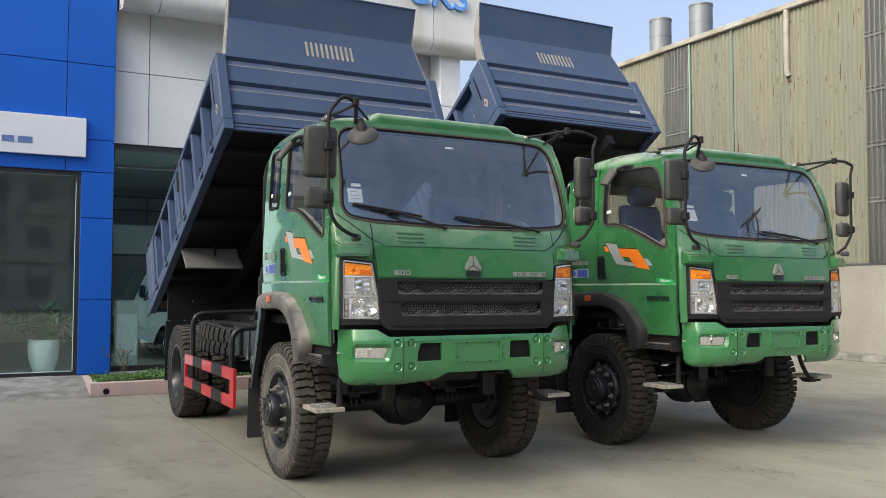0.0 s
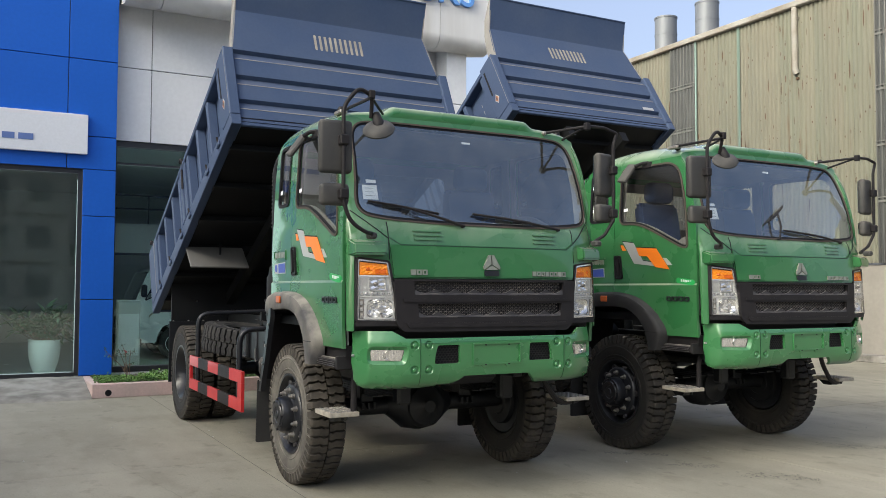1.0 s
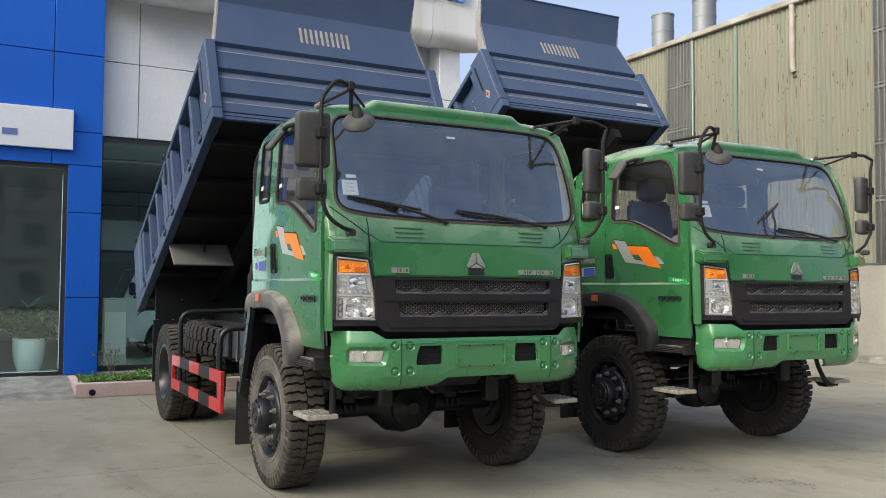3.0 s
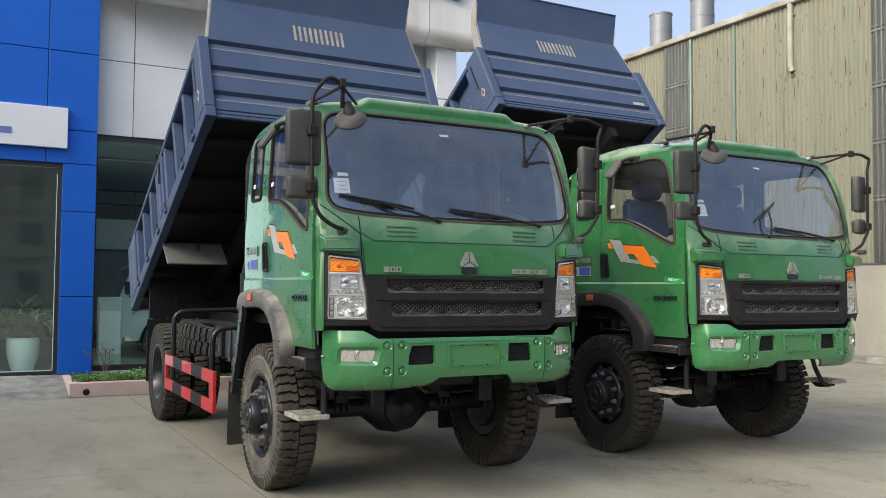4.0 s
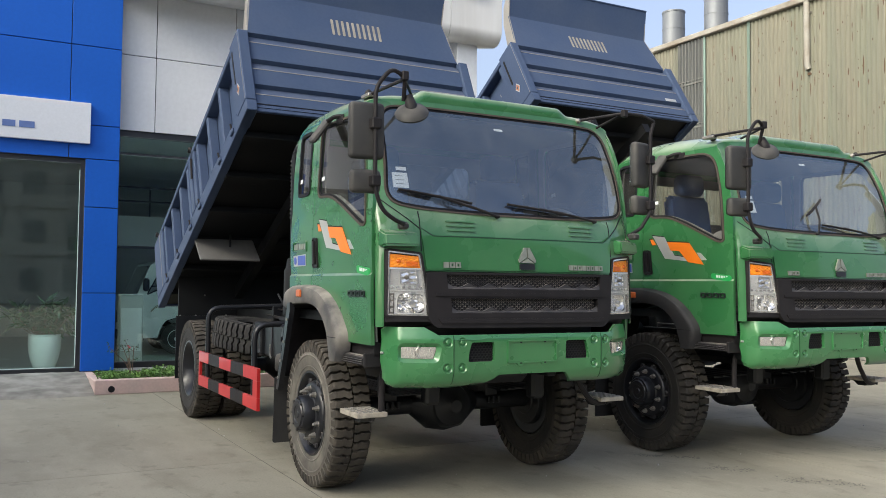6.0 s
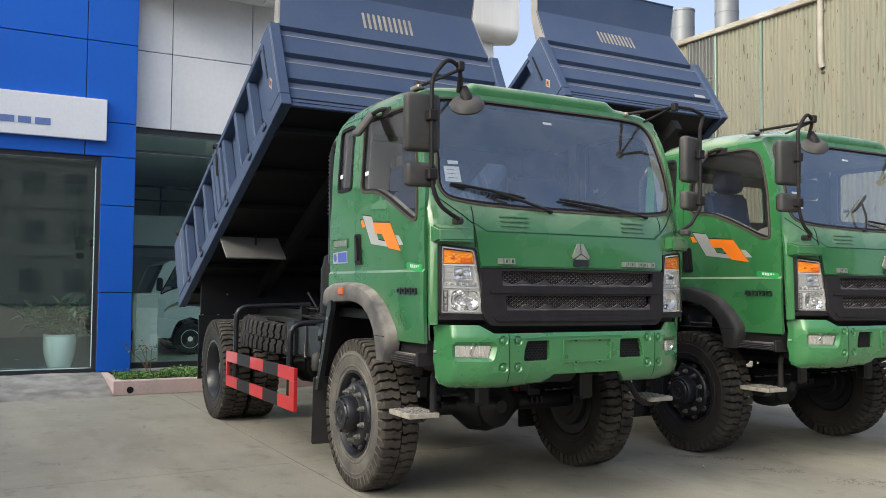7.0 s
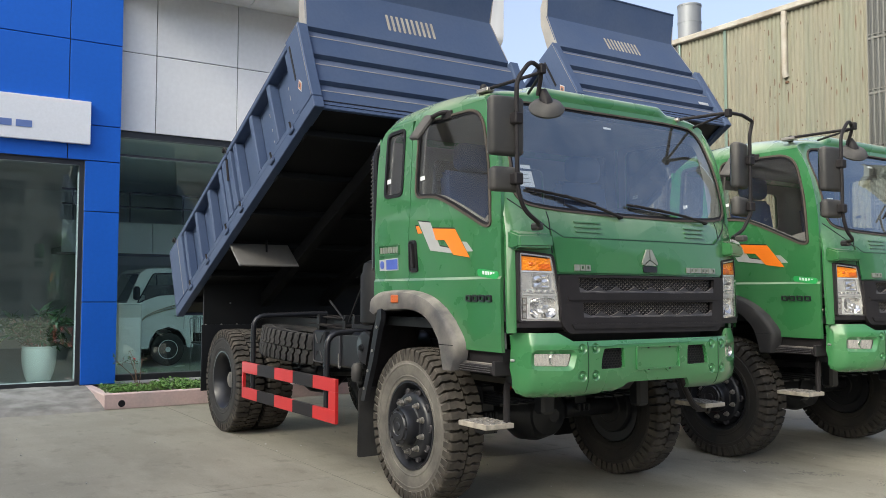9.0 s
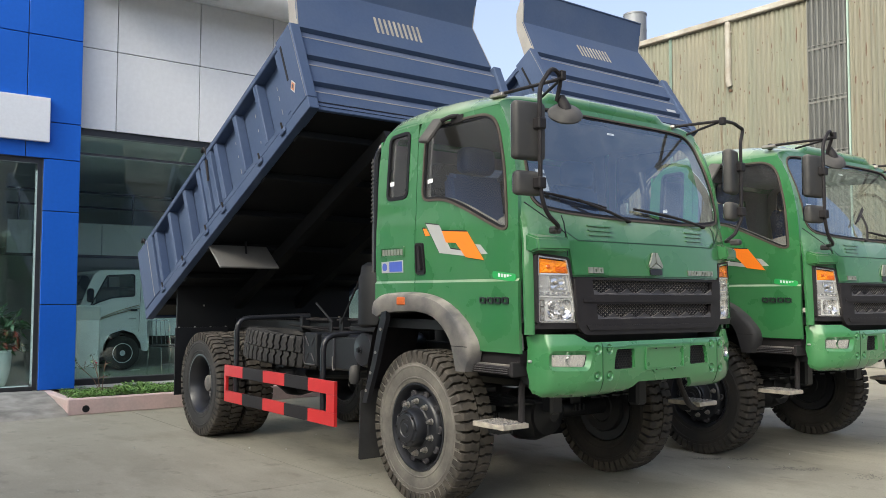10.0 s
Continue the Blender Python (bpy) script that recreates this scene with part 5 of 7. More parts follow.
def cab_interior(t):
    bm = bmesh.new()
    prism(bm, rounded([(0.30, 1.5), (0.26, 2.02), (0.36, 2.075), (0.62, 2.02), (0.66, 1.85), (0.58, 1.5)], 0.05, 4), lambda u, v, d: (d, u + 0.03, v), -0.94, 0.94)
    part("dashboard", bm, "trim_in", t)
    for x in (-0.57, 0.55):
        s = part("seat", boxm(x - 0.25, x + 0.25, 0.80, 1.32, 1.65, 1.82, bevel=0.06, seg=3), "seat", t, "dark blue cloth seat in a clear plastic wrap")
        bm = bmesh.new()
        prism(bm, rounded([(1.20, 1.78), (1.34, 1.78), (1.42, 2.40), (1.38, 2.44), (1.31, 2.42)], 0.03, 4), lambda u, v, d: (d, u, v), x - 0.235, x + 0.235)
        bmesh.ops.bevel(bm, geom=[g for g in bm.edges if abs(g.verts[0].co.x - g.verts[1].co.x) < 1e-6], offset=0.03, segments=2, affect="EDGES")
        part("backrest", bm, "seat", s)
        part("headrest", boxm(x - 0.16, x + 0.16, 1.24, 1.40, 2.43, 2.645, bevel=0.065, seg=4), "seat", s)
        for dx in (-0.06, 0.06):
            part("headrest_post", tubem([(x + dx, 1.36, 2.40), (x + dx, 1.35, 2.49)], 0.008, 6, 0), "chrome", s)
    bm = bmesh.new()
    tube(bm, [(0.60 + 0.22 * math.cos(a), 0.78 + 0.17 * math.sin(a), 2.05 + 0.12 * math.sin(a)) for a in [2 * math.pi * k / 28 for k in range(29)]], 0.014, 8, 0)
    box(bm, 0.54, 0.66, 0.75, 0.81, 2.01, 2.07, bevel=0.015)
    for dx in (-0.2, 0.2):
        tube(bm, [(0.60, 0.78, 2.05), (0.60 + dx, 0.78, 2.05)], 0.012, 6, 0)
    tube(bm, [(0.60, 0.78, 2.05), (0.60, 0.56, 1.85)], 0.03, 8, 0)
    part("steering_wheel", bm, "black", t)


def headlight(t, s):
    """Tall lamp: amber indicator over clear reflectors; s is the side."""
    def f(o):
        return lambda u, v: front(s * u, v, o)
    out = rounded([(0.745, 1.32), (1.03, 1.325), (1.022, 1.758), (0.812, 1.735)], 0.015, 3)
    CUT = [(0, v) for v in (0.80, 0.85, 0.9, 0.95, 0.99)]
    h = part("headlight", sheet(out, [], f(-0.062), 0.01, CUT), "reflector", t, "tall clear headlight with amber indicator")
    part("housing", ring(inset(out, -0.010), inset(out, 0.003), lambda u, v, k: front(s * u, v, 0.018 - k), 0.09), "black", h)
    part("lamp_border", ring(inset(out, 0.003), inset(out, 0.014), lambda u, v, k: front(s * u, v, 0.010 - k), 0.03), "reflector", h)
    # amber indicator: faceted block, deep patch over the bulb, screws along the top
    part("indicator", sheet([(0.800, 1.640), (1.006, 1.643), (1.004, 1.733), (0.824, 1.716)], [], f(-0.004), 0.012, CUT), "amber", h, "amber indicator lens")
    part("indicator_face", facets(0.822, 0.998, 1.646, 1.712, 9, 5, 0.005, lambda u, v, d: front(s * u, v, 0.002 + d * 0.6)), "amber", h, angle=5)
    part("indicator_patch", facets(0.828, 0.905, 1.650, 1.682, 4, 3, 0.004, lambda u, v, d: front(s * u, v, 0.006 + d * 0.4)), "amber_deep", h, angle=5)
    part("indicator_bulb", lathem([(0.0, -0.010), (0.010, -0.007), (0.017, 0.004)], 14, "y", front(s * 0.950, 1.682, 0.004)), "amber_deep", h)
    # position lamp: ribbed plate with a flat window, dark bulb and a row of beads
    part("plate", sheet([(0.775, 1.497), (1.012, 1.500), (1.008, 1.632), (0.802, 1.630)], [], f(-0.012), 0.02, CUT), "lampwhite", h)
    for k in range(11):
        z = 1.535 + 0.0085 * k
        part("rib", sheet([(0.955, z), (0.998, z), (0.998, z + 0.0045), (0.955, z + 0.0045)], [], f(-0.004), 0.008), "lampwhite", h)
    part("window_rim", ring(rounded([(0.822, 1.530), (0.944, 1.530), (0.944, 1.624), (0.836, 1.624)], 0.012, 3), rounded([(0.830, 1.537), (0.936, 1.537), (0.936, 1.617), (0.843, 1.617)], 0.010, 3), lambda u, v, k: front(s * u, v, 0.000 - k), 0.014), "brightwork", h)
    part("window_back", facets(0.832, 0.936, 1.538, 1.616, 2, 4, 0.003, lambda u, v, d: front(s * u, v, -0.009 + d)), "brightwork", h, angle=5)
    part("bulb", lathem([(0.0, -0.020), (0.009, -0.018), (0.012, -0.004), (0.015, 0.006)], 12, "y", front(s * 0.900, 1.578, -0.004)), "greyplastic", h)
    for k in range(6):
        u = 0.800 + 0.037 * k
        part("bead", sheet(rounded([(u, 1.505), (u + 0.020, 1.505), (u + 0.020, 1.520), (u, 1.520)], 0.004, 2), [], f(0.000), 0.012), "brightwork", h)
    part("divider", sheet([(0.764, 1.482), (1.016, 1.486), (1.016, 1.498), (0.767, 1.495)], [], f(0.004), 0.03, CUT), "lampwhite", h)
    part("divider", sheet([(0.790, 1.628), (1.012, 1.631), (1.012, 1.641), (0.793, 1.638)], [], f(0.003), 0.03, CUT), "lampwhite", h)
    # main beam: pressed bowl cut by a frame, a slotted strip beside it
    bowl = rounded([(0.772, 1.340), (0.966, 1.342), (0.960, 1.474), (0.782, 1.472)], 0.045, 6)
    part("bowl_frame", sheet(rounded([(0.752, 1.328), (1.022, 1.330), (1.018, 1.484), (0.764, 1.482)], 0.01, 2), [bowl], f(-0.008), 0.02, CUT), "lampwhite", h, angle=20)
    part("bowl", pressed_bowl(0.868, 1.407, 0.102, 0.070, 0.046, lambda u, v, d: front(s * u, v, -0.010 - d)), "brightwork", h, angle=5)
    part("bowl_rim", ring(inset(bowl, -0.006), inset(bowl, 0.003), lambda u, v, k: front(s * u, v, -0.003 - k), 0.012), "lampwhite", h)
    part("bulb_shade", lathem([(0.0, -0.030), (0.024, -0.026), (0.030, -0.010), (0.030, 0.02)], 18, "y", front(s * 0.862, 1.402, -0.026)), "brightwork", h)
    part("bulb_stem", sheet([(0.845, 1.345), (0.852, 1.345), (0.866, 1.388), (0.858, 1.388)], [], f(-0.014), 0.01), "greyplastic", h)
    part("slot_strip", sheet([(0.980, 1.338), (1.008, 1.338), (1.005, 1.472), (0.977, 1.472)], [], f(-0.004), 0.006), "greyplastic", h)
    for k in range(3):
        z = 1.346 + 0.042 * k
        part("slot_bar", sheet([(0.986, z), (1.002, z), (1.002, z + 0.030), (0.986, z + 0.030)], [], f(0.000), 0.006), "reflector", h)
    part("cover", sheet(inset(rounded([(0.745, 1.32), (1.03, 1.325), (1.026, 1.632), (0.790, 1.628)], 0.015, 3), 0.004), [], f(0.014), 0.003, CUT), "lens", h)
    part("lamp_skirt", sheet([(0.74, 1.285), (1.035, 1.285), (1.032, 1.315), (0.742, 1.312)], [], f(0.01), 0.05, CUT), "black", t)
    # green brow that carries the mirror arm
    bm = bmesh.new()
    xa, xb = sorted((s * 0.845, s * 1.066))
    vs = prism(bm, [(0.045, 1.865), (0.035, 1.785), (0.10, 1.772), (0.235, 1.775), (0.235, 1.90)], lambda u, v, d: (d, u, v), xa, xb)
    for v in vs:
        if v.co.y < 0.15:
            v.co.y += 0.085 * ((abs(v.co.x) - 0.835) / 0.257)
    bmesh.ops.bevel(bm, geom=bm.edges[:], offset=0.012, segments=2, affect="EDGES")
    part("mirror_brow", bm, "green", t)


def pressed_bowl(cu, cv, ru, rv, deep, place, rings=6, spokes=18):
    """Reflector bowl pressed in flat steps, every step tilted its own way."""
    bm = bmesh.new()
    rr = random.Random(5)
    prev = None
    for i in range(rings + 1):
        q = 0.16 + 0.84 * i / rings
        row = []
        for k in range(spokes):
            a = 2 * math.pi * (k + 0.5 * (i % 2)) / spokes
            d = deep * (1 - q * q) + (rr.uniform(-0.0045, 0.0045) if i < rings else 0.0)
            row.append(bm.verts.new(place(cu + ru * q * math.cos(a), cv + rv * q * math.sin(a), d)))
        if prev:
            for k in range(spokes):
                j = (k + 1) % spokes
                bm.faces.new((prev[k], prev[j], row[j], row[k]))
        prev = row
    bmesh.ops.recalc_face_normals(bm, faces=bm.faces[:])
    return bm


def facets(x0, x1, z0, z1, nx, nz, deep, place):
    """Pressed reflector: a grid of shallow pyramids, alternately in and out."""
    bm = bmesh.new()
    for i in range(nx):
        for j in range(nz):
            u0, u1 = x0 + (x1 - x0) * i / nx, x0 + (x1 - x0) * (i + 1) / nx
            v0, v1 = z0 + (z1 - z0) * j / nz, z0 + (z1 - z0) * (j + 1) / nz
            q = [bm.verts.new(place(u, v, 0.0)) for u, v in ((u0, v0), (u1, v0), (u1, v1), (u0, v1))]
            k = 0.5 + 0.3 * math.sin(1.7 * i + 2.9 * j)
            c = bm.verts.new(place(u0 + (u1 - u0) * k, v0 + (v1 - v0) * (1 - k), deep if (i + j) % 2 else -deep))
            for a in range(4):
                bm.faces.new((q[a], q[(a + 1) % 4], c))
    bmesh.ops.remove_doubles(bm, verts=bm.verts[:], dist=0.0001)
    return bm


def scallop(x0, x1, zb, zt, dip, n):
    pts = [(x0, zb), (x1, zb)]
    for k in range(n * 6, -1, -1):
        u = k / (n * 6)
        ph = (u * n) % 1.0
        pts.append((x0 + (x1 - x0) * u, zt - dip * math.sin(math.pi * ph)))
    return pts


def grille(t):
    out = rounded([(-0.715, 1.245), (0.69, 1.235), (0.755, 1.30), (0.77, 1.615), (-0.785, 1.615), (-0.765, 1.30)], 0.03, 3)
    m1 = [(-0.63, 1.505), (0.645, 1.505), (0.655, 1.600), (-0.64, 1.600)]
    m2 = [(-0.60, 1.345), (0.62, 1.345), (0.63, 1.440), (-0.61, 1.440)]
    g = part("grille", sheet(out, [m1, m2], lambda u, v: front(u, v, 0.03), 0.03, XCUT), "black", t, "matt black grille with honeycomb mesh", angle=28)
    part("backing", sheet([(-0.7, 1.3), (0.7, 1.3), (0.7, 1.61), (-0.7, 1.61)], [], lambda u, v: front(u, v, -0.02), 0.004, XCUT), "seal", g)
    for (x0, x1, z0, z1) in ((-0.64, 0.65, 1.50, 1.602), (-0.61, 0.63, 1.34, 1.442)):
        bm = bmesh.new()
        s = 0.025
        rows = int((z1 - z0) / (s * 0.5)) + 1
        for j in range(rows):
            z = z0 + j * s * 0.5
            if z > z1 - 0.012:
                continue
            x = x0 + (0 if j % 2 else s * 0.75)
            while x < x1 - s:
                hexo = [(x + s * 0.52 * math.cos(a), z + 0.012 + s * 0.27 * math.sin(a)) for a in [math.pi / 3 * k for k in range(6)]]
                hexi = [(x + s * 0.38 * math.cos(a), z + 0.012 + s * 0.18 * math.sin(a)) for a in [math.pi / 3 * k for k in range(6)]]
                a = [bm.verts.new(front(u, v, 0.006)) for u, v in hexo]
                b = [bm.verts.new(front(u, v, 0.004)) for u, v in hexi]
                for k in range(6):
                    bm.faces.new((a[k], a[(k + 1) % 6], b[(k + 1) % 6], b[k]))
                x += s * 1.5
        part("mesh", bm, "greyplastic", g)
    for zt, zb, x0, x1 in ((1.545, 1.500, -0.634, 0.648), (1.385, 1.340, -0.604, 0.624)):
        part("scalloped_bar", sheet(scallop(x0, x1, zb, zt, 0.030, 8), [], lambda u, v: front(u, v, 0.022 + 0.008 * (v < zb + 0.01)), 0.014, XCUT), "shelf", g, angle=20)
    part("grille_rib", sheet([(-0.72, 1.455), (0.71, 1.455), (0.71, 1.475), (-0.72, 1.475)], [], lambda u, v: front(u, v, 0.038), 0.012, XCUT), "black", g)
    part("grille_rib", sheet([(-0.68, 1.275), (0.66, 1.268), (0.68, 1.30), (-0.70, 1.307)], [], lambda u, v: front(u, v, 0.040), 0.014, XCUT), "black", g)
    part("cooler_bar", boxm(-0.7, 0.7, 0.22, 0.26, 1.17, 1.25), "navy_under", t)
    # maker's badge as plain shapes
    b = part("badge", sheet(rounded([(-0.062, 1.642), (0.062, 1.642), (0.062, 1.682), (-0.062, 1.682)], 0.008, 2), [], lambda u, v: front(u, v, 0.026), 0.012), "blackgloss", t, "chrome and black badge")
    for pts in ([(-0.066, 1.690), (-0.004, 1.728), (-0.004, 1.797), (-0.022, 1.797), (-0.072, 1.708)], [(0.066, 1.690), (0.072, 1.708), (0.022, 1.797), (0.004, 1.797), (0.004, 1.728)], [(-0.055, 1.688), (0.055, 1.688), (0.0, 1.722)]):
        part("badge_wing", sheet(pts, [], lambda u, v: front(u, v, 0.030), 0.014), "dullchrome", b)
    for x, w, n, h in ((-0.655, 0.038, 3, 0.038), (0.365, 0.035, 8, 0.036)):
        for k in range(n):
            xx = x + k * (w + 0.006)
            o = [(xx, 1.645), (xx + w, 1.645), (xx + w, 1.645 + h), (xx, 1.645 + h)]
            hole = [(xx + w * 0.3, 1.645 + h * 0.25), (xx + w * 0.7, 1.645 + h * 0.25), (xx + w * 0.7, 1.645 + h * 0.75), (xx + w * 0.3, 1.645 + h * 0.75)] if k % 3 else []
            part("name_block", sheet(o, [hole] if hole else [], lambda u, v: front(u, v, 0.022), 0.008), "dullchrome", t)


def bumper(t):
    def f(o):
        def g(x, z):
            a = abs(x)
            y = -0.010 if a < 0.60 else -0.010 + 1.1 * (a - 0.60) ** 2 if a < 0.85 else 0.0588 + 0.62 * (a - 0.85) if a < 0.955 else 0.1239 + 1.9 * (a - 0.955)
            roll = 0.35 * max(0.0, 0.952 - z) + 0.03 * max(0.0, (0.90 - z) / 0.04) ** 2 + 0.020 * max(0.0, (z - 1.165) / 0.07)
            return (x, y + roll - o, z)
        return g
    low = 0.845
    out = [(-1.005, 0.905), (-0.985, 0.870), (-0.94, low), (-0.60, low), (-0.36, 0.868), (-0.30, 0.895), (-0.255, 0.925), (0.30, 0.925), (0.34, 0.885), (0.40, low), (0.94, low), (0.985, 0.870), (1.005, 0.905),
           (1.018, 1.03), (1.012, 1.232), (0.995, 1.25), (0.80, 1.25), (0.715, 1.198), (-0.715, 1.198), (-0.80, 1.25), (-0.995, 1.25), (-1.012, 1.232), (-1.018, 1.03)]
    holes = []
    for s in (-1, 1):
        hole = [(s * 0.295, 1.018), (s * 0.502, 1.018), (s * 0.495, 1.085), (s * 0.475, 1.148), (s * 0.30, 1.148)]
        holes.append(rounded(hole, 0.015, 3))
        holes.append(inset(rounded([(s * 0.742, 1.043), (s * 0.932, 1.046), (s * 0.932, 1.120), (s * 0.722, 1.120)], 0.01, 3), -0.026))
        for x in (0.547, 0.655):
            for z in (0.980, 1.150):
                holes.append([(s * x + 0.0335 * math.cos(2 * math.pi * k / 14), z + 0.0335 * math.sin(2 * math.pi * k / 14)) for k in range(14)])
    CUT = [(0, s * v) for s in (-1, 1) for v in (0.3, 0.5, 0.54, 0.58, 0.62, 0.66, 0.7, 0.74, 0.78, 0.86, 0.92, 0.95, 0.965, 0.98, 0.995)] + [(1, v) for v in (0.872, 0.885, 0.90, 0.952, 1.165, 1.2, 1.22)]
    b = part("bumper", sheet(out, holes, f(0), 0.03, CUT), "green_bumper", t, "glossy lighter green steel bumper", angle=32)
    for s in (-1, 1):
        # mesh inserts
        bm = bmesh.new()
        for j in range(9):
            for i in range(9):
                x, z = 0.29 + 0.026 * i + (0.013 if j % 2 else 0), 1.012 + 0.0165 * j
                if x > 0.505:
                    continue
                a = [bm.verts.new((s * (x + 0.0145 * math.cos(q)), 0.014, z + 0.0115 * math.sin(q))) for q in [math.pi / 3 * k + 0.52 for k in range(6)]]
                c = [bm.verts.new((s * (x + 0.0100 * math.cos(q)), 0.016, z + 0.0078 * math.sin(q))) for q in [math.pi / 3 * k + 0.52 for k in range(6)]]
                for k in range(6):
                    bm.faces.new((a[k], a[(k + 1) % 6], c[(k + 1) % 6], c[k]))
        part("mesh_insert", bm, "black", b)
        part("insert_back", boxm(s * 0.28, s * 0.52, 0.05, 0.06, 1.0, 1.16), "seal", b)
        fogp = rounded([(s * 0.742, 1.043), (s * 0.932, 1.046), (s * 0.932, 1.120), (s * 0.722, 1.120)], 0.01, 3)
        fl = part("fog_lamp", sheet(fogp, [], f(-0.028), 0.02, CUT), "reflector", b, "clear fog lamp")
        part("fog_bowl", lathem([(0.0, 0.012), (0.02, 0.008), (0.034, -0.012), (0.037, -0.012), (0.037, 0.02)], 18, "y", f(-0.034)(s * 0.82, 1.083)), "chrome", b)
        part("fog_reflector", facets(0.748, 0.928, 1.05, 1.115, 22, 1, 0.002, lambda u, v, d: f(-0.022 + d * 0.6)(s * u, v)), "reflector", b, angle=5)
        pocket = bmesh.new()
        o = [pocket.verts.new(f(0.0005)(*p)) for p in inset(fogp, -0.0265)]
        i = [pocket.verts.new(f(-0.022)(*p)) for p in inset(fogp, -0.001)]
        for k in range(len(o)):
            pocket.faces.new((o[k], o[(k + 1) % len(o)], i[(k + 1) % len(o)], i[k]))
        part("fog_surround", pocket, "green_bumper", b)
        part("fog_cover", sheet(inset(fogp, 0.001), [], f(-0.016), 0.003, CUT), "lens", b)
        # joint and bolts
        part("bumper_joint", sheet([(s * 0.610, 0.87), (s * 0.6135, 0.87), (s * 0.6155, 1.196), (s * 0.612, 1.196)], [], f(0.003), 0.004, [(1, 0.885), (1, 0.9), (1, 0.952), (1, 1.165), (1, 1.18)]), "crease", b)
        for x in (0.547, 0.655):
            for z in (0.980, 1.150):
                dish, rows = bmesh.new(), []
                for rad, off in ((0.0345, 0.0005), (0.031, -0.004), (0.025, -0.010), (0.016, -0.011), (0.0150, -0.002), (0.011, 0.002), (0.003, 0.003)):
                    rows.append([dish.verts.new(f(off)(s * x + rad * math.cos(2 * math.pi * k / 14), z + rad * math.sin(2 * math.pi * k / 14))) for k in range(14)])
                for ra, rb in zip(rows, rows[1:]):
                    for k in range(14):
                        dish.faces.new((ra[k], ra[(k + 1) % 14], rb[(k + 1) % 14], rb[k]))
                dish.faces.new(rows[-1])
                part("bolt_seat", dish, "green_bumper", b)
        part("reflector_tab", boxm(s * 1.012, s * 1.028, 0.225, 0.255, 1.07, 1.085, bevel=0.003), "silver", b)
    part("plate_recess", ring(rounded([(-0.195, 1.0), (0.215, 1.0), (0.215, 1.155), (-0.195, 1.155)], 0.01, 2), rounded([(-0.185, 1.01), (0.205, 1.01), (0.205, 1.147), (-0.185, 1.147)], 0.008, 2), lambda u, v, k: (u, -0.022 + k, v), 0.014), "green_bumper", b)
    for x in (-0.09, 0.11):
        part("plate_lug", sheet(rounded([(x - 0.035, 1.002), (x + 0.035, 1.002), (x + 0.015, 0.980), (x - 0.015, 0.980)], 0.01, 2), [], lambda u, v: (u, -0.019, v), 0.012), "green_bumper", b)
        for z in (1.142, 1.0):
            part("plate_hole", sheet([(x - 0.008, z - 0.004), (x + 0.008, z - 0.004), (x + 0.008, z + 0.004), (x - 0.008, z + 0.004)], [], lambda u, v: (u, -0.023, v), 0.002), "seal", b)
    part("bumper_lip", sheet([(-0.60, 1.165), (-0.40, 1.165), (-0.36, 1.172), (0.33, 1.172), (0.37, 1.192), (0.6, 1.192), (0.6, 1.197), (0.365, 1.197), (0.325, 1.177), (-0.36, 1.177), (-0.40, 1.170), (-0.60, 1.170)], [], f(0.004), 0.004), "green_bumper", b)
    part("bumper_beam", boxm(-0.95, 0.95, 0.30, 0.40, 0.92, 1.15), "navy_under", t)


# ---- wheels ----
R_T, HUB_Z = 0.560, 0.542


LUG = [(0.0, 0.005), (0.76, 0.005), (0.62, 0.034), (0.845, 0.062), (0.71, 0.096), (0.75, 0.128), (0.75, 0.140), (0.73, 0.200), (0.06, 0.200), (0.05, 0.140), (0.05, 0.128), (0.0, 0.096), (0.13, 0.062), (-0.09, 0.034)]
TOP_LINE = ((0.0, 0.0, R_T), (0.10, 0.100, R_T - 0.002), (0.128, 0.128, R_T - 0.006), (0.140, 0.1395, R_T - 0.017), (0.200, 0.1455, 0.470), (0.205, 0.1445, 0.461))
LOW_LINE = ((0.0, 0.0, 0.522), (0.10, 0.100, 0.520), (0.128, 0.124, 0.508), (0.140, 0.1325, 0.494), (0.200, 0.1405, 0.466), (0.205, 0.1415, 0.461))
SIDE_LINE = ((0.450, 0.1425), (0.445, 0.1465), (0.437, 0.1465), (0.433, 0.1425), (0.385, 0.1425), (0.364, 0.138), (0.360, 0.1415), (0.353, 0.1410), (0.349, 0.1365), (0.325, 0.1325), (0.300, 0.105))


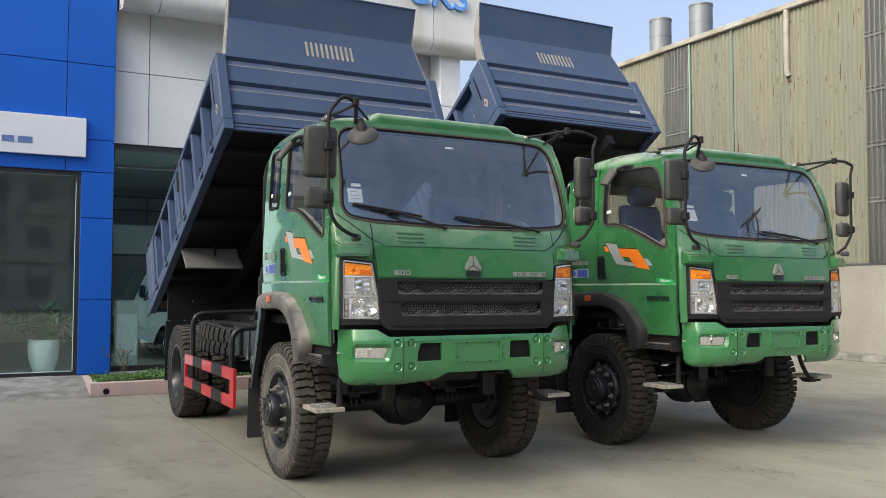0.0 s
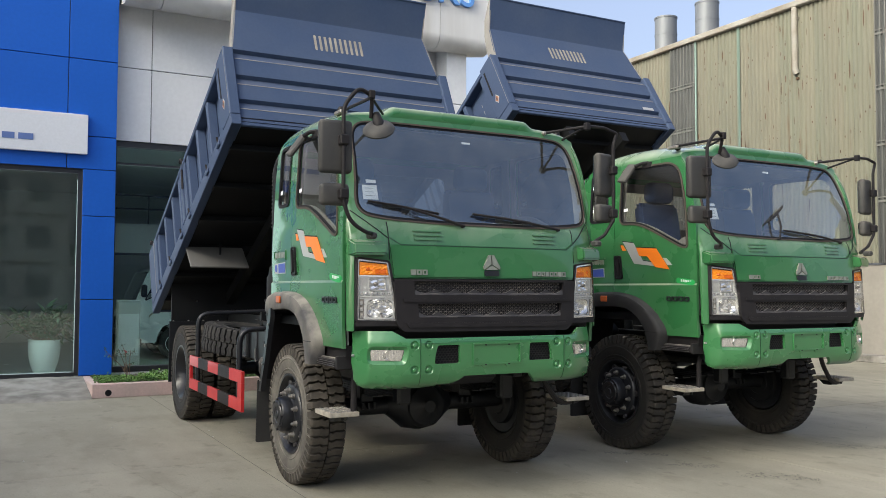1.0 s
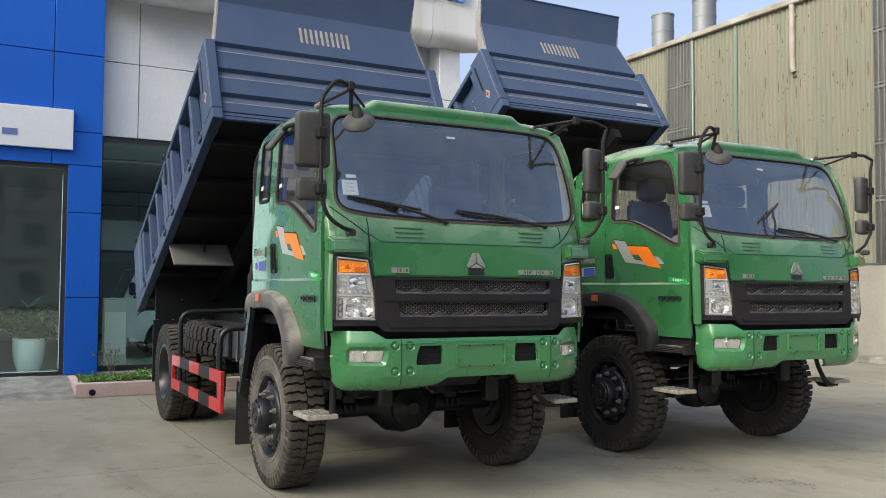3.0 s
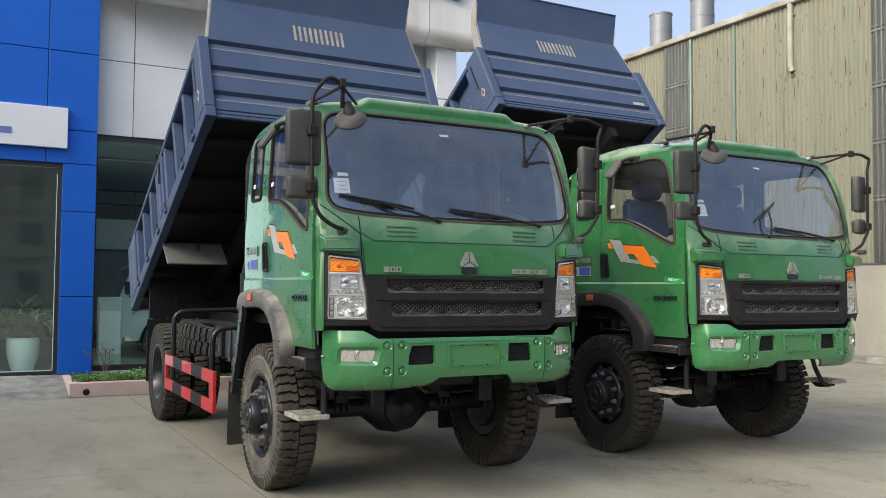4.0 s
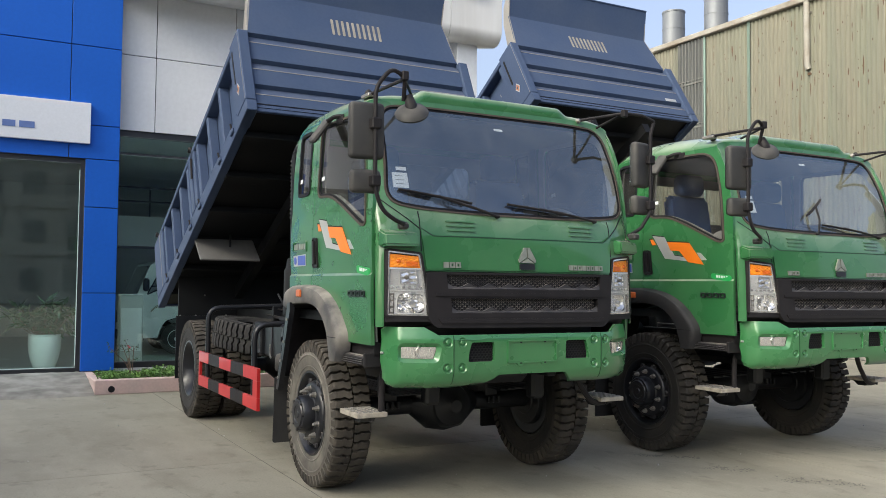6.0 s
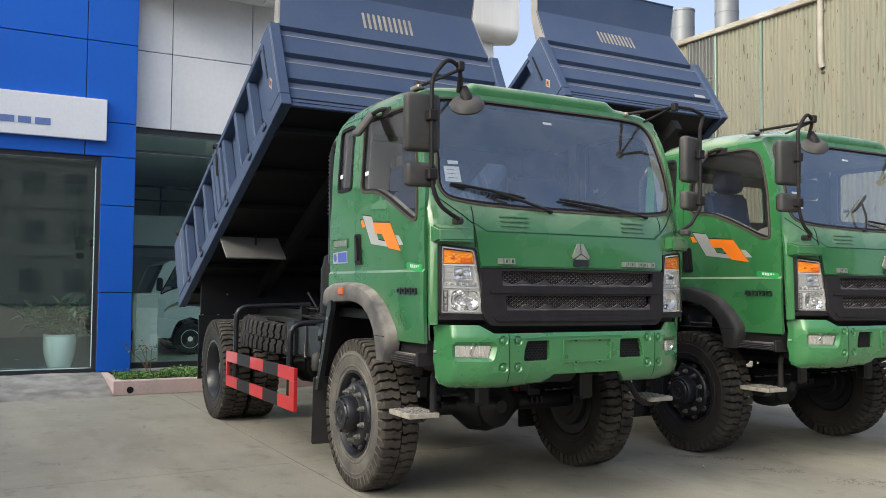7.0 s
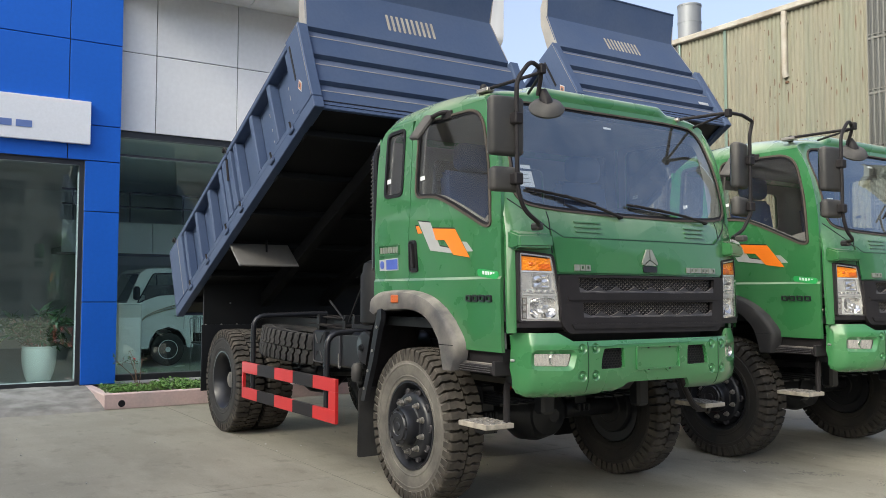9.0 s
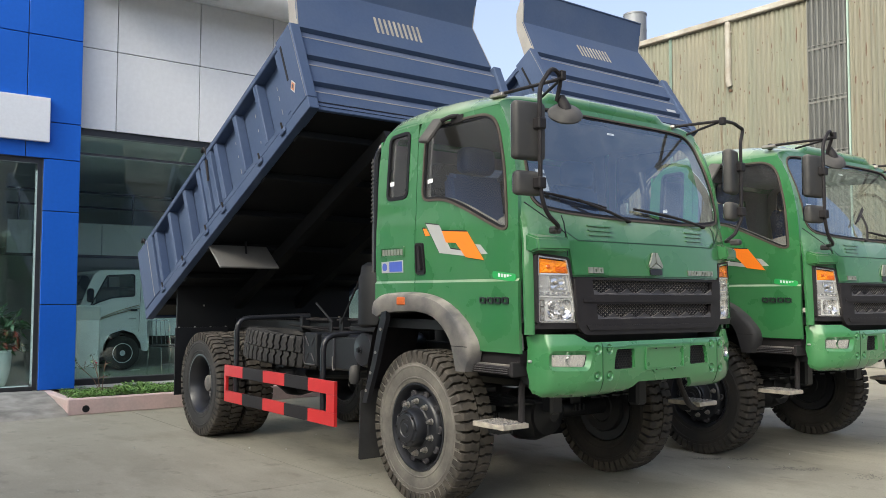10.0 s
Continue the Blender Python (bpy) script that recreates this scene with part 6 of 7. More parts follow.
def tyre_mesh(bm):
    """Tread and walls in one skin: every pitch of the pattern is a plate with one raised lug, bent round the wheel."""
    n = 50
    pitch = 2 * math.pi / n
    u0 = -0.13
    steps = [0.0, 0.034, 0.062, 0.096, 0.128, 0.140, 0.170, 0.205]
    edge = [(u0, v) for v in steps] + [(u0 + 1, v) for v in reversed(steps)] + [(u0 + 0.5, 0.0)]
    flat = bmesh.new()
    for loop in (edge, LUG):
        vs = [flat.verts.new((u, v, 0)) for u, v in loop]
        for i in range(len(vs)):
            flat.edges.new((vs[i], vs[(i + 1) % len(vs)]))
    bmesh.ops.triangle_fill(flat, use_beauty=True, use_dissolve=False, edges=flat.edges[:], normal=(0, 0, 1))
    flat.verts.index_update()
    plan = [(v.co.x, v.co.y) for v in flat.verts]
    floor_faces = [[v.index for v in f.verts] for f in flat.faces]
    flat.free()
    first = len(edge)

    def at(line, v):
        for (a, xa, ra), (b, xb, rb) in zip(line, line[1:]):
            if v <= b + 1e-9:
                q = (v - a) / (b - a)
                return xa + (xb - xa) * q, ra + (rb - ra) * q
        return line[-1][1:]
    for side in (-1, 1):
        for k in range(n):
            a0 = (k + (0.5 if side > 0 else 0.0)) * pitch

            def place(u, x, r):
                a = a0 + u * pitch
                return bm.verts.new((side * x, r * math.cos(a), r * math.sin(a)))
            low = [place(u, *at(LOW_LINE, v)) for u, v in plan]
            top = [place(u, *at(TOP_LINE, v)) for u, v in LUG]
            for f in floor_faces:
                bm.faces.new([low[i] for i in f])
            m = len(LUG)
            bm.faces.new((top[0], top[1], top[2], top[13]))
            bm.faces.new((top[13], top[2], top[3], top[12]))
            bm.faces.new((top[12], top[3], top[4], top[11]))
            bm.faces.new((top[11], top[4], top[5], top[10]))
            bm.faces.new((top[10], top[5], top[6], top[9]))
            bm.faces.new((top[9], top[6], top[7], top[8]))
            for i in range(m):
                bm.faces.new((top[i], top[(i + 1) % m], low[first + (i + 1) % m], low[first + i]))
            prev = [place(u0, 0.1415, 0.461), place(u0 + 1, 0.1415, 0.461)]
            for r, x in SIDE_LINE:
                row = [place(u0, x, r), place(u0 + 1, x, r)]
                bm.faces.new((prev[0], prev[1], row[1], row[0]))
                prev = row
    bmesh.ops.remove_doubles(bm, verts=bm.verts[:], dist=0.0004)
    for f in bm.faces:
        c = f.calc_center_median()
        if math.hypot(c.y, c.z) > 0.50:
            f.material_index = 1
        # inner wall takes the black rubber, a painted shade behind the wheel
        elif c.x < -0.04:
            f.material_index = 2


def wheel(t, x, y, s, mesh_from, dusty, front_hub):
    """A wheel at (x, y) on the axle; s is the side it faces. mesh_from shares the meshes of an earlier one."""
    base = pose(x, y, HUB_Z, 0, 0, 0 if s > 0 else 180)
    if mesh_from:
        w = reuse(mesh_from[0], t, base)
        for o in mesh_from[1:]:
            reuse(o, w, o.matrix_basis.copy())
        return mesh_from
    bm = bmesh.new()
    if front_hub:
        prof = [(0.0, -0.06), (0.25, -0.10), (0.262, -0.10), (0.29, -0.105), (0.295, -0.09), (0.275, -0.07), (0.262, 0.06), (0.290, 0.085), (0.316, 0.116), (0.320, 0.134), (0.306, 0.134), (0.282, 0.095), (0.268, 0.050), (0.264, 0.040), (0.258, 0.046), (0.246, 0.090), (0.236, 0.112), (0.224, 0.126), (0.210, 0.132), (0.12, 0.134), (0.0, 0.134)]
    else:
        prof = [(0.0, -0.12), (0.25, -0.12), (0.262, -0.10), (0.29, -0.105), (0.295, -0.09), (0.262, -0.07), (0.262, 0.06), (0.290, 0.085), (0.316, 0.116), (0.320, 0.134), (0.306, 0.134), (0.276, 0.095), (0.245, 0.02), (0.24, -0.05), (0.20, -0.085), (0.15, -0.09), (0.0, -0.09)]
    lathe(bm, prof, 48, "x")
    w = part("wheel", bm, "blackgloss", t, "black steel wheel with dusty lug tyre")
    w.matrix_basis = base
    bm = bmesh.new()
    tyre_mesh(bm)
    made = [w, part("tyre", bm, "rubber_dusty" if dusty else "rubber", w, angle=30)]
    for m in ("tread", "rubber_black"):
        made[1].data.materials.append(M[m])
    if front_hub:
        made.append(part("hub", lathem([(0.0, 0.200), (0.030, 0.200), (0.034, 0.192), (0.060, 0.192), (0.066, 0.198), (0.100, 0.198), (0.108, 0.188), (0.126, 0.186), (0.136, 0.172), (0.140, 0.13), (0.141, 0.100), (0.152, 0.092)], 32, "x", (0.042, 0, 0)), "blackgloss", w))
        made.append(part("brake_drum", lathem([(0.0, -0.15), (0.12, -0.15), (0.13, -0.14), (0.205, -0.135), (0.215, -0.12), (0.218, -0.02), (0.0, -0.02)], 32, "x"), "navy_under", w))
        for k in range(8):
            a = 2 * math.pi * k / 8
            made.append(part("hub_bolt", lathem([(0.0, 0.198), (0.009, 0.198), (0.010, 0.184)], 6, "x", (0.042, 0.118 * math.cos(a), 0.118 * math.sin(a))), "black", w))
        for k in range(10):
            a = 2 * math.pi * (k + 0.5) / 10
            made.append(part("wheel_nut", lathem([(0.0, 0.125), (0.010, 0.125), (0.012, 0.118), (0.012, 0.105), (0.019, 0.105), (0.020, 0.085), (0.024, 0.083), (0.024, 0.074)], 8, "x", (0.052, 0.186 * math.cos(a), 0.186 * math.sin(a))), "steel", w, "bare steel wheel nut"))
            a = 2 * math.pi * k / 10
            made.append(part("hand_hole", lathem([(0.0, 0.112), (0.020, 0.112), (0.026, 0.070)], 14, "x", (0, 0.240 * math.cos(a), 0.240 * math.sin(a))), "seal", w))
            # paler ring paints the light edge of the hand hole
            made.append(part("hole_rim", lathem([(0.0205, 0.1125), (0.0215, 0.117), (0.026, 0.116), (0.030, 0.100)], 16, "x", (0, 0.240 * math.cos(a), 0.240 * math.sin(a))), "shelf", w))
    else:
        made.append(part("hub", lathem([(0.0, 0.055), (0.07, 0.055), (0.085, 0.045), (0.09, 0.0), (0.10, -0.02), (0.12, -0.085)], 28, "x"), "greyplastic", w))
        for k in range(10):
            a = 2 * math.pi * k / 10
            made.append(part("wheel_nut", lathem([(0.0, -0.04), (0.014, -0.04), (0.016, -0.085)], 8, "x", (0, 0.155 * math.cos(a), 0.155 * math.sin(a))), "black", w))
    return made


AX_F, AX_R = 1.33, 5.22


def running_gear(t):
    f = wheel(t, -0.985, AX_F, -1, None, True, True)
    wheel(t, 0.985, AX_F, 1, f, True, True)
    r = wheel(t, -1.06, AX_R, -1, None, False, False)
    wheel(t, 1.06, AX_R, 1, r, False, False)
    for s in (-1, 1):
        w = reuse(r[0], t, pose(s * 0.735, AX_R, HUB_Z, 0, 0, 0 if s < 0 else 180))
        reuse(r[1], w, Matrix())
    # frame
    for s in (-1, 1):
        part("frame_rail", boxm(s * 0.36, s * 0.44, 0.30, 6.75, 0.86, 1.11, bevel=0.01), "navy_under", t)
        part("sub_frame", boxm(s * 0.37, s * 0.43, 2.1, 6.79, 1.115, 1.225, bevel=0.008), "navy_under", t)
        for y0 in (AX_F, AX_R):
            for j in range(5):
                ln = 0.72 - 0.11 * j
                part("spring_leaf", boxm(s * 0.47 - 0.045, s * 0.47 + 0.045, y0 - ln, y0 + ln, 0.74 - 0.018 * j, 0.755 - 0.018 * j), "navy_under", t)
            part("spring_clamp", boxm(s * 0.47 - 0.06, s * 0.47 + 0.06, y0 - 0.07, y0 + 0.07, 0.60, 0.80, bevel=0.01), "navy_under", t)
        part("spring_hanger", boxm(s * 0.40, s * 0.52, 0.55, 0.66, 0.66, 0.95, bevel=0.02), "navy_under", t)
        for k in range(3):
            part("clamp_bolt", lathem([(0.0, 0.545), (0.014, 0.55), (0.014, 0.60), (0.0, 0.60)], 8, "z", (s * (0.42 + 0.05 * k), AX_F - 0.1, 0.0)), "navy_under", t)
    for y in (0.6, 2.2, 3.2, 4.4, 6.0, 6.6):
        part("cross_member", boxm(-0.36, 0.36, y - 0.05, y + 0.05, 0.9, 1.06), "navy_under", t)
    for y0, off in ((AX_F, 0.02), (AX_R, 0.0)):
        part("axle", lathem([(0.0, -0.85), (0.075, -0.85), (0.075, -0.3 + off), (0.12, -0.24 + off), (0.20, -0.14 + off), (0.225, 0.0 + off), (0.20, 0.14 + off), (0.12, 0.24 + off), (0.075, 0.3 + off), (0.075, 0.85), (0.0, 0.85)], 28, "x", (0, y0, 0.56)), "navy_under", t)
        part("diff_cover", lathem([(0.0, -0.27), (0.05, -0.265), (0.07, -0.24), (0.16, -0.20), (0.19, -0.12), (0.20, 0.0)], 24, "y", (off, y0, 0.56)), "navy_under", t)
    part("gearbox", boxm(-0.25, 0.25, 1.9, 2.9, 0.62, 1.05, bevel=0.06, seg=2), "navy_under", t)
    part("engine", boxm(-0.35, 0.35, 0.5, 1.8, 0.80, 1.24, bevel=0.05), "navy_under", t)
    part("radiator", boxm(-0.55, 0.55, 0.28, 0.34, 0.9, 1.5), "navy_under", t)
    part("prop_shaft", tubem([(0, 2.9, 0.75), (0, AX_R - 0.2, 0.6)], 0.05, 10, 0), "navy_under", t)


def prism_x(pts, x0, x1):
    bm = bmesh.new()
    prism(bm, pts, lambda u, v, d: (d, u, v), x0, x1)
    return bm


def arches(t):
    pairs = [((1.875, 1.37), (1.775, 1.33)), ((1.85, 1.465), (1.74, 1.345)), ((1.72, 1.512), (1.62, 1.362)), ((1.48, 1.525), (1.45, 1.372)), ((1.25, 1.515), (1.27, 1.375)), ((1.03, 1.47), (1.10, 1.345)),
             ((0.85, 1.38), (0.98, 1.28)), ((0.72, 1.265), (0.895, 1.19)), ((0.655, 1.17), (0.865, 1.12)), ((0.665, 1.07), (0.84, 1.05)), ((0.70, 0.985), (0.82, 0.985))]
    flat = [Vector((*o, *i)) for o, i in pairs]
    line = []
    for k in range(len(flat) - 1):
        p0, p1, p2, p3 = flat[max(0, k - 1)], flat[k], flat[k + 1], flat[min(len(flat) - 1, k + 2)]
        for j in range(5):
            q = j / 5
            line.append(0.5 * (2 * p1 + (p2 - p0) * q + (2 * p0 - 5 * p1 + 4 * p2 - p3) * q ** 2 + (3 * p1 - p0 - 3 * p2 + p3) * q ** 3))
    line.append(flat[-1])
    for s in (-1, 1):
        bm = bmesh.new()
        rows = []
        for c in line:
            o, i = Vector((c[0], c[1])), Vector((c[2], c[3]))
            row = []
            for x, q in ((1.07, 0.0), (1.15, 0.0), (1.172, 0.06), (1.178, 0.18), (1.178, 0.70), (1.170, 0.86), (1.145, 0.96), (1.07, 1.0)):
                p = i.lerp(o, q)
                row.append(bm.verts.new((s * x, p.x, p.y)))
            rows.append(row)
        for ra, rb in zip(rows, rows[1:]):
            for k in range(8):
                bm.faces.new((ra[k], ra[(k + 1) % 8], rb[(k + 1) % 8], rb[k]))
        bm.faces.new(rows[0])
        bm.faces.new(rows[-1][::-1])
        a = part("wheel_arch", bm, "greyplastic", t, "dusty grey plastic wheel arch trim", angle=40)
        part("side_marker", boxm(s * 1.174, s * 1.192, 1.40, 1.50, 1.425, 1.485, bevel=0.008), "marker", a, "small amber side marker")
        part("arch_joint", boxm(s * 1.172, s * 1.1795, 0.69, 0.86, 1.150, 1.155), "seal", a)
        # black liner round the wheel, then the flap behind
        path = [(0.74, 1.0), (0.83, 1.2), (1.0, 1.33), (1.25, 1.38), (1.55, 1.37), (1.76, 1.33), (1.86, 1.20), (1.93, 0.98), (1.955, 0.76)]
        bm = bmesh.new()
        prev = None
        for u, v in path:
            row = [bm.verts.new((s * 0.72, u, v)), bm.verts.new((s * 1.16, u, v))]
            if prev:
                bm.faces.new((prev[0], prev[1], row[1], row[0]))
            prev = row
        bmesh.ops.solidify(bm, geom=bm.faces[:], thickness=0.012)
        part("arch_liner", bm, "black", t)
        part("liner_edge", sheet([(1.64, 1.38), (1.70, 1.37), (1.755, 1.22), (1.83, 0.98), (1.93, 0.74), (1.96, 0.66), (1.90, 0.66), (1.87, 0.74), (1.77, 0.97), (1.69, 1.20), (1.64, 1.31)], [], lambda u, v: (s * 1.19, u, v), 0.04), "blackgloss", t)
        for yy, zz in ((1.70, 1.24), (1.77, 1.06), (1.84, 0.90), (1.90, 0.76)):
            part("liner_bolt", lathem([(0.0, 0.008), (0.007, 0.007), (0.012, 0.001), (0.012, -0.004)], 10, "x", (s * 1.195, yy, zz)), "steel", t)
        bm = sheet(rounded([(0.80, 0.215), (1.20, 0.215), (1.195, 0.755), (0.80, 0.755)], 0.02, 3), [], lambda u, v: (s * u, 1.975 + 0.02 * (0.75 - v), v), 0.01, [(1, 0.5)])
        part("mud_flap", bm, "rubber", t, "black rubber mud flap")
        # entry steps
        st = part("entry_step", boxm(s * 0.86, s * 1.115, 0.33, 0.72, 0.985, 1.04, bevel=0.008), "black", t)
        part("step_end", boxm(s * 0.9, s * 1.118, 0.30, 0.329, 0.975, 1.07, bevel=0.006), "black", st)
        for k in range(3):
            part("step_tread", boxm(s * (0.98 + 0.045 * k), s * (1.005 + 0.045 * k), 0.34, 0.70, 1.0405, 1.05), "greyplastic", st)
        for zz in (0.993, 1.007, 1.021):
            part("step_ridge", boxm(*sorted((s * 1.114, s * 1.121)), 0.345, 0.71, zz, zz + 0.006, bevel=0.002), "shelf", st)
        part("sill_filler", boxm(s * 0.7, s * 1.05, 0.30, 0.72, 1.045, 1.14), "black", t)
        low = part("lower_step", boxm(s * 0.915, s * 1.14, 0.36, 0.67, 0.632, 0.665, bevel=0.004), "stepsteel", t, "dusty serrated steel step plate")
        for k in range(5):
            for j in range(5):
                part("step_tooth", boxm(s * (0.93 + 0.042 * k), s * (0.952 + 0.042 * k), 0.375 + 0.057 * j, 0.415 + 0.057 * j, 0.665, 0.670), "primer", low)
        for yy in (0.42, 0.60):
            part("step_bolt", lathem([(0.0, 0.60), (0.011, 0.602), (0.012, 0.632)], 8, "z", (s * 1.02, yy, 0.0)), "navy_under", low)
        part("step_gusset", prism_x([(0.44, 0.631), (0.64, 0.631), (0.58, 0.585), (0.50, 0.585)], *sorted((s * 0.96, s * 1.06))), "navy_under", low)
        part("step_hanger", tubem([(s * 0.80, 0.36, 1.0), (s * 0.92, 0.39, 0.97), (s * 0.945, 0.40, 0.90), (s * 0.945, 0.40, 0.66)] if s < 0 else [(0.62, 0.36, 0.95), (0.70, 0.38, 0.80), (0.83, 0.40, 0.650), (0.93, 0.42, 0.615), (1.12, 0.50, 0.618)], 0.022, 10, 0.06), "black", t)


def mirrors(t):
    for s in (-1, 1):
        y0 = -0.075 if s < 0 else 0.20
        xo = 1.225 if s < 0 else 1.272
        arm = [(s * (0.955 if s < 0 else 0.985), 0.06 if s < 0 else 0.12, 1.925), (s * 1.06, y0 + 0.01, 1.925), (s * 1.175, y0, 1.99), (s * xo, y0, 2.12), (s * (xo + 0.005), y0, 2.765)]
        if s < 0:
            arm += [(s * 1.12, y0, 2.90), (s * 1.01, y0 + 0.03, 2.86), (s * 0.99, 0.02, 2.72)]
        else:
            arm[-1] = (s * xo, y0, 2.735)
            arm += [(s * (xo + 0.038), y0, 2.845), (s * 1.17, y0 - 0.01, 2.878), (s * 0.975, 0.155, 2.868), (s * 0.955, 0.15, 2.865)]
        m = part("mirror_arm", tubem(arm, 0.014, 10, 0.06 if s < 0 else 0.022), "black", t, "black tubular mirror arm")
        stay_end = (s * 1.02, y0 + 0.02, 2.845) if s < 0 else (s * 0.968, 0.155, 2.868)
        part("stay_knuckle", boxm(stay_end[0] - 0.022, stay_end[0] + 0.022, stay_end[1] - 0.022, stay_end[1] + 0.022, 2.835, 2.895, bevel=0.006), "black", m)
        part("mirror_stay", tubem([(s * 1.0, 0.56, 2.862) if s < 0 else (0.786, 0.482, 2.848), stay_end], 0.012, 8, 0), "black", m)
        part("mirror_stay", tubem([(-0.70, 0.475, 2.86) if s < 0 else (0.965, 0.50, 2.805), stay_end], 0.010, 8, 0), "black", m)
        part("arm_foot", boxm(s * (0.93 if s < 0 else 0.96), s * (0.985 if s < 0 else 1.02), 0.03, 0.11, 1.888, 1.935, bevel=0.012), "mirror_back", m)
        if s < 0:
            part("arm_foot", boxm(-1.035, -0.975, 0.49, 0.62, 2.838, 2.866, bevel=0.006), "steel", m)
        else:
            part("arm_foot", lathem([(0.0, -0.022), (0.012, -0.020), (0.019, -0.008), (0.019, 0.012)], 14, "y", (0.776, 0.485, 2.845)), "steel", m)
        turn = -8 if s < 0 else 14
        for z0, z1, xa, xb in ((2.315, 2.675, -0.155, 0.075), (2.10, 2.25, -0.145, 0.055)):
            mm = pose(s * xo, y0 + 0.045, 0, 0, 0, turn)
            bm = bmesh.new()
            if s > 0:
                xa, xb = -0.16, 0.03
            box(bm, xa, xb, -0.02, 0.055, z0, z1, bevel=0.03, seg=3)
            bmesh.ops.transform(bm, matrix=mm, verts=bm.verts[:])
            h = part("mirror_housing", bm, "mirror_back", m, "dusty black mirror housing")
            bm = bmesh.new()
            box(bm, xa + 0.015, xb - 0.015, 0.053, 0.058, z0 + 0.02, z1 - 0.02)
            bmesh.ops.transform(bm, matrix=mm, verts=bm.verts[:])
            part("mirror_glass", bm, "mirror", m)
            zc = (z0 + z1) / 2 + (0.04 if z1 > 2.3 else 0.0)
            part("mirror_clamp", boxm(s * xo - 0.032, s * xo + 0.032, y0 - 0.025, y0 + 0.04, zc - 0.035, zc + 0.035, bevel=0.008), "black", m)
    # round front mirror on the first arm
    bm = bmesh.new()
    lathe(bm, [(0.0, 0.045), (0.05, 0.04), (0.095, 0.022), (0.112, 0.0), (0.108, -0.012), (0.0, -0.012)], 32, "z")
    bmesh.ops.transform(bm, matrix=pose(-0.945, -0.01, 2.64, 42, 0, -33), verts=bm.verts[:])
    bg = lathem([(0.0, -0.0132), (0.10, -0.0132), (0.10, -0.0125), (0.0, -0.0125)], 32, "z")
    bmesh.ops.transform(bg, matrix=pose(-0.945, -0.01, 2.64, 42, 0, -33), verts=bg.verts[:])
    part("mirror_glass", bg, "mirror", t)
    d = part("front_mirror", bm, "mirror_back", t, "round dusty mirror over the windscreen corner")
    part("mirror_neck", tubem([(-0.955, 0.02, 2.750), (-0.95, -0.005, 2.70), (-0.945, -0.015, 2.655)], [0.030, 0.034, 0.036, 0.038, 0.040, 0.041, 0.042], 12, 0.02), "black", d)
    # kerb mirror over the door
    bm = bmesh.new()
    box(bm, -0.112, 0.112, -0.062, 0.062, -0.020, 0.020, bevel=0.02, seg=2)
    bmesh.ops.transform(bm, matrix=pose(-1.150, 1.125, 2.680, 14, -54, -12), verts=bm.verts[:])
    k = part("kerb_mirror", bm, "mirror_back", t, "dusty grey kerb mirror over the door window")
    part("kerb_mirror_arm", tubem([(-1.05, 0.93, 2.77), (-1.10, 0.96, 2.765), (-1.12, 1.04, 2.745)], 0.017, 8, 0.03), "black", k)
    part("kerb_mirror_foot", boxm(-1.072, -1.04, 0.87, 1.0, 2.715, 2.775, bevel=0.006), "black", k)
    # beacon knobs on the roof edges
    for s in (-1, 1):
        part("roof_marker", lathem([(0.0, 0.050), (0.014, 0.048), (0.026, 0.03), (0.028, 0.0), (0.0, -0.02)], 16, "z", (s * 0.985, 0.60, 2.860)), "black", t)


def wiper(t, x0, z0, x1, z1, hx, hz, up=0.0):
    """A blade from (x0, z0) to (x1, z1), its arm from the pivot (hx, hz)."""
    o = 0.028 + up
    mid = ((x0 + x1) / 2, (z0 + z1) / 2)
    n = 7
    pts = [front(x0 + (x1 - x0) * k / n, z0 + (z1 - z0) * k / n, 0.016 + up) for k in range(n + 1)]
    w = part("wiper", tubem(pts, 0.009, 6, 0), "black", t, "black windscreen wiper")
    part("wiper_frame", tubem([front(x0 + (x1 - x0) * q, z0 + (z1 - z0) * q, 0.026 + up + 0.006 * math.sin(math.pi * q)) for q in (0.1, 0.3, 0.5, 0.7, 0.9)], 0.008, 6, 0), "black", w)
    part("wiper_arm", tubem([front(mid[0], mid[1], o + 0.012), front((mid[0] + hx) / 2, (mid[1] + hz) / 2, o + 0.022), front(hx, hz, 0.03)], [0.010] * 20, 6, 0.03), "black", w)
    part("wiper_pivot", lathem([(0.0, -0.012), (0.011, -0.010), (0.013, 0.03)], 12, "y", front(hx, hz, 0.022)), "black", w)


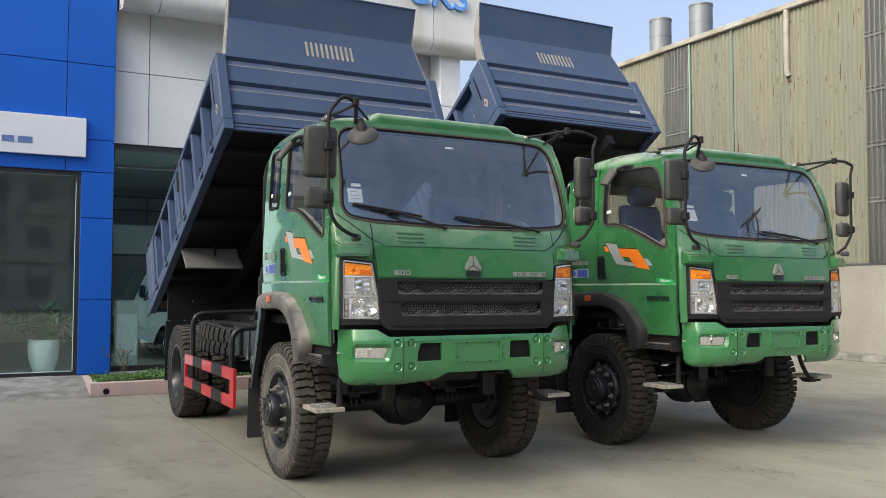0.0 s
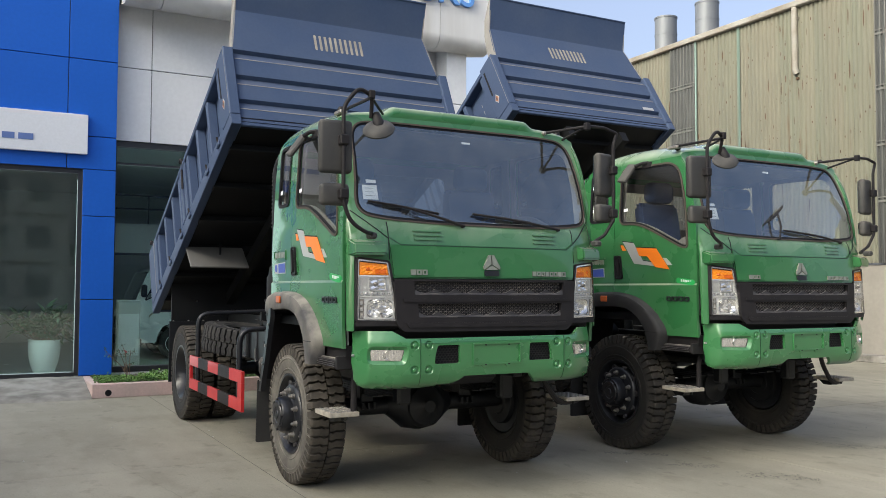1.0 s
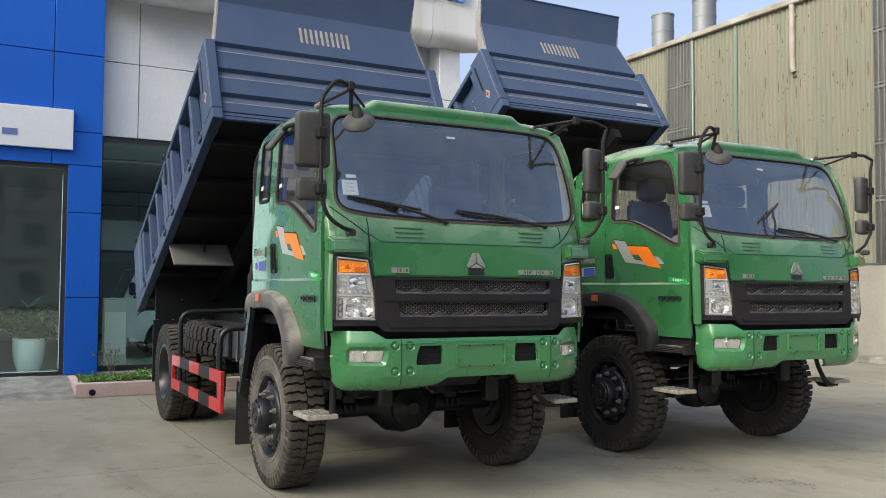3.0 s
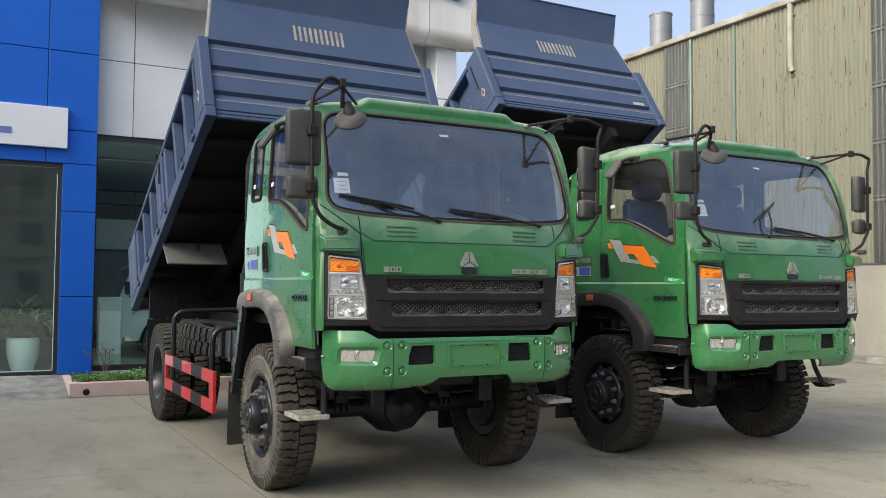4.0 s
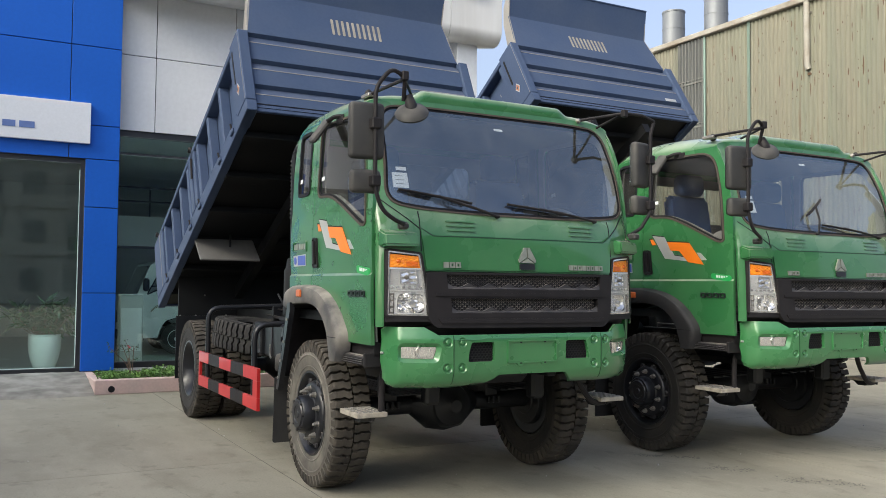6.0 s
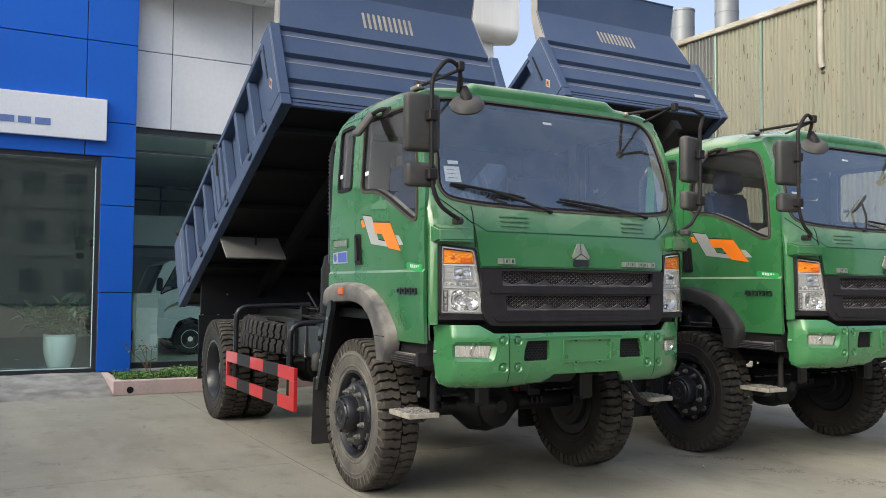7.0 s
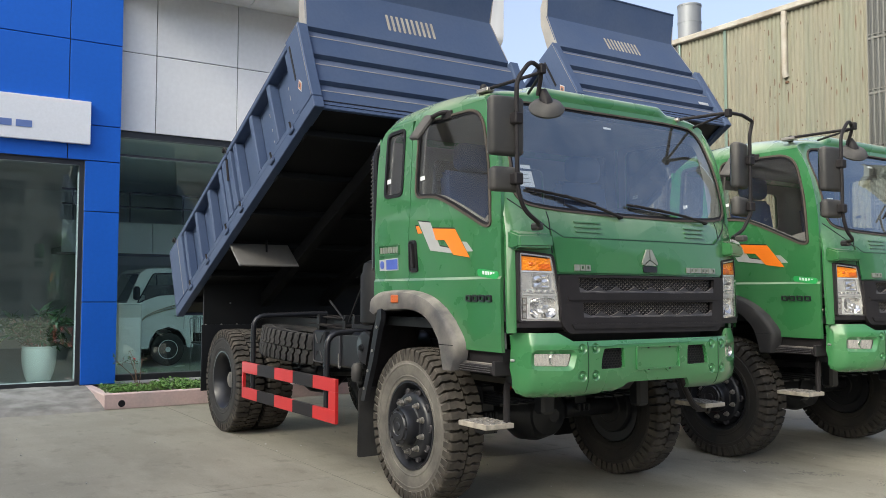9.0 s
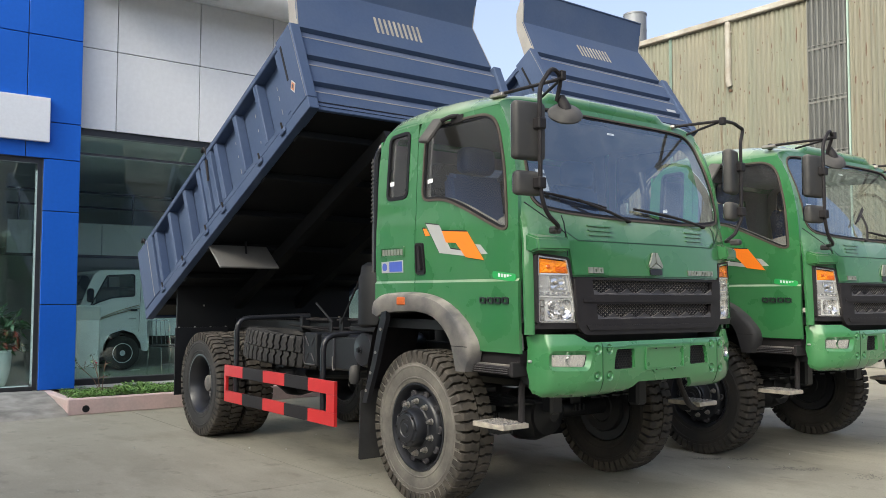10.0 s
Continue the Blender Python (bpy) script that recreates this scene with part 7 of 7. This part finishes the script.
def side_gear(t):
    for s in (-1, 1):
        # red and black guard, rails and ends
        xo = s * 1.255
        seg = [(2.28, 2.72, "red"), (2.72, 3.15, "black"), (3.15, 3.58, "red"), (3.58, 4.02, "black"), (4.02, 4.445, "red")]
        g = None
        for y0, y1, m in seg:
            for z0, z1 in ((0.692, 0.800), (0.437, 0.545)):
                o = boxm(xo - s * 0.03, xo, y0 + 0.0005, y1 - 0.0005, z0, z1, bevel=0.002)
                if g is None:
                    g = part("side_guard", o, m, t, "red and black striped side guard")
                else:
                    part("guard_stripe", o, m, g)
        part("guard_end", boxm(xo - s * 0.03, xo, 2.28, 2.41, 0.5455, 0.6915, bevel=0.002), "red", g)
        part("guard_end", boxm(xo - s * 0.03, xo, 4.405, 4.445, 0.5455, 0.6915, bevel=0.002), "red", g)
        for y, zt, yb in ((4.28, 1.265, 4.26), (2.56, 1.16, 2.54)):
            part("guard_bracket", tubem([(s * 1.20, y, 0.47), (s * 1.20, y, zt), (s * 0.40, y - 0.02, zt + 0.02)], 0.026, 12, 0.13), "blackgloss", t)
    # spare wheel lying beside the frame
    bm = bmesh.new()
    tyre_mesh(bm)
    bmesh.ops.transform(bm, matrix=pose(0, 0, 0, 0, 90, 0), verts=bm.verts[:])
    sp = part("spare_tyre", bm, "rubber", t, "black spare tyre lying beside the frame")
    for m in ("rubber", "rubber"):
        sp.data.materials.append(M[m])
    sp.matrix_basis = pose(-0.66, 3.95, 0.970, 5, 6, 0)
    part("spare_rim", lathem([(0.0, 0.05), (0.2, 0.04), (0.26, 0.0), (0.262, -0.1)], 28, "z"), "blackgloss", sp)
    part("spare_carrier", boxm(-0.9, -0.4, 3.85, 4.0, 0.80, 0.84), "navy_under", t)
    # battery box, air tanks, fuel tank
    bb = part("battery_box", boxm(-1.01, -0.5, 3.02, 3.245, 0.86, 1.16, bevel=0.012), "navy_under", t, "black steel battery box with a pressed cross")
    part("box_rim", tubem([(-1.014, 3.235, 1.15), (-1.014, 3.235, 0.875), (-1.014, 3.03, 0.875)], 0.006, 6, 0.03), "shelf", bb)
    for za, zb in ((1.125, 1.04), (0.90, 0.975)):
        for ya, yb in ((3.215, 3.155), (3.05, 3.11)):
            part("pressed_rib", tubem([(-1.010, ya, za), (-1.010, yb, zb)], 0.007, 6, 0), "shelf", bb)
    part("air_tank", lathem([(0.0, -0.30), (0.09, -0.29), (0.13, -0.25), (0.14, 0.0), (0.13, 0.25), (0.09, 0.29), (0.0, 0.30)], 24, "x", (-0.70, 2.23, 1.05)), "blackgloss", t)
    tb = part("tool_box", boxm(-0.98, -0.46, 2.36, 3.0, 0.85, 1.165, bevel=0.02), "navy_under", t, "long black steel tool box")
    part("box_seam", boxm(-0.984, -0.979, 2.38, 2.98, 1.128, 1.136), "shelf", tb)
    part("latch_strap", boxm(-0.990, -0.979, 2.735, 2.765, 0.84, 1.16), "shelf", tb)
    part("latch_hook", tubem([(-0.998, 2.75, 0.97), (-0.998, 2.75, 0.87), (-0.998, 2.735, 0.845), (-0.998, 2.715, 0.86)], 0.006, 6, 0.02), "steel", tb)
    part("filter_cup", lathem([(0.0, 0.0), (0.035, 0.005), (0.045, 0.03), (0.045, 0.12), (0.03, 0.15), (0.0, 0.16)], 18, "z", (-1.04, 2.32, 0.765)), "mirror_back", t)
    part("fuel_tank", boxm(0.50, 1.0, 2.4, 3.4, 0.62, 1.06, bevel=0.08, seg=3), "blackgloss", t)
    for k in range(4):
        y = 2.3 + 0.45 * k
        part("frame_bolt", lathem([(0.0, 0.06), (0.012, 0.06), (0.014, 0.0), (0.0, 0.0)], 8, "z", (-0.40, y, 1.226)), "steel", t)
    part("air_line", tubem([(-0.5, 2.5, 1.10), (-0.52, 3.0, 1.16), (-0.5, 3.6, 1.14), (-0.52, 4.2, 1.17)], 0.012, 6, 0.1), "black", t)
    for k, (x, z) in enumerate(((-0.46, 1.245), (-0.33, 1.25), (-0.50, 1.17))):
        part("brake_hose", tubem([(x, 2.05, z + 0.05), (x - 0.03, 2.6, z), (x + 0.02, 3.2, z + 0.02), (x - 0.01, 3.9, z), (x, 4.5, z + 0.01)], 0.011, 6, 0.15), "black", t)
    for y in (2.75, 3.42, 3.62, 4.22):
        part("frame_bracket", boxm(-0.52, -0.42, y - 0.03, y + 0.03, 1.12, 1.28, bevel=0.006), "navy_under", t)
    part("air_valve", lathem([(0.0, 0.0), (0.05, 0.0), (0.055, 0.03), (0.05, 0.09), (0.025, 0.10), (0.025, 0.14), (0.0, 0.145)], 18, "z", (-0.55, 2.62, 1.13)), "navy_under", t)
    part("tank_end", lathem([(0.0, 0.0), (0.03, 0.0), (0.032, 0.012), (0.13, 0.03), (0.145, 0.06), (0.145, 0.12)], 28, "x", (-1.05, 2.235, 1.05)), "blackgloss", t)
    part("tank_plug", lathem([(0.0, -0.022), (0.018, -0.020), (0.022, -0.004), (0.022, 0.01)], 8, "x", (-1.05, 2.235, 1.05)), "navy_under", t)
    # intake duct behind the cab
    d = part("intake_duct", tubem([(-1.03, 2.02, 1.68), (-1.03, 2.02, 2.60)], 0.036, 12, 0.1), "mirror_back", t)
    for k in range(15):
        part("duct_rib", lathem([(0.036, 0.0), (0.046, 0.004), (0.046, 0.014), (0.036, 0.018)], 14, "z", (-1.03, 2.02, 2.08 + 0.034 * k)), "mirror_back", d)
    part("air_filter", lathem([(0.0, 0.0), (0.17, 0.0), (0.19, 0.02), (0.19, 0.40), (0.175, 0.43), (0.165, 0.50), (0.12, 0.53), (0.0, 0.53)], 28, "z", (-0.86, 2.20, 1.24)), "under", t, "matt black air filter canister")
    part("filter_bracket", boxm(-1.02, -0.5, 1.98, 2.44, 1.20, 1.238, bevel=0.006), "under", t)
    part("filter_pipe", tubem([(-0.9, 2.2, 1.76), (-0.97, 2.06, 1.80), (-1.03, 2.02, 1.80)], 0.04, 12, 0.04), "under", t)
    part("prop_rod", tubem([(-0.80, 2.55, 1.74), (-0.80, 2.95, 1.24)], 0.010, 6, 0), "navy_under", t)
    part("prop_rod", tubem([(-0.62, 3.72, 1.42), (-0.62, 3.40, 1.24)], 0.010, 6, 0), "navy_under", t)
    part("duct_elbow", tubem([(-1.055, 1.985, 1.70), (-1.055, 1.985, 2.60), (-1.03, 1.95, 2.70), (-0.95, 1.93, 2.74)], 0.024, 10, 0.08), "blackgloss", d)
    part("hydraulic_tank", boxm(0.50, 1.05, 2.02, 2.36, 0.90, 1.66, bevel=0.03, seg=2), "navy_under", t)
    # lift cylinder
    part("lift_cylinder", tubem([(0, 2.5, 1.0), (0, 2.75, 2.3)], 0.085, 16, 0), "navy_under", t)
    part("lift_rod", tubem([(0, 2.75, 2.3), (0, 2.93, 2.98)], 0.05, 12, 0), "navy_under", t)
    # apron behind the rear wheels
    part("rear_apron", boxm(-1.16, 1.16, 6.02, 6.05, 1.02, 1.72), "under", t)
    for k in range(12):
        part("apron_bolt", lathem([(0.0, -0.012), (0.008, -0.010), (0.012, -0.001), (0.012, 0.004)], 8, "y", (-1.136 + 0.19 * k, 6.018, 1.12)), "steel", t)
    part("apron_bolt", lathem([(0.0, -0.012), (0.008, -0.010), (0.012, -0.001), (0.012, 0.004)], 8, "y", (-0.84, 6.018, 1.375)), "steel", t)
    part("apron_seam", boxm(-1.16, 1.16, 6.012, 6.019, 1.085, 1.098), "seal", t)
    for s in (-1, 1):
        part("tail_flap", boxm(s * 0.55, s * 1.19, 5.99, 6.005, 0.35, 1.12), "navy_under", t)


# ---- tipping body ----
PIV = (0.0, 6.79, 1.224)
L_B, H_B, HW = 4.49, 0.885, 1.265


def tipper_body(t, tilt):
    """Origin at the rear hinge; the bed runs towards -y, floor at z = 0."""
    bm = bmesh.new()
    box(bm, -HW + 0.07, HW - 0.07, -L_B + 0.03, 0.0, 0.02, 0.05)
    b = part("tipping_body", bm, "navy", t, "dark blue steel tipping body raised at the front")
    b.matrix_basis = pose(*PIV, -tilt, 0, 0)
    F = -L_B
    for k in range(6):
        # beams and floor skin coloured near black, so bounced light leaves them in shade
        y = F + 0.45 + 0.72 * k
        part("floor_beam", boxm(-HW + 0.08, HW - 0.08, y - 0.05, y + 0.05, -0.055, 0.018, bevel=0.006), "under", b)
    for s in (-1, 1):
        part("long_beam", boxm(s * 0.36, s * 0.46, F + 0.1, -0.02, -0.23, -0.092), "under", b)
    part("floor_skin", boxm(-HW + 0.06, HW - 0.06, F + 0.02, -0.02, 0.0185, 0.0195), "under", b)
    for s in (-1, 1):
        def bx(x0, x1, y0, y1, z0, z1, bv=0.006):
            return boxm(*sorted((s * x0, s * x1)), y0, y1, z0, z1, bevel=bv)
        part("bottom_rail", bx(HW - 0.09, HW, F + 0.01, 0.0, -0.03, 0.085), "navy", b)
        # front post, with its folded front face
        po = part("front_post", bx(HW - 0.10, HW + 0.004, F - 0.004, F + 0.30, 0.0865, H_B + 0.02, 0.008), "navy", b)
        part("post_foot", bx(HW - 0.10, HW + 0.002, F - 0.002, F + 0.30, -0.03, 0.0855), "navy", b)
        part("post_slot", bx(HW + 0.004, HW + 0.009, F + 0.215, F + 0.245, 0.42, 0.80, 0.002), "seal", b)
        part("warning_label", sheet([(F + 0.125, 0.315), (F + 0.172, 0.245), (F + 0.219, 0.315), (F + 0.172, 0.385)], [], lambda u, v: (s * (HW + 0.006), u, v), 0.002), "silver", b, "white and orange diamond warning label")
        part("label_face", sheet([(F + 0.138, 0.315), (F + 0.172, 0.265), (F + 0.206, 0.315), (F + 0.172, 0.365)], [], lambda u, v: (s * (HW + 0.009), u, v), 0.002), "orange_faded", b)
        part("label_mark", sheet([(F + 0.156, 0.315), (F + 0.172, 0.290), (F + 0.188, 0.315), (F + 0.172, 0.340)], [], lambda u, v: (s * (HW + 0.011), u, v), 0.002), "joint", b)
        # side skin and gates
        part("side_skin", bx(HW - 0.125, HW - 0.112, F + 0.30, -0.33, 0.086, H_B - 0.06, 0), "navy", b)
        part("top_rail", bx(HW - 0.125, HW, F + 0.302, -0.30, H_B - 0.06, H_B, 0.008), "navy", b)
        part("gate_rail", bx(HW - 0.112, HW - 0.008, F + 0.302, -0.562, 0.0905, 0.15, 0.006), "navy", b)
        for y, w in ((F + 0.345, 0.085), (F + 0.86, 0.075), (F + 1.38, 0.075), (F + 1.90, 0.085), (F + 2.42, 0.085), (F + 2.85, 0.075), (F + 3.36, 0.075), (F + 3.84, 0.085)):
            part("side_rib", bx(HW - 0.1115, HW - 0.010, y - w / 2, y + w / 2, 0.1505, H_B - 0.0605, 0.008), "navy", b)
        for y in (F + 2.07, F + 2.25):
            part("gate_post", bx(HW - 0.1115, HW - 0.002, y - 0.055, y + 0.055, 0.1505, H_B - 0.0605, 0.006), "navy", b)
        part("rear_post", bx(HW - 0.115, HW + 0.004, -0.56, -0.02, 0.0865, H_B - 0.015, 0.008), "navy", b)
        part("rear_seam", bx(HW + 0.004, HW + 0.007, -0.40, -0.385, 0.10, H_B - 0.03, 0), "scratch", b)
        for y in (F + 0.49, F + 1.0, F + 1.92, F + 2.40, F + 3.11, F + 3.79):
            la = part("gate_latch", bx(HW, HW + 0.022, y - 0.05, y + 0.05, 0.02, 0.07, 0.008), "navy", b, "blue painted gate latch")
            part("latch_pin", tubem([(s * (HW + 0.01), y, 0.06), (s * (HW + 0.02), y - 0.01, 0.13)], 0.010, 6, 0), "black", b)
        for y in (F + 2.12, -0.30):
            part("top_hook", tubem([(s * (HW - 0.02), y, H_B - 0.05), (s * (HW + 0.015), y - 0.02, H_B + 0.03), (s * (HW + 0.01), y + 0.05, H_B + 0.02)], 0.018, 8, 0.02), "black", b)
        part("lock_bar", tubem([(s * (HW + 0.012), F + 2.10, H_B - 0.12), (s * (HW + 0.012), F + 2.14, H_B - 0.36)], 0.012, 6, 0), "black", b)
        part("weld_line", bx(HW + 0.0042, HW + 0.0065, F + 0.012, F + 0.016, 0.10, H_B, 0), "scratch", b)
        r = random.Random(5)
        for y in (F + 0.62, F + 1.12, F + 1.62, F + 2.6, F + 3.05):
            for k in range(4):
                zz = 0.16 + 0.16 * k + r.uniform(-0.03, 0.03)
                part("scuff", bx(HW - 0.112, HW - 0.1095, y - 0.004, y + 0.004, zz, zz + r.uniform(0.02, 0.06), 0), "scratch", b)
    # tailgate
    part("tailgate", boxm(-HW + 0.02, HW - 0.02, -0.018, 0.03, 0.0, H_B - 0.03, bevel=0.008), "navy", b)
    # headboard: pressed ribs below, plain upper panel, lip folded forward, side returns
    XW = HW - 0.10
    prof = [(0.06, 0.0)]
    for z in (0.182, 0.478, 0.795):
        prof += [(z, 0.0), (z + 0.095, -0.045), (z + 0.112, 0.0)]
    prof += [(1.0, 0.0), (1.43, 0.0), (1.455, 0.012), (1.73, 0.235), (1.745, 0.243)]
    bm = bmesh.new()

    def edge(z):
        return XW if z < 0.93 else XW - 0.075 * min(1, (z - 0.93) / 0.5) if z < 1.44 else XW - 0.075
    rows = []
    for z, fw in prof:
        w = edge(z)
        rows.append([bm.verts.new((x * w, F - fw + 0.03, z)) for x in (-1, -0.5, -0.24, 0, 0.24, 0.5, 1)])
    for a, c in zip(rows, rows[1:]):
        for k in range(6):
            bm.faces.new((a[k], a[k + 1], c[k + 1], c[k]))
    bmesh.ops.recalc_face_normals(bm, faces=bm.faces)
    bmesh.ops.solidify(bm, geom=bm.faces[:], thickness=0.012)
    hb = part("headboard", bm, "navy", b, angle=18)
    for z in (0.176, 0.472, 0.789):
        part("rub_line", boxm(-XW + 0.01, XW - 0.01, F + 0.0265, F + 0.0285, z - 0.005, z + 0.005), "scratch", b)
    part("lower_seam", boxm(-XW, XW, F + 0.026, F + 0.0285, 0.062, 0.070), "seal", b)
    part("floor_lip", boxm(-XW, XW, F + 0.026, F + 0.06, -0.02, 0.058, bevel=0.006), "navy", b)
    part("lip_edge", tubem([(-XW + 0.075, F - 0.213, 1.745), (XW - 0.075, F - 0.213, 1.745)], 0.012, 8, 0), "navy", b)
    # returns coloured pale beige instead of navy, as if the sun lit them
    for s in (-1, 1):
        pts = [(F + 0.028, 0.93), (F + 0.028, 1.43), (F - 0.21, 1.745), (F - 0.19, 1.76), (F + 0.06, 1.60), (F + 0.17, 1.42), (F + 0.20, 0.93)]
        bm = bmesh.new()
        prism(bm, pts, lambda u, v, d: (s * (XW - 0.075 * min(1, (min(v, 1.43) - 0.93) / 0.5) + d), u, v), 0.0, -0.012)
        part("headboard_return", bm, "primer", b, "headboard return in a pale colour painting sunlight")
    # vent slots: closed strips in a pale colour that paints daylight showing through
    for k in range(10):
        x = -0.262 + 0.058 * k
        part("vent_slot", sheet(rounded([(x, 1.045), (x + 0.028, 1.045), (x + 0.028, 1.245), (x, 1.245)], 0.013, 3), [], lambda u, v: (u, F + 0.0265, v), 0.002), "daylight_slot", b)
    part("data_label", boxm(0.90, 1.08, F + 0.024, F + 0.0265, 0.30, 0.345), "silver", b)
    # dusty tray hung below the bed
    tr = part("hanging_tray", boxm(-0.34, 0.34, -0.23, 0.23, -0.012, 0.012, bevel=0.006), "tray", b, "dusty grey steel plate hung below the bed")
    tr.matrix_basis = Matrix.Translation((-0.86, -2.0, -0.17)) @ pose(0, 0, 0, 62, 0, 0)
    part("tray_rod", tubem([(-0.82, -2.0, -0.15), (-0.80, -2.0, 0.01)], 0.012, 6, 0), "navy_under", b)
    return b


M["daylight_slot"] = material("bare_slot_steel", (0.330, 0.305, 0.255), 0.6, 0.0, (0.170, 0.158, 0.142), 9, 0.6, 40)

truck = thing("dump_truck", (CX, FY, 0), "green cab dump truck, dark blue body raised, striped side guard", "dump truck", "dump trucks")
cab_shell(truck)
cab_interior(truck)
for s in (-1, 1):
    headlight(truck, s)
grille(truck)
bumper(truck)
running_gear(truck)
arches(truck)
mirrors(truck)
side_gear(truck)
tipper_body(truck, 25.3)
wiper(truck, -0.10, 2.105, 0.40, 2.06, 0.66, 2.012)

second = copy_thing(truck, pose(CX + GAP, FY + BACK, 0))
tagged(second, "green cab dump truck, blue body raised higher, one wiper lifted")
for o in second.children:
    if o.name.startswith("tipping_body"):
        o.matrix_basis = pose(*PIV, -33.0, 0, 0)
for o in second.children:
    if o.name.startswith("mirror_arm") and o.data.vertices[0].co.x < 0:
        o.matrix_basis = pose(-0.065, 0, 0.012) @ o.matrix_basis
    if o.name.startswith("front_mirror") or (o.name.startswith("mirror_glass") and o.data.vertices[0].co.x < 0):
        o.matrix_basis = pose(-0.07, 0, 0.03) @ o.matrix_basis
for o in second.children:
    if o.name.startswith("wheel_arch"):
        o.data = o.data.copy()
        o.data.materials[0] = M["arch_dark"]
        o["label"] = "clean black plastic wheel arch trim"
dark_tyre = None
for o in second.children_recursive:
    if o.name.startswith("tyre") and o.data.materials[0] == M["rubber_dusty"]:
        if dark_tyre is None:
            dark_tyre = o.data.copy()
            dark_tyre.materials[0] = M["rubber_black"]
            dark_tyre.materials[1] = M["tread_black"]
        o.data = dark_tyre
wiper(truck, -0.92, 2.17, -0.39, 2.095, -0.21, 2.008)
wiper(second, -0.29, 2.175, -0.003, 2.345, -0.216, 2.02, 0.02)


# ---- concrete slabs of the yard ----
SX, SY = 4.3, 5.2
slab_meshes = []
r = random.Random(9)
for k in range(4):
    bm = bmesh.new()
    box(bm, 0.004, SX - 0.004, 0.004, SY - 0.004, -0.12, 0.0)
    me = bpy.data.meshes.new("slab")
    bm.to_mesh(me)
    bm.free()
    me.materials.append(M["concrete"])
    slab_meshes.append(me)
for i in range(-6, 4):
    for j in range(-5, 2):
        o = new("slab", slab_meshes[(i * 3 + j) % 4])
        o.parent = ground
        o.location = (2.163 + i * SX, 8.112 + j * SY, 0.08)
for i in range(1, 4):
    for j in range(2, 6):
        o = new("slab", slab_meshes[(i * 3 + j) % 4])
        o.parent = ground
        o.location = (2.163 + i * SX, 8.112 + j * SY, 0.08)
for i in range(-6, 5):
    part("joint_filler", boxm(-0.0055, 0.0055, 8.112 - 5 * SY, 8.112 + (2 if i < 1 else 6) * SY, -0.02, -0.002), "joint_dirt", ground, loc=(2.163 + i * SX, 0, 0.08))
for j in range(-5, 6):
    part("joint_filler", boxm(2.163 + (-6 if j < 2 else 1) * SX, 2.163 + 4 * SX, -0.0055, 0.0055, -0.02, -0.003), "joint_dirt", ground, loc=(0, 8.112 + j * SY, 0.08))

# dark tyre prints and a little grit on the slabs
r = random.Random(31)
for x0, y0, x1, y1, w in ((5.45, 6.20, 5.80, 5.92, 0.16), (5.70, 5.62, 6.15, 5.15, 0.22), (7.5, 6.25, 8.0, 5.7, 0.22), (5.3, 6.9, 5.75, 6.5, 0.12)):
    bm = bmesh.new()
    d = Vector((x1 - x0, y1 - y0, 0))
    side = Vector((-d.y, d.x, 0)).normalized()
    along = d.normalized()
    for k in range(int(d.length * 420)):
        across = r.gauss(0, 0.30)
        c = Vector((x0, y0, 0)) + d * r.random() + side * w * across
        if noise.noise(c * 9) < -0.05 or abs(across) > 0.8:
            continue
        a, b = along * r.uniform(0.003, 0.010), side * r.uniform(0.004, 0.020)
        vs = [c - a - b, c + a * r.uniform(0.2, 1) - b * 0.7, c + a + b * r.uniform(0.3, 1), c - a * 0.5 + b]
        bm.faces.new([bm.verts.new((v.x, v.y, 0.0)) for v in vs])
    part("tyre_print", bm, "tyre_print", ground, loc=(0, 0, 0.0825))
bm = bmesh.new()
for _ in range(70):
    x, y, s = r.uniform(-1, 9), r.uniform(3.2, 13), r.uniform(0.004, 0.011)
    g = bmesh.ops.create_icosphere(bm, subdivisions=1, radius=s, matrix=Matrix.Translation((x, y, s * 0.4 - 0.015)))
    for v in g["verts"]:
        v.co += Vector((r.uniform(-0.3, 0.3), r.uniform(-0.3, 0.3), 0)) * s
tagged(finish("grit", bm, "pale_grit"), "scattered pale grit and crumbs on the concrete", "grit", kind="stuff")

# hairline cracks
for pts in (((1.05, 8.5), (1.194, 7.80), (1.29, 7.28), (1.362, 6.76), (1.47, 6.2)), ((6.9, 5.2), (6.2, 4.75), (5.6, 4.5)), ((3.1, 5.0), (3.6, 4.75), (4.3, 4.62))):
    bm = bmesh.new()
    line = []
    for (xa, ya), (xb, yb) in zip(pts, pts[1:]):
        for k in range(12):
            q = k / 12
            line.append((xa + (xb - xa) * q + r.uniform(-0.008, 0.008), ya + (yb - ya) * q + r.uniform(-0.008, 0.008)))
    prev = None
    for k, (x, y) in enumerate(line):
        w = 0.0016 * (0.4 + 0.6 * r.random())
        row = [bm.verts.new((x - w, y, 0)), bm.verts.new((x + w, y + w, 0))]
        if prev:
            bm.faces.new((prev[0], prev[1], row[1], row[0]))
        prev = row
    part("crack", bm, "tyre_print", ground, loc=(0, 0, 0.0815))
